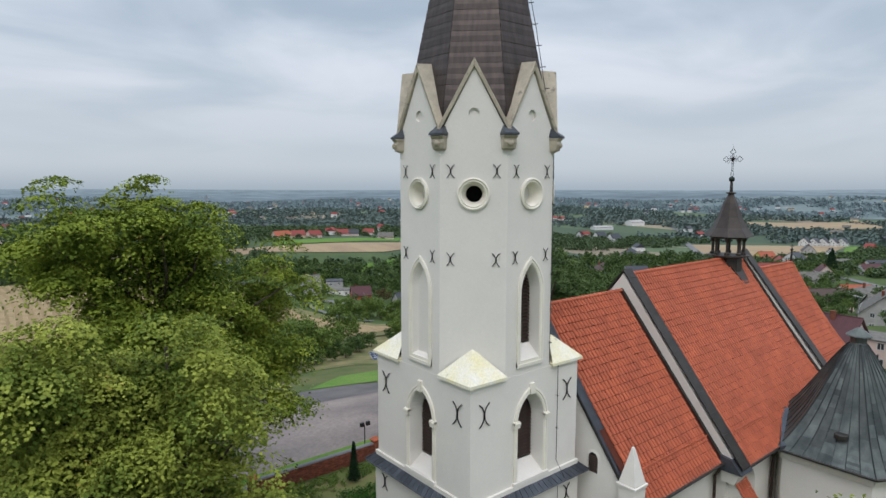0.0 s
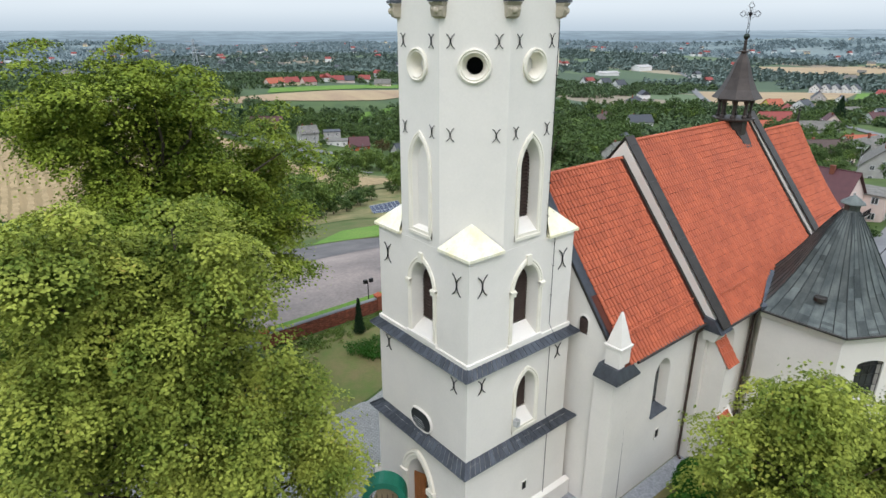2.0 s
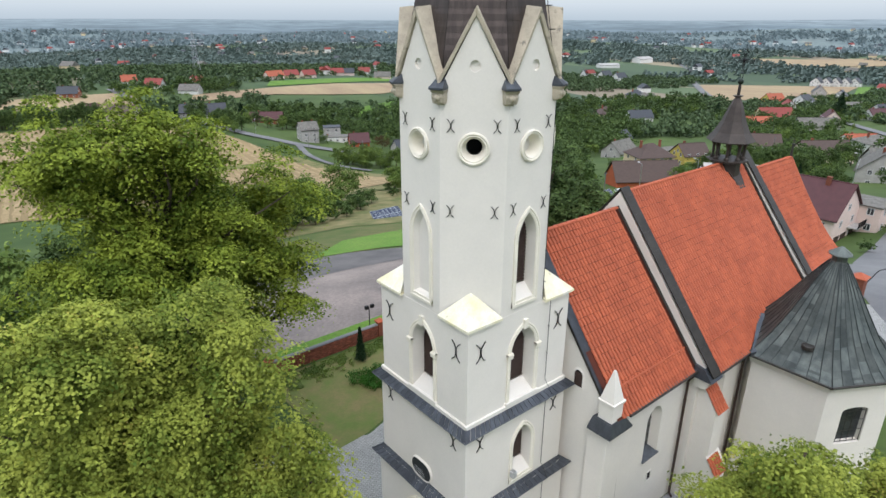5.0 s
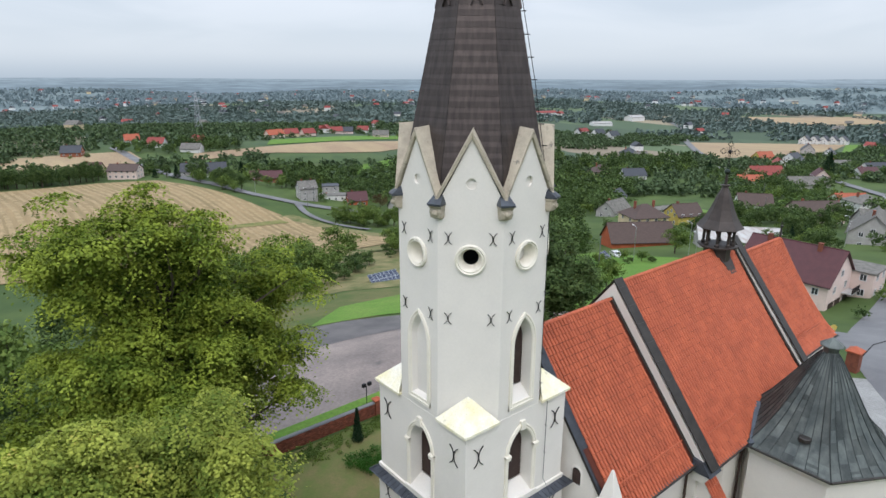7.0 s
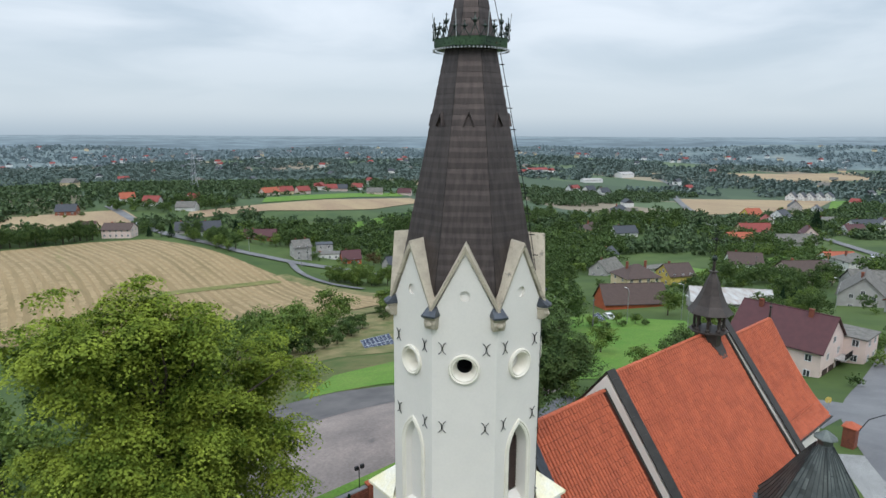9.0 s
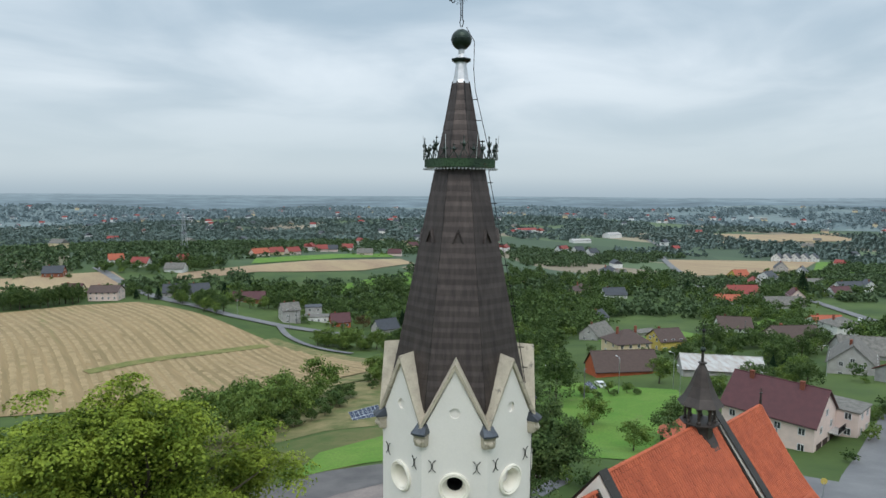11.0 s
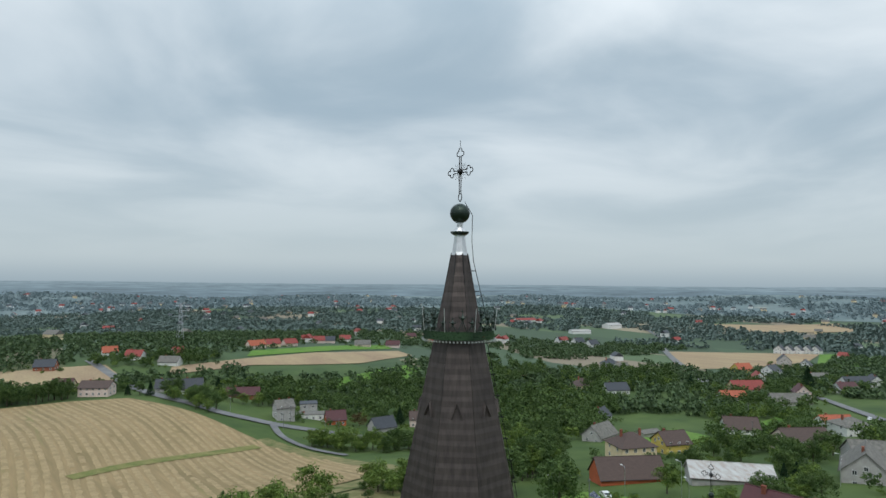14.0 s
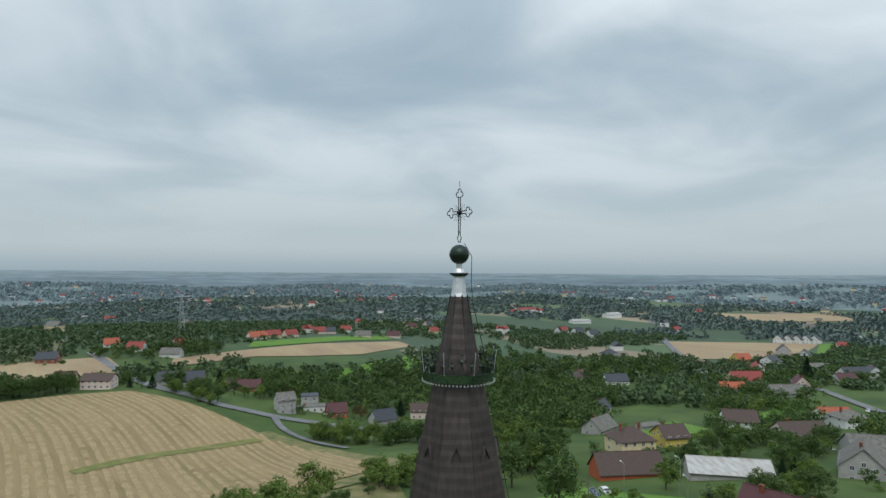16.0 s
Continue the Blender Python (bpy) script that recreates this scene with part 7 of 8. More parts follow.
# solar panels on a rack down the slope
PANEL = mat("solar_glass", (0.025, 0.03, 0.055), (0.03, 0.04, 0.075), 0.18, 2, 0, 0, 8, spec=0.6)
PFRAME = mat("alu_edge", (0.5, 0.52, 0.55), None, 0.4, 3, 0, 0.8)
for px, py, cols, turn in ((53, 86.3, 7, -2), (112, 70, 3, 10)):
    so = thing("solar_array", "tilted rack of dark blue solar panels", "solar panels", (px, py, hgt(px, py)), "solar racks")
    m = Matrix.Translation((px, py, hgt(px, py) + 0.7)) @ Matrix.Rotation(radians(turn), 4, "Z") @ Matrix.Rotation(radians(33), 4, "X")
    for r in range(2):
        for c in range(cols):
            x0, y0 = (c - cols / 2) * 1.07, (r - 1) * 1.75
            pn = part("panel", MB().box(x0, x0 + 1.04, y0, y0 + 1.72, 0, 0.04, m), PFRAME, so)
            for i in range(6):
                for j in range(10 if False else 3):
                    part("cell", MB().quad(*[m @ Vector((x0 + 0.03 + a * 0.164, y0 + 0.03 + b * 0.555, 0.044)) for a, b in ((i, j), (i + 0.94, j), (i + 0.94, j + 0.97), (i, j + 0.97))]), PANEL, pn)
    for x0 in (-cols * 0.45, 0, cols * 0.45):
        part("leg", MB().tube([m @ Vector((x0, -1.6, 0)), m @ Vector((x0, -1.6, 0)) - Vector((0, 0, 1.5))], 0.05, 5).tube([m @ Vector((x0, 1.6, 0)), m @ Vector((x0, 1.6, 0)) - Vector((0, 0, 3.0))], 0.05, 5), PFRAME, so)


def lamp_post(x, y, h, turn):
    t = thing("street_lamp", "grey street lamp with a bent arm", "street lamp", (0, 0, 0), "street lamps")
    part("pole", MB().tube([(0, 0, -1), (0, 0, h - 0.3), (0.2, 0, h), (1.2, 0, h + 0.12)], [0.09, 0.06, 0.05, 0.04], 6), PFRAME, t)
    part("lamp_head", MB().box(1.0, 1.65, -0.13, 0.13, h + 0.06, h + 0.2), FRAMES, t)
    t.matrix_basis = Matrix.Translation((x, y, hgt(x, y))) @ Matrix.Rotation(radians(turn), 4, "Z")


for x, y, h, a in ((112, 62, 9, 70), (124, 54, 9, 80), (104, 42, 9, 60), (101, 20, 9, 200), (158, 30, 8, 150), (133, 237, 7, 120), (105, 282, 7, 60), (147, 205, 6, 60), (95, 70, 8, 90)):
    lamp_post(x, y, h, a)


def utility_pole(x, y, h):
    t = thing("utility_pole", "grey concrete utility pole with cross arm", "pole", (0, 0, 0), "utility poles")
    part("pole", MB().tube([(0, 0, -1), (0, 0, h)], [0.15, 0.09], 7), ASPHALT, t)
    part("cross_arm", MB().box(-0.7, 0.7, -0.05, 0.05, h - 0.4, h - 0.3), ASPHALT, t)
    t.matrix_basis = Matrix.Translation((x, y, hgt(x, y))) @ Matrix.Rotation(radians(random.uniform(0, 90)), 4, "Z")


for x, y, h in ((64, 8.5, 8.5), (99, 63, 8), (118, 250, 8), (140, 236, 8), (160, 216, 8), (128, 262, 8), (230, 80, 8), (300, 110, 9), (420, 170, 9)):
    utility_pole(x, y, h)
CARPAINT = {c: mat(c + "_car_paint", v, v, 0.25, 2, 0, 0.2, 8, spec=0.6) for c, v in (("silver", (0.45, 0.46, 0.48)), ("blue", (0.03, 0.08, 0.25)), ("white", (0.7, 0.7, 0.7)))}
TYRE = mat("tyre", (0.02, 0.02, 0.02), None, 0.8, 4)


def car(x, y, turn, colour):
    t = thing("car", colour + " parked car on asphalt", "car", (0, 0, 0), "parked cars")
    sec = [(-2.1, 0.45), (-2.1, 0.85), (-1.95, 0.98), (-1.15, 1.02), (-0.55, 1.42), (0.9, 1.45), (1.6, 1.05), (2.05, 0.95), (2.12, 0.6), (2.1, 0.35), (-2.0, 0.35)]
    body = MB().loft([(u, -0.86, v) for u, v in sec], [(u, 0.86, v) for u, v in sec])
    part("body", body, CARPAINT[colour], t, bevel=0.08)
    for s in (-1, 1):
        part("side_window", MB().quad(*[(u, s * 0.868, v) for u, v in ((-1.0, 1.03), (-0.5, 1.36), (0.85, 1.38), (1.4, 1.05))]), GLASS, t)
        for u in (-1.3, 1.3):
            wh = part("wheel", MB().lathe([(0.2, -0.1), (0.33, -0.09), (0.33, 0.09), (0.2, 0.1)], (0, 0, 0), 14), TYRE, t)
            wh.matrix_parent_inverse = Matrix.Identity(4)
            wh.matrix_basis = Matrix.Translation((u, s * 0.8, 0.33)) @ Matrix.Rotation(math.pi / 2, 4, "X")
    part("windscreen", MB().quad(*[(u, v, z) for u, v, z in ((-1.13, -0.74, 1.05), (-1.13, 0.74, 1.05), (-0.58, 0.7, 1.42), (-0.58, -0.7, 1.42))]), GLASS, t)
    t.matrix_basis = Matrix.Translation((x, y, hgt(x, y) + 0.06)) @ Matrix.Rotation(radians(turn), 4, "Z")


for x, y, a, c in ((70.5, -5.0, 20, "silver"), (160, 224.5, -45, "blue"), (116, 70, 60, "white"), (470, 300, 20, "white"), (476, 296, 30, "white"), (330, 66, 10, "white")):
    car(x, y, a, c)
gp = thing("gate_pillar", "red brick gate pillar with tile cap", "gate pillar", (53.5, -2.6, hgt(53.5, -2.6)))
z = hgt(53.5, -2.6)
part("shaft", MB().box(52.9, 54.1, -3.2, -2.0, z - 0.3, z + 2.3), BRICK, gp, bevel=0.02)
part("cap", MB().box(52.75, 54.25, -3.35, -1.85, z + 2.3, z + 2.42).lathe([(1.05, z + 2.42), (0.05, z + 2.9)], (53.5, -2.6, 0), 4, math.pi / 4), TILE, gp)
part("gate_arc", MB().tube([(54.2, -2.9, z + 1.2), (55.4, -3.6, z + 2.9), (57.0, -4.6, z + 3.3), (58.6, -5.5, z + 2.9), (59.6, -6.2, z + 1.4)], 0.05, 6), IRON, gp)
sg = thing("road_sign", "round yellow road sign seen at the forecourt", "road sign", (62, 2.2, hgt(62, 2.2)))
z = hgt(62, 2.2)
part("post", MB().tube([(62, 2.2, z - 0.3), (62, 2.2, z + 2.6)], 0.04, 6), PFRAME, sg)
part("disc", MB().lathe([(0.4, -0.02), (0.4, 0.02)], (0, 0, 0), 20), WALLS["yellow"], sg).matrix_basis = Matrix.Translation((62, 2.2, z + 2.7)) @ look((0, 0, 0), (-0.7, -0.7, 0)).to_3x3().to_4x4()
fl = thing("floodlight_mast", "pair of dark floodlights on a short mast", "floodlight", (8.4, 23.4, G0))
part("mast", MB().tube([(8.4, 23.4, G0 - 0.2), (8.4, 23.4, G0 + 2.4)], 0.05, 6), IRON, fl)
for dx in (-0.3, 0.3):
    part("lamp_head", MB().box(8.4 + dx - 0.18, 8.4 + dx + 0.18, 23.2, 23.45, G0 + 2.35, G0 + 2.7), IRON, fl, bevel=0.03)
py = thing("pylon", "far lattice power pylon", "pylon", (170, 560, hgt(170, 560)))
z = hgt(170, 560)
mb = MB()
for a, b in ((-1, -1), (1, -1), (1, 1), (-1, 1)):
    mb.tube([(170 + a * 2.6, 560 + b * 2.6, z), (170 + a * 0.5, 560 + b * 0.5, z + 36)], 0.2, 4)
for v in (24, 29, 34):
    mb.tube([(163, 560, z + v), (177, 560, z + v)], 0.2, 4)
for i in range(8):
    r = 2.6 - 2.1 * i / 8
    mb.tube([(170 - r, 560 - r, z + i * 4.4), (170 + r * 0.8, 560 - r * 0.8, z + i * 4.4 + 4.4)], 0.12, 4)
part("lattice", mb, PFRAME, py)

# ---- village trees and woods ----
for k, x, y, s in ((0, 92, 66, 1.5), (0, 100, 74, 1.3), (4, 440, 128, 1.9), (4, 400, 190, 1.2), (3, 58, 36, 1.0), (3, 72, 44, 1.1), (1, 78, 46, 0.9), (0, 116, 84, 1.1), (2, 105, 92, 1.2), (7, 161, 250, 1.1), (4, 186, 248, 1.1), (1, 128, 60, 1.1), (0, 162, 44, 1.0), (1, 168, 48, 1.1), (4, 158, 40, 0.6), (4, 155, 42, 0.6), (1, 66, 30, 0.8), (0, 80, 31, 0.9), (4, 112, -3, 1.0), (3, 116, 9, 0.8), (2, 55, 28, 0.0)):
    if s:
        plant(k, x, y, s)
for i in range(16):
    plant(random.choice((0, 2, 1)), 86 + 9 * random.random() + i * 0.35, 334 - i * 3.4, random.uniform(0.8, 1.2))
for i in range(18):
    plant(random.choice((0, 2, 0)), -6 + i * 3.2 + random.uniform(-1, 1), 357 + random.uniform(-2, 5), random.uniform(0.7, 1.2))
for x, y, s in ((75, 352, 0.7), (80, 347, 0.8), (84, 342, 0.9), (112, 348, 1.0), (118, 332, 1.1), (116, 306, 1.0), (140, 296, 1.0), (160, 270, 0.9), (178, 252, 1.0)):
    plant(random.choice((0, 4, 2)), x, y, s)
grove(45, 104, 22, 9, 40, (5, 5, 1, 5), 0.8, 1.7, turn=0.5)
grove(22, 122, 30, 9, 34, (0, 1, 1, 5), 0.7, 1.1, turn=-0.1)
grove(86, 120, 14, 8, 26, (5, 1, 5), 0.8, 1.5, turn=0.3)
grove(20, 92, 16, 8, 22, (5, 1, 3), 0.9, 1.8)
grove(-10, 80, 22, 14, 26, (5, 1, 0), 0.7, 1.1)
grove(-16, 52, 9, 7, 14, (5, 1, 5), 0.8, 1.6)
grove(-40, 66, 25, 18, 18, (0, 1, 2), 0.7, 1.1)
grove(132, 212, 18, 6, 24, (5, 1, 3), 0.8, 1.5, turn=-0.6)
grove(150, 195, 16, 8, 18, (1, 0, 5), 0.8, 1.2, turn=-0.6)
grove(125, 112, 18, 14, 30, (0, 1, 2, 6), 0.8, 1.2)
grove(165, 155, 36, 22, 56, (0, 1, 2, 6), 0.8, 1.2, turn=0.6)
grove(135, 300, 22, 8, 16, (5, 0, 1), 0.8, 1.2, turn=0.3)
grove(170, 75, 26, 14, 20, (3, 1, 5, 0), 0.6, 1.0)
grove(200, 50, 26, 8, 14, (5, 0, 1), 0.7, 1.0)
grove(140, 34, 16, 10, 14, (1, 5, 0), 0.6, 0.9)
grove(110, 62, 10, 6, 10, (5, 3), 0.6, 1.0)
grove(118, 36, 12, 6, 10, (1, 5, 3), 0.6, 1.0)
F_ = True
grove(205, 160, 30, 26, 70, (2, 1, 0), 0.9, 1.2, F_, 0.5)
grove(270, 215, 62, 42, 150, (2, 1, 0), 0.9, 1.3, F_, 0.6)
grove(225, 320, 95, 36, 190, (2, 0, 0), 0.8, 1.2, F_, -0.1)
grove(195, 268, 40, 16, 50, (2, 0, 1), 0.8, 1.1, F_, -0.3)
grove(160, 345, 34, 22, 50, (0, 2, 1), 0.8, 1.1, F_)
grove(110, 325, 14, 14, 20, (0, 1), 0.7, 1.0, F_)
grove(70, 374, 28, 8, 26, (0, 1), 0.6, 0.9, F_)
grove(15, 374, 34, 10, 34, (0, 2), 0.8, 1.1, F_)
grove(120, 452, 44, 24, 54, (0, 2, 1), 0.7, 1.0, F_)
grove(215, 78, 30, 14, 34, (1, 0), 0.5, 0.9, F_)
grove(265, 88, 40, 18, 44, (1, 0), 0.5, 1.0, F_)
grove(330, 115, 44, 28, 64, (1, 0), 0.7, 1.1, F_)
grove(400, 150, 55, 30, 76, (0, 1), 0.7, 1.1, F_)
grove(275, 36, 60, 14, 44, (0, 1, 2), 0.8, 1.2, F_)
grove(410, 255, 70, 46, 130, (0, 2, 1), 0.8, 1.2, F_, 0.4)
grove(350, 330, 70, 40, 110, (0, 2, 1), 0.8, 1.2, F_, 0.3)
grove(470, 120, 70, 26, 50, (0, 1), 0.7, 1.0, F_)
grove(560, 170, 60, 24, 40, (0, 1), 0.7, 1.0, F_)
gt = np.random.default_rng(90)
for hx, hy, hr in HOUSES_AT:
    if math.hypot(hx, hy) < 700:
        for _ in range(8):
            a, r = gt.uniform(0, 6.28), hr + gt.uniform(2, 7)
            x, y = hx + r * math.cos(a), hy + r * math.sin(a)
            if not near_road(x, y) and all(math.hypot(x - px, y - py) > pr + 1 for px, py, pr in HOUSES_AT):
                FAR_TREES.setdefault(int(gt.integers(0, 2)), []).append((x, y, gt.uniform(0.2, 0.62)))
for k, (h, w, ma) in enumerate(((9, 8, LEAF_MIX), (7, 6.5, LEAF_LIGHT), (11, 8, LEAF_MIX))):
    shapes = []
    for i in range(4):
        lobes = [(0, 0, h * 0.56, w * 0.38, w * 0.38, h * 0.42)] + [(gt.normal(0, w * 0.18), gt.normal(0, w * 0.18), h * gt.uniform(0.4, 0.72), w * 0.28, w * 0.28, h * 0.25) for _ in range(3)]
        cs = clumps(lobes, 26, 60 + 7 * k + i)
        shapes.append(leaf_points(cs, gt.uniform(0.12, 0.2, 26) * w, 10, h * 0.088))
    vs = []
    for i, (x, y, s) in enumerate(FAR_TREES.get(k, ())):
        a = gt.uniform(0, 6.28)
        rot = np.array([[math.cos(a), math.sin(a), 0], [-math.sin(a), math.cos(a), 0], [0, 0, 1]])
        vs.append(shapes[i % 4] @ rot * s + np.array([x, y, hgt(x, y) - 0.6]))
    v = np.concatenate(vs)
    me = bpy.data.meshes.new("village_woods")
    me.vertices.add(len(v))
    me.vertices.foreach_set("co", v.ravel())
    faces(me, np.arange(len(v)).reshape(-1, 4))
    me.materials.append(ma)
    tagged(new("village_woods", me), "green woods and garden trees between the houses", "woods", kind="stuff")

# far woods: loose crowns of leaf clusters, too many to count


def woods(name, r0, r1, n, material, seed, size, dens, quads, cover):
    g = np.random.default_rng(seed)
    a = g.uniform(radians(-12), radians(112), n * 3)
    r = np.sqrt(g.uniform(r0 * r0, r1 * r1, n * 3))
    x, y = r * np.cos(a), r * np.sin(a)
    clump = np.array([noise.noise((px * dens, py * dens * 1.4, 3.3)) + 0.35 * noise.noise((px * dens * 4, py * dens * 4, 8.1)) for px, py in zip(x, y)])
    keep = clump > cover
    for fx, fy, fr in ((240, 430, 85), (320, 490, 75), (650, 265, 125), (60, 425, 50), (40, 300, 130), (330, 450, 60), (760, 240, 60), (1180, 400, 150)):
        keep &= np.hypot(x - fx, (y - fy) * 1.5) > fr
    for hx, hy, hr in HOUSES_AT:
        keep &= np.hypot(x - hx, y - hy) > hr + 3
    x, y = x[keep][:n], y[keep][:n]
    k = len(x)
    s = size * g.uniform(0.55, 1.25, k)
    shapes = []
    for i in range(6):
        d = g.normal(size=(quads, 3))
        d /= np.linalg.norm(d, axis=1)[:, None]
        d[:, 2] = np.abs(d[:, 2]) * 1.2 - 0.1
        c = d * g.uniform(0.55, 1.0, (quads, 1))
        shapes.append(leaf_points(c, np.full(quads, 0.12), 1, 1.9 / math.sqrt(quads) + 0.12))
    v = np.stack([shapes[i % 6] for i in range(k)]) * s[:, None, None]
    v += np.stack([x, y, height(x, y) + 0.2 * s], -1)[:, None]
    me = bpy.data.meshes.new(name)
    me.vertices.add(v.shape[0] * v.shape[1])
    me.vertices.foreach_set("co", v.ravel())
    faces(me, np.arange(v.shape[0] * v.shape[1]).reshape(-1, 4))
    me.materials.append(material)
    return tagged(new(name, me), "far woods and hedges, painted bluer for haze farther out", "woods", kind="stuff")


# the outer two rings carry the haze in their leaf colour
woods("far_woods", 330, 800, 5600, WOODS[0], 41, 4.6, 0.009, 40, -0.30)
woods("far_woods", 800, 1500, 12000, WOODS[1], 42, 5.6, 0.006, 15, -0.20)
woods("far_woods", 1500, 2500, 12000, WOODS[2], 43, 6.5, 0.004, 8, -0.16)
# specks of far settlements
g = np.random.default_rng(77)
for tone, wallc, count in (("red", "white", 55), ("dark", "white", 75), ("grey", "cream", 45)):
    mbw, mbr = MB(), MB()
    for _ in range(count):
        a, r = g.uniform(radians(5), radians(88)), g.uniform(620, 1900)
        r = r if g.random() < 0.6 else g.uniform(1500, 2450)
        x, y = r * math.cos(a), r * math.sin(a)
        z = hgt(x, y)
        w, d, h = g.uniform(8, 15), g.uniform(7, 11), g.uniform(4, 6.5)
        mm = Matrix.Translation((x, y, z)) @ Matrix.Rotation(g.uniform(0, 3), 4, "Z")
        mbw.box(-w / 2, w / 2, -d / 2, d / 2, -2, h, mm)
        q = [mm @ Vector(p) for p in ((-w / 2 - 0.4, -d / 2 - 0.4, h), (w / 2 + 0.4, -d / 2 - 0.4, h), (w / 2 + 0.4, d / 2 + 0.4, h), (-w / 2 - 0.4, d / 2 + 0.4, h), (-w / 2 - 0.4, 0, h + 4), (w / 2 + 0.4, 0, h + 4))]
        mbr.add(q, [[0, 1, 5, 4], [2, 3, 4, 5], [0, 4, 3], [1, 2, 5], [3, 2, 1, 0]])
    v = thing("far_village", "scattered far houses with %s roofs" % tone, "village", kind="stuff")
    part("walls", mbw, WALLS[wallc], v, kind="stuff")
    part("roofs", mbr, ROOFS[tone], v, kind="stuff")

# ---- roof tiles, piece by piece ----
TW, TG = 0.26, 0.40


def tile_points():
    """One curved clay tile: (along, up the slope, off the slope)."""
    sec = [(0.0, -0.01), (0.018, 0.045), (0.065, 0.085), (0.135, 0.085), (0.182, 0.045), (0.2, -0.01)]
    n = len(sec)
    v = [(u, -0.02, h + 0.06) for u, h in sec] + [(u, TG - 0.03, h + 0.02) for u, h in sec]
    v += [(u, -0.02, h + 0.06) for u, h in sec] + [(u, -0.01, h - 0.02) for u, h in sec]
    f = [[i, i + 1, i + n + 1, i + n] for i in range(n - 1)] + [[i + 3 * n, i + 3 * n + 1, i + 2 * n + 1, i + 2 * n] for i in range(n - 1)]
    return np.array(v), f


TV, TF = tile_points()
tile_me = bpy.data.meshes.new("roof_tile")
tile_me.from_pydata(TV.tolist(), [], TF)
tile_me.materials.append(TILE)
tile_me.polygons.foreach_set("use_smooth", [True] * len(tile_me.polygons))


def lay_tiles(R, x0, x1, side, roof_part, singles=0, hip=None):
    """Courses of tiles over one slope; the first singles are pieces of their own."""
    n = 60
    ys, zs = np.array([R(i / n, side) for i in range(n + 1)]).T
    ln = np.concatenate([[0], np.cumsum(np.hypot(np.diff(ys), np.diff(zs)))])
    total = ln[-1]
    courses = int(total / TG)
    gauge = total / courses
    verts, count, rest = [], 0, 0
    for c in range(courses):
        y0, z0 = np.interp(c * gauge, ln, ys), np.interp(c * gauge, ln, zs)
        y1, z1 = np.interp((c + 1) * gauge, ln, ys), np.interp((c + 1) * gauge, ln, zs)
        up = Vector((0, y1 - y0, z1 - z0)).normalized()
        al = Vector((1, 0, 0))
        nr = al.cross(up) * (1 if side < 0 else -1)
        end = x1 if hip is None else hip(c / courses)
        cols = int((end - x0) / TW)
        for k in range(cols):
            jit = Vector((random.uniform(-0.008, 0.008), 0, random.uniform(-0.012, 0.012)))
            o = Vector((x0 + k * TW, y0, z0)) + jit
            m = Matrix((( al.x, up.x, nr.x, o.x), (al.y, up.y, nr.y, o.y), (al.z, up.z, nr.z, o.z), (0, 0, 0, 1)))
            if count < singles:
                ob = new("roof_tile", tile_me)
                ob.parent = roof_part
                ob.matrix_basis = m
                count += 1
            else:
                a = np.array(m)
                verts.append(TV @ a[:3, :3].T + a[:3, 3])
                rest += 1
    if verts:
        me = bpy.data.meshes.new("roof_tiles")
        v = np.concatenate(verts)
        me.vertices.add(len(v))
        me.vertices.foreach_set("co", v.ravel())
        q = (np.array(TF)[None] + (np.arange(rest) * len(TV))[:, None, None]).reshape(-1, 4)
        faces(me, q)
        me.materials.append(TILE)
        part("roof_tiles", me, TILE, roof_part, kind="stuff")


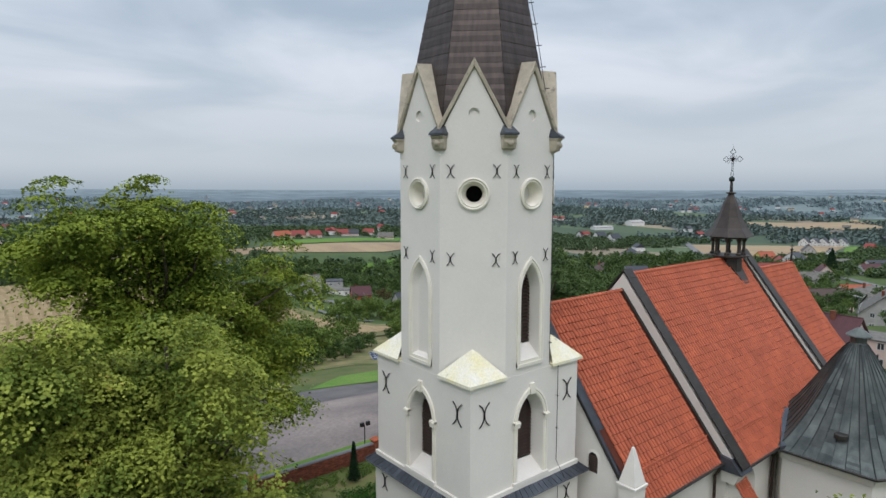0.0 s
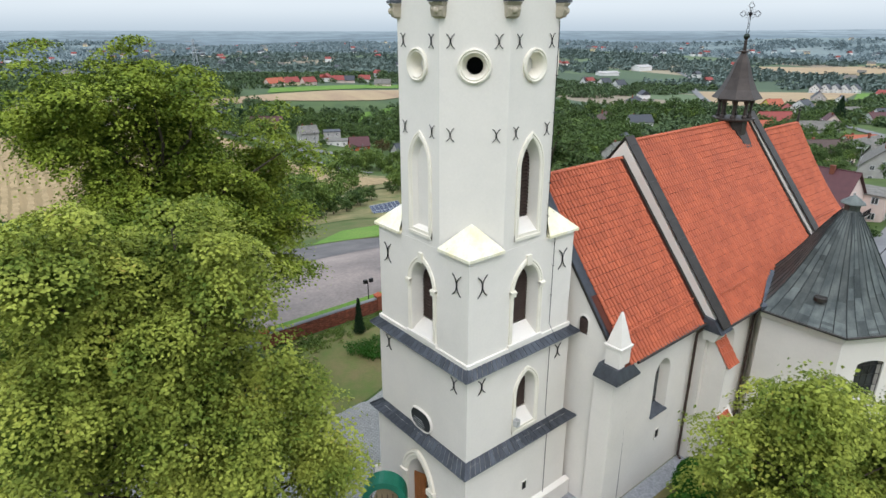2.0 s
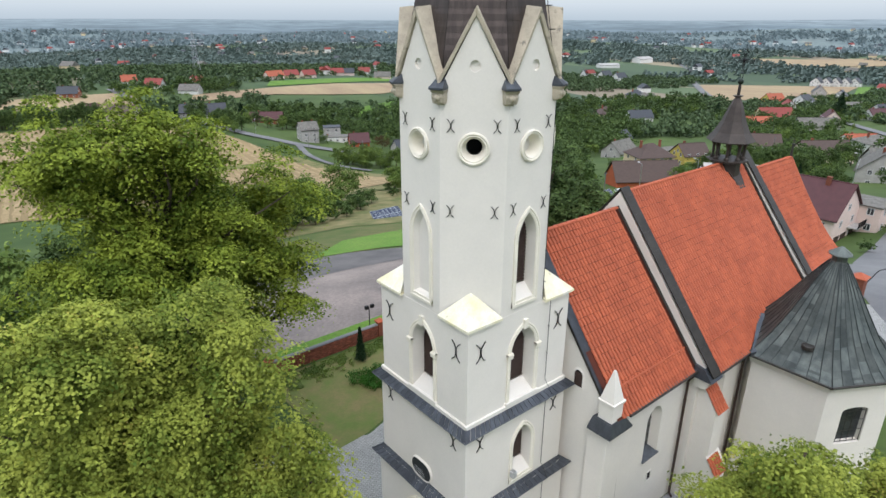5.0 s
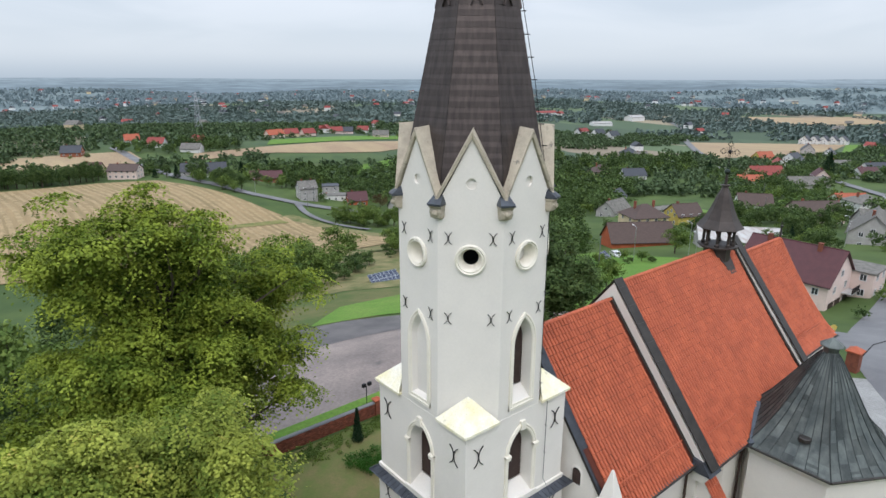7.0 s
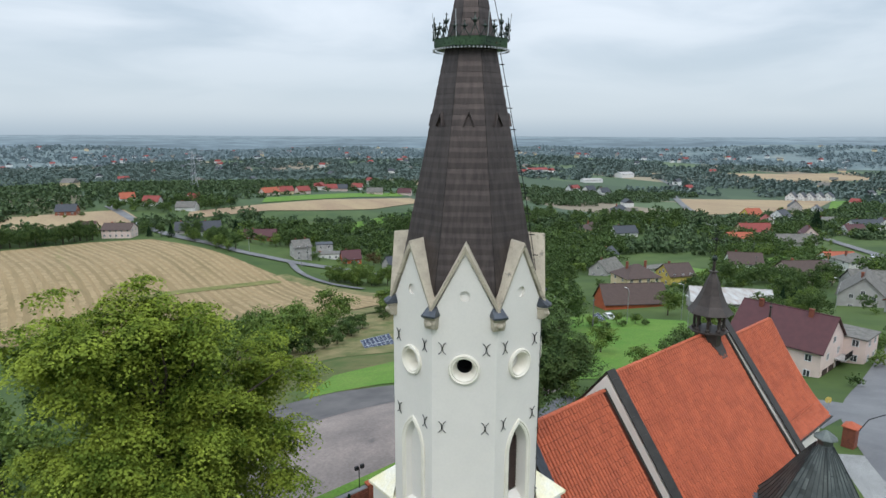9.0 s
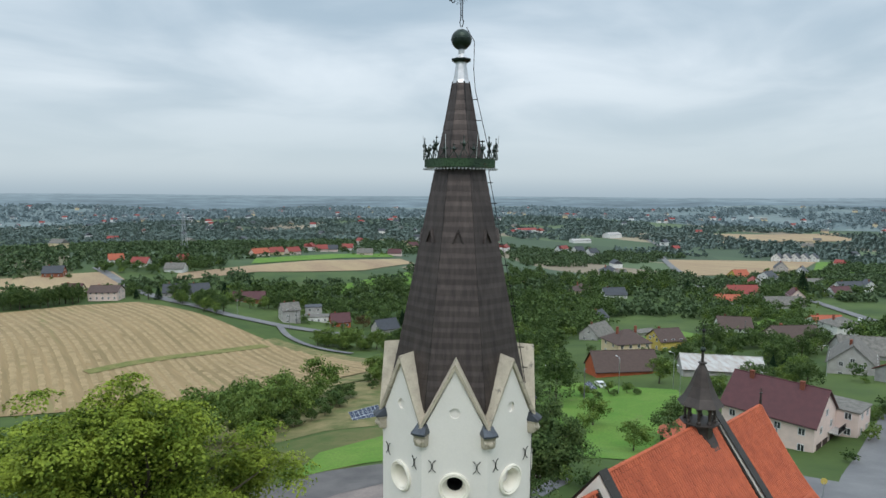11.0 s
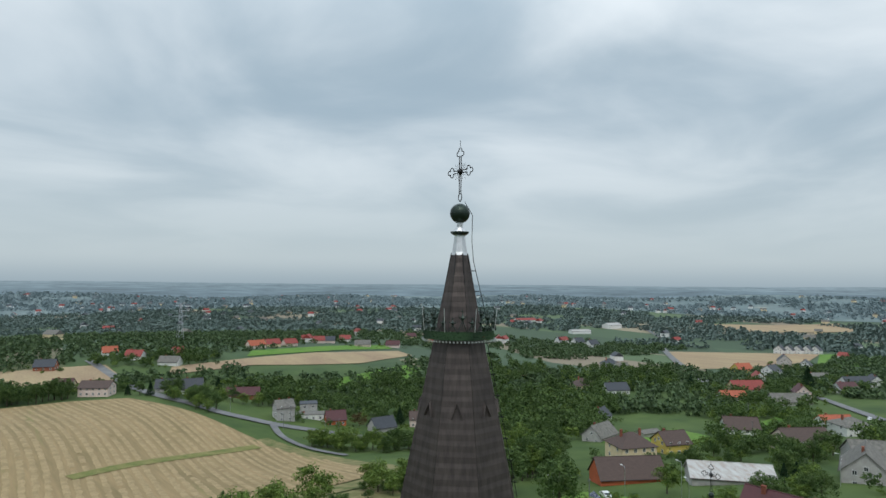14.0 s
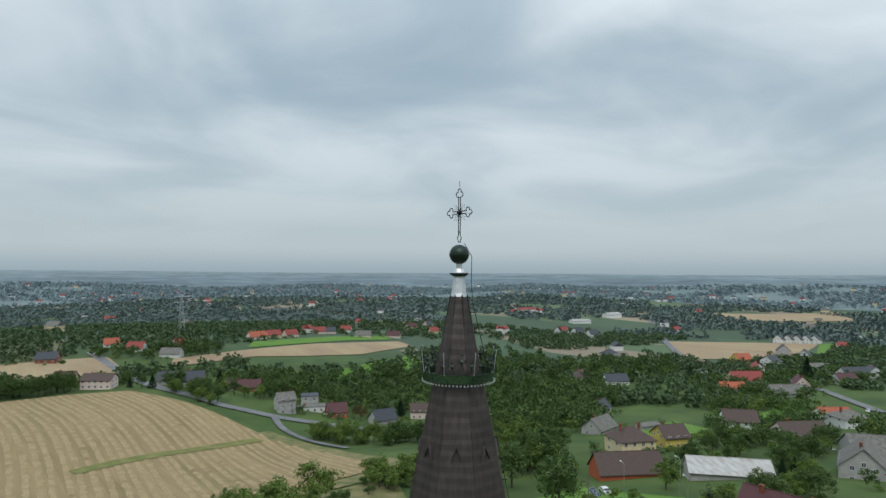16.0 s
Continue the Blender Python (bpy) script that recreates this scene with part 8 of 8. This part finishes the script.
roofs = [o for o in nave.children if o.name.split(".")[0] == "roof"]
for side in (-1, 1):
    lay_tiles(R1, X_W + 0.5, X_G1 - 0.28, side, roofs[0], 300 if side < 0 else 0)
    lay_tiles(R2, X_G1 + 0.72, X_G2 - 0.3, side, roofs[1], 300 if side < 0 else 0)
    lay_tiles(R3, X_G2 + 0.7, RIDGE_END, side, roofs[2], 300 if side < 0 else 0, lambda s: RIDGE_END + HIP * (1 - s))
rt = MB()
for i in range(9):
    a = math.pi * i / 8
    rt.v.append((0.0, 0.16 * math.cos(a), 0.13 * math.sin(a)))
for i in range(9):
    a = math.pi * i / 8
    rt.v.append((0.42, 0.135 * math.cos(a), 0.105 * math.sin(a)))
rt.f = [[i, i + 1, i + 10, i + 9] for i in range(8)] + [list(range(9))]
ridge_me = bpy.data.meshes.new("ridge_tile")
ridge_me.from_pydata(rt.v, [], rt.f)
ridge_me.materials.append(TILE)
for x0, x1, z, rp in ((X_W + 0.6, X_G1 - 0.1, 15.17, roofs[0]), (X_G1 + 0.8, X_G2 - 0.1, 16.07, roofs[1]), (X_G2 + 0.8, RIDGE_END, 14.87, roofs[2])):
    for i in range(int((x1 - x0) / 0.38)):
        ob = new("ridge_tile", ridge_me)
        ob.parent = rp
        ob.matrix_basis = Matrix.Translation((x0 + i * 0.38, 0, z))
for side in (-1, 1):
    for i in range(26):
        s = 1 - (i + 1) / 27
        y, z = R3(s, side)
        x = RIDGE_END + HIP * (1 - s)
        y2, z2 = R3(min(s + 1 / 27, 1), side)
        d = Vector((-HIP / 27, y2 - y, z2 - z))
        ob = new("hip_tile", ridge_me)
        ob.parent = roofs[2]
        ob.matrix_basis = Matrix.Translation((x, y, z + 0.05)) @ d.to_track_quat("X", "Z").to_matrix().to_4x4()
# clay tiles on the buttress steps
butt = [o for o in nave.children if o.name.split(".")[0] == "buttress"][0]
for x0, x1, y0, y1, z0, z1 in ((11.9, 13.15, -7.85, -6.5, 4.65, 6.5), (11.75, 13.3, -8.45, -7.7, 0.65, 1.75)):
    up = Vector((0, y1 - y0, z1 - z0))
    rows = max(2, round(up.length / TG))
    up.normalize()
    nr = Vector((1, 0, 0)).cross(up)
    for c in range(rows):
        for k in range(5):
            o = Vector((x0 + k * TW * 0.93, y0, z0)) + up * (c * TG) + nr * 0.02
            ob = new("roof_tile", tile_me)
            ob.parent = butt
            ob.matrix_basis = Matrix(((0.93, up.x, nr.x, o.x), (0, up.y, nr.y, o.y), (0, up.z, nr.z, o.z), (0, 0, 0, 1)))
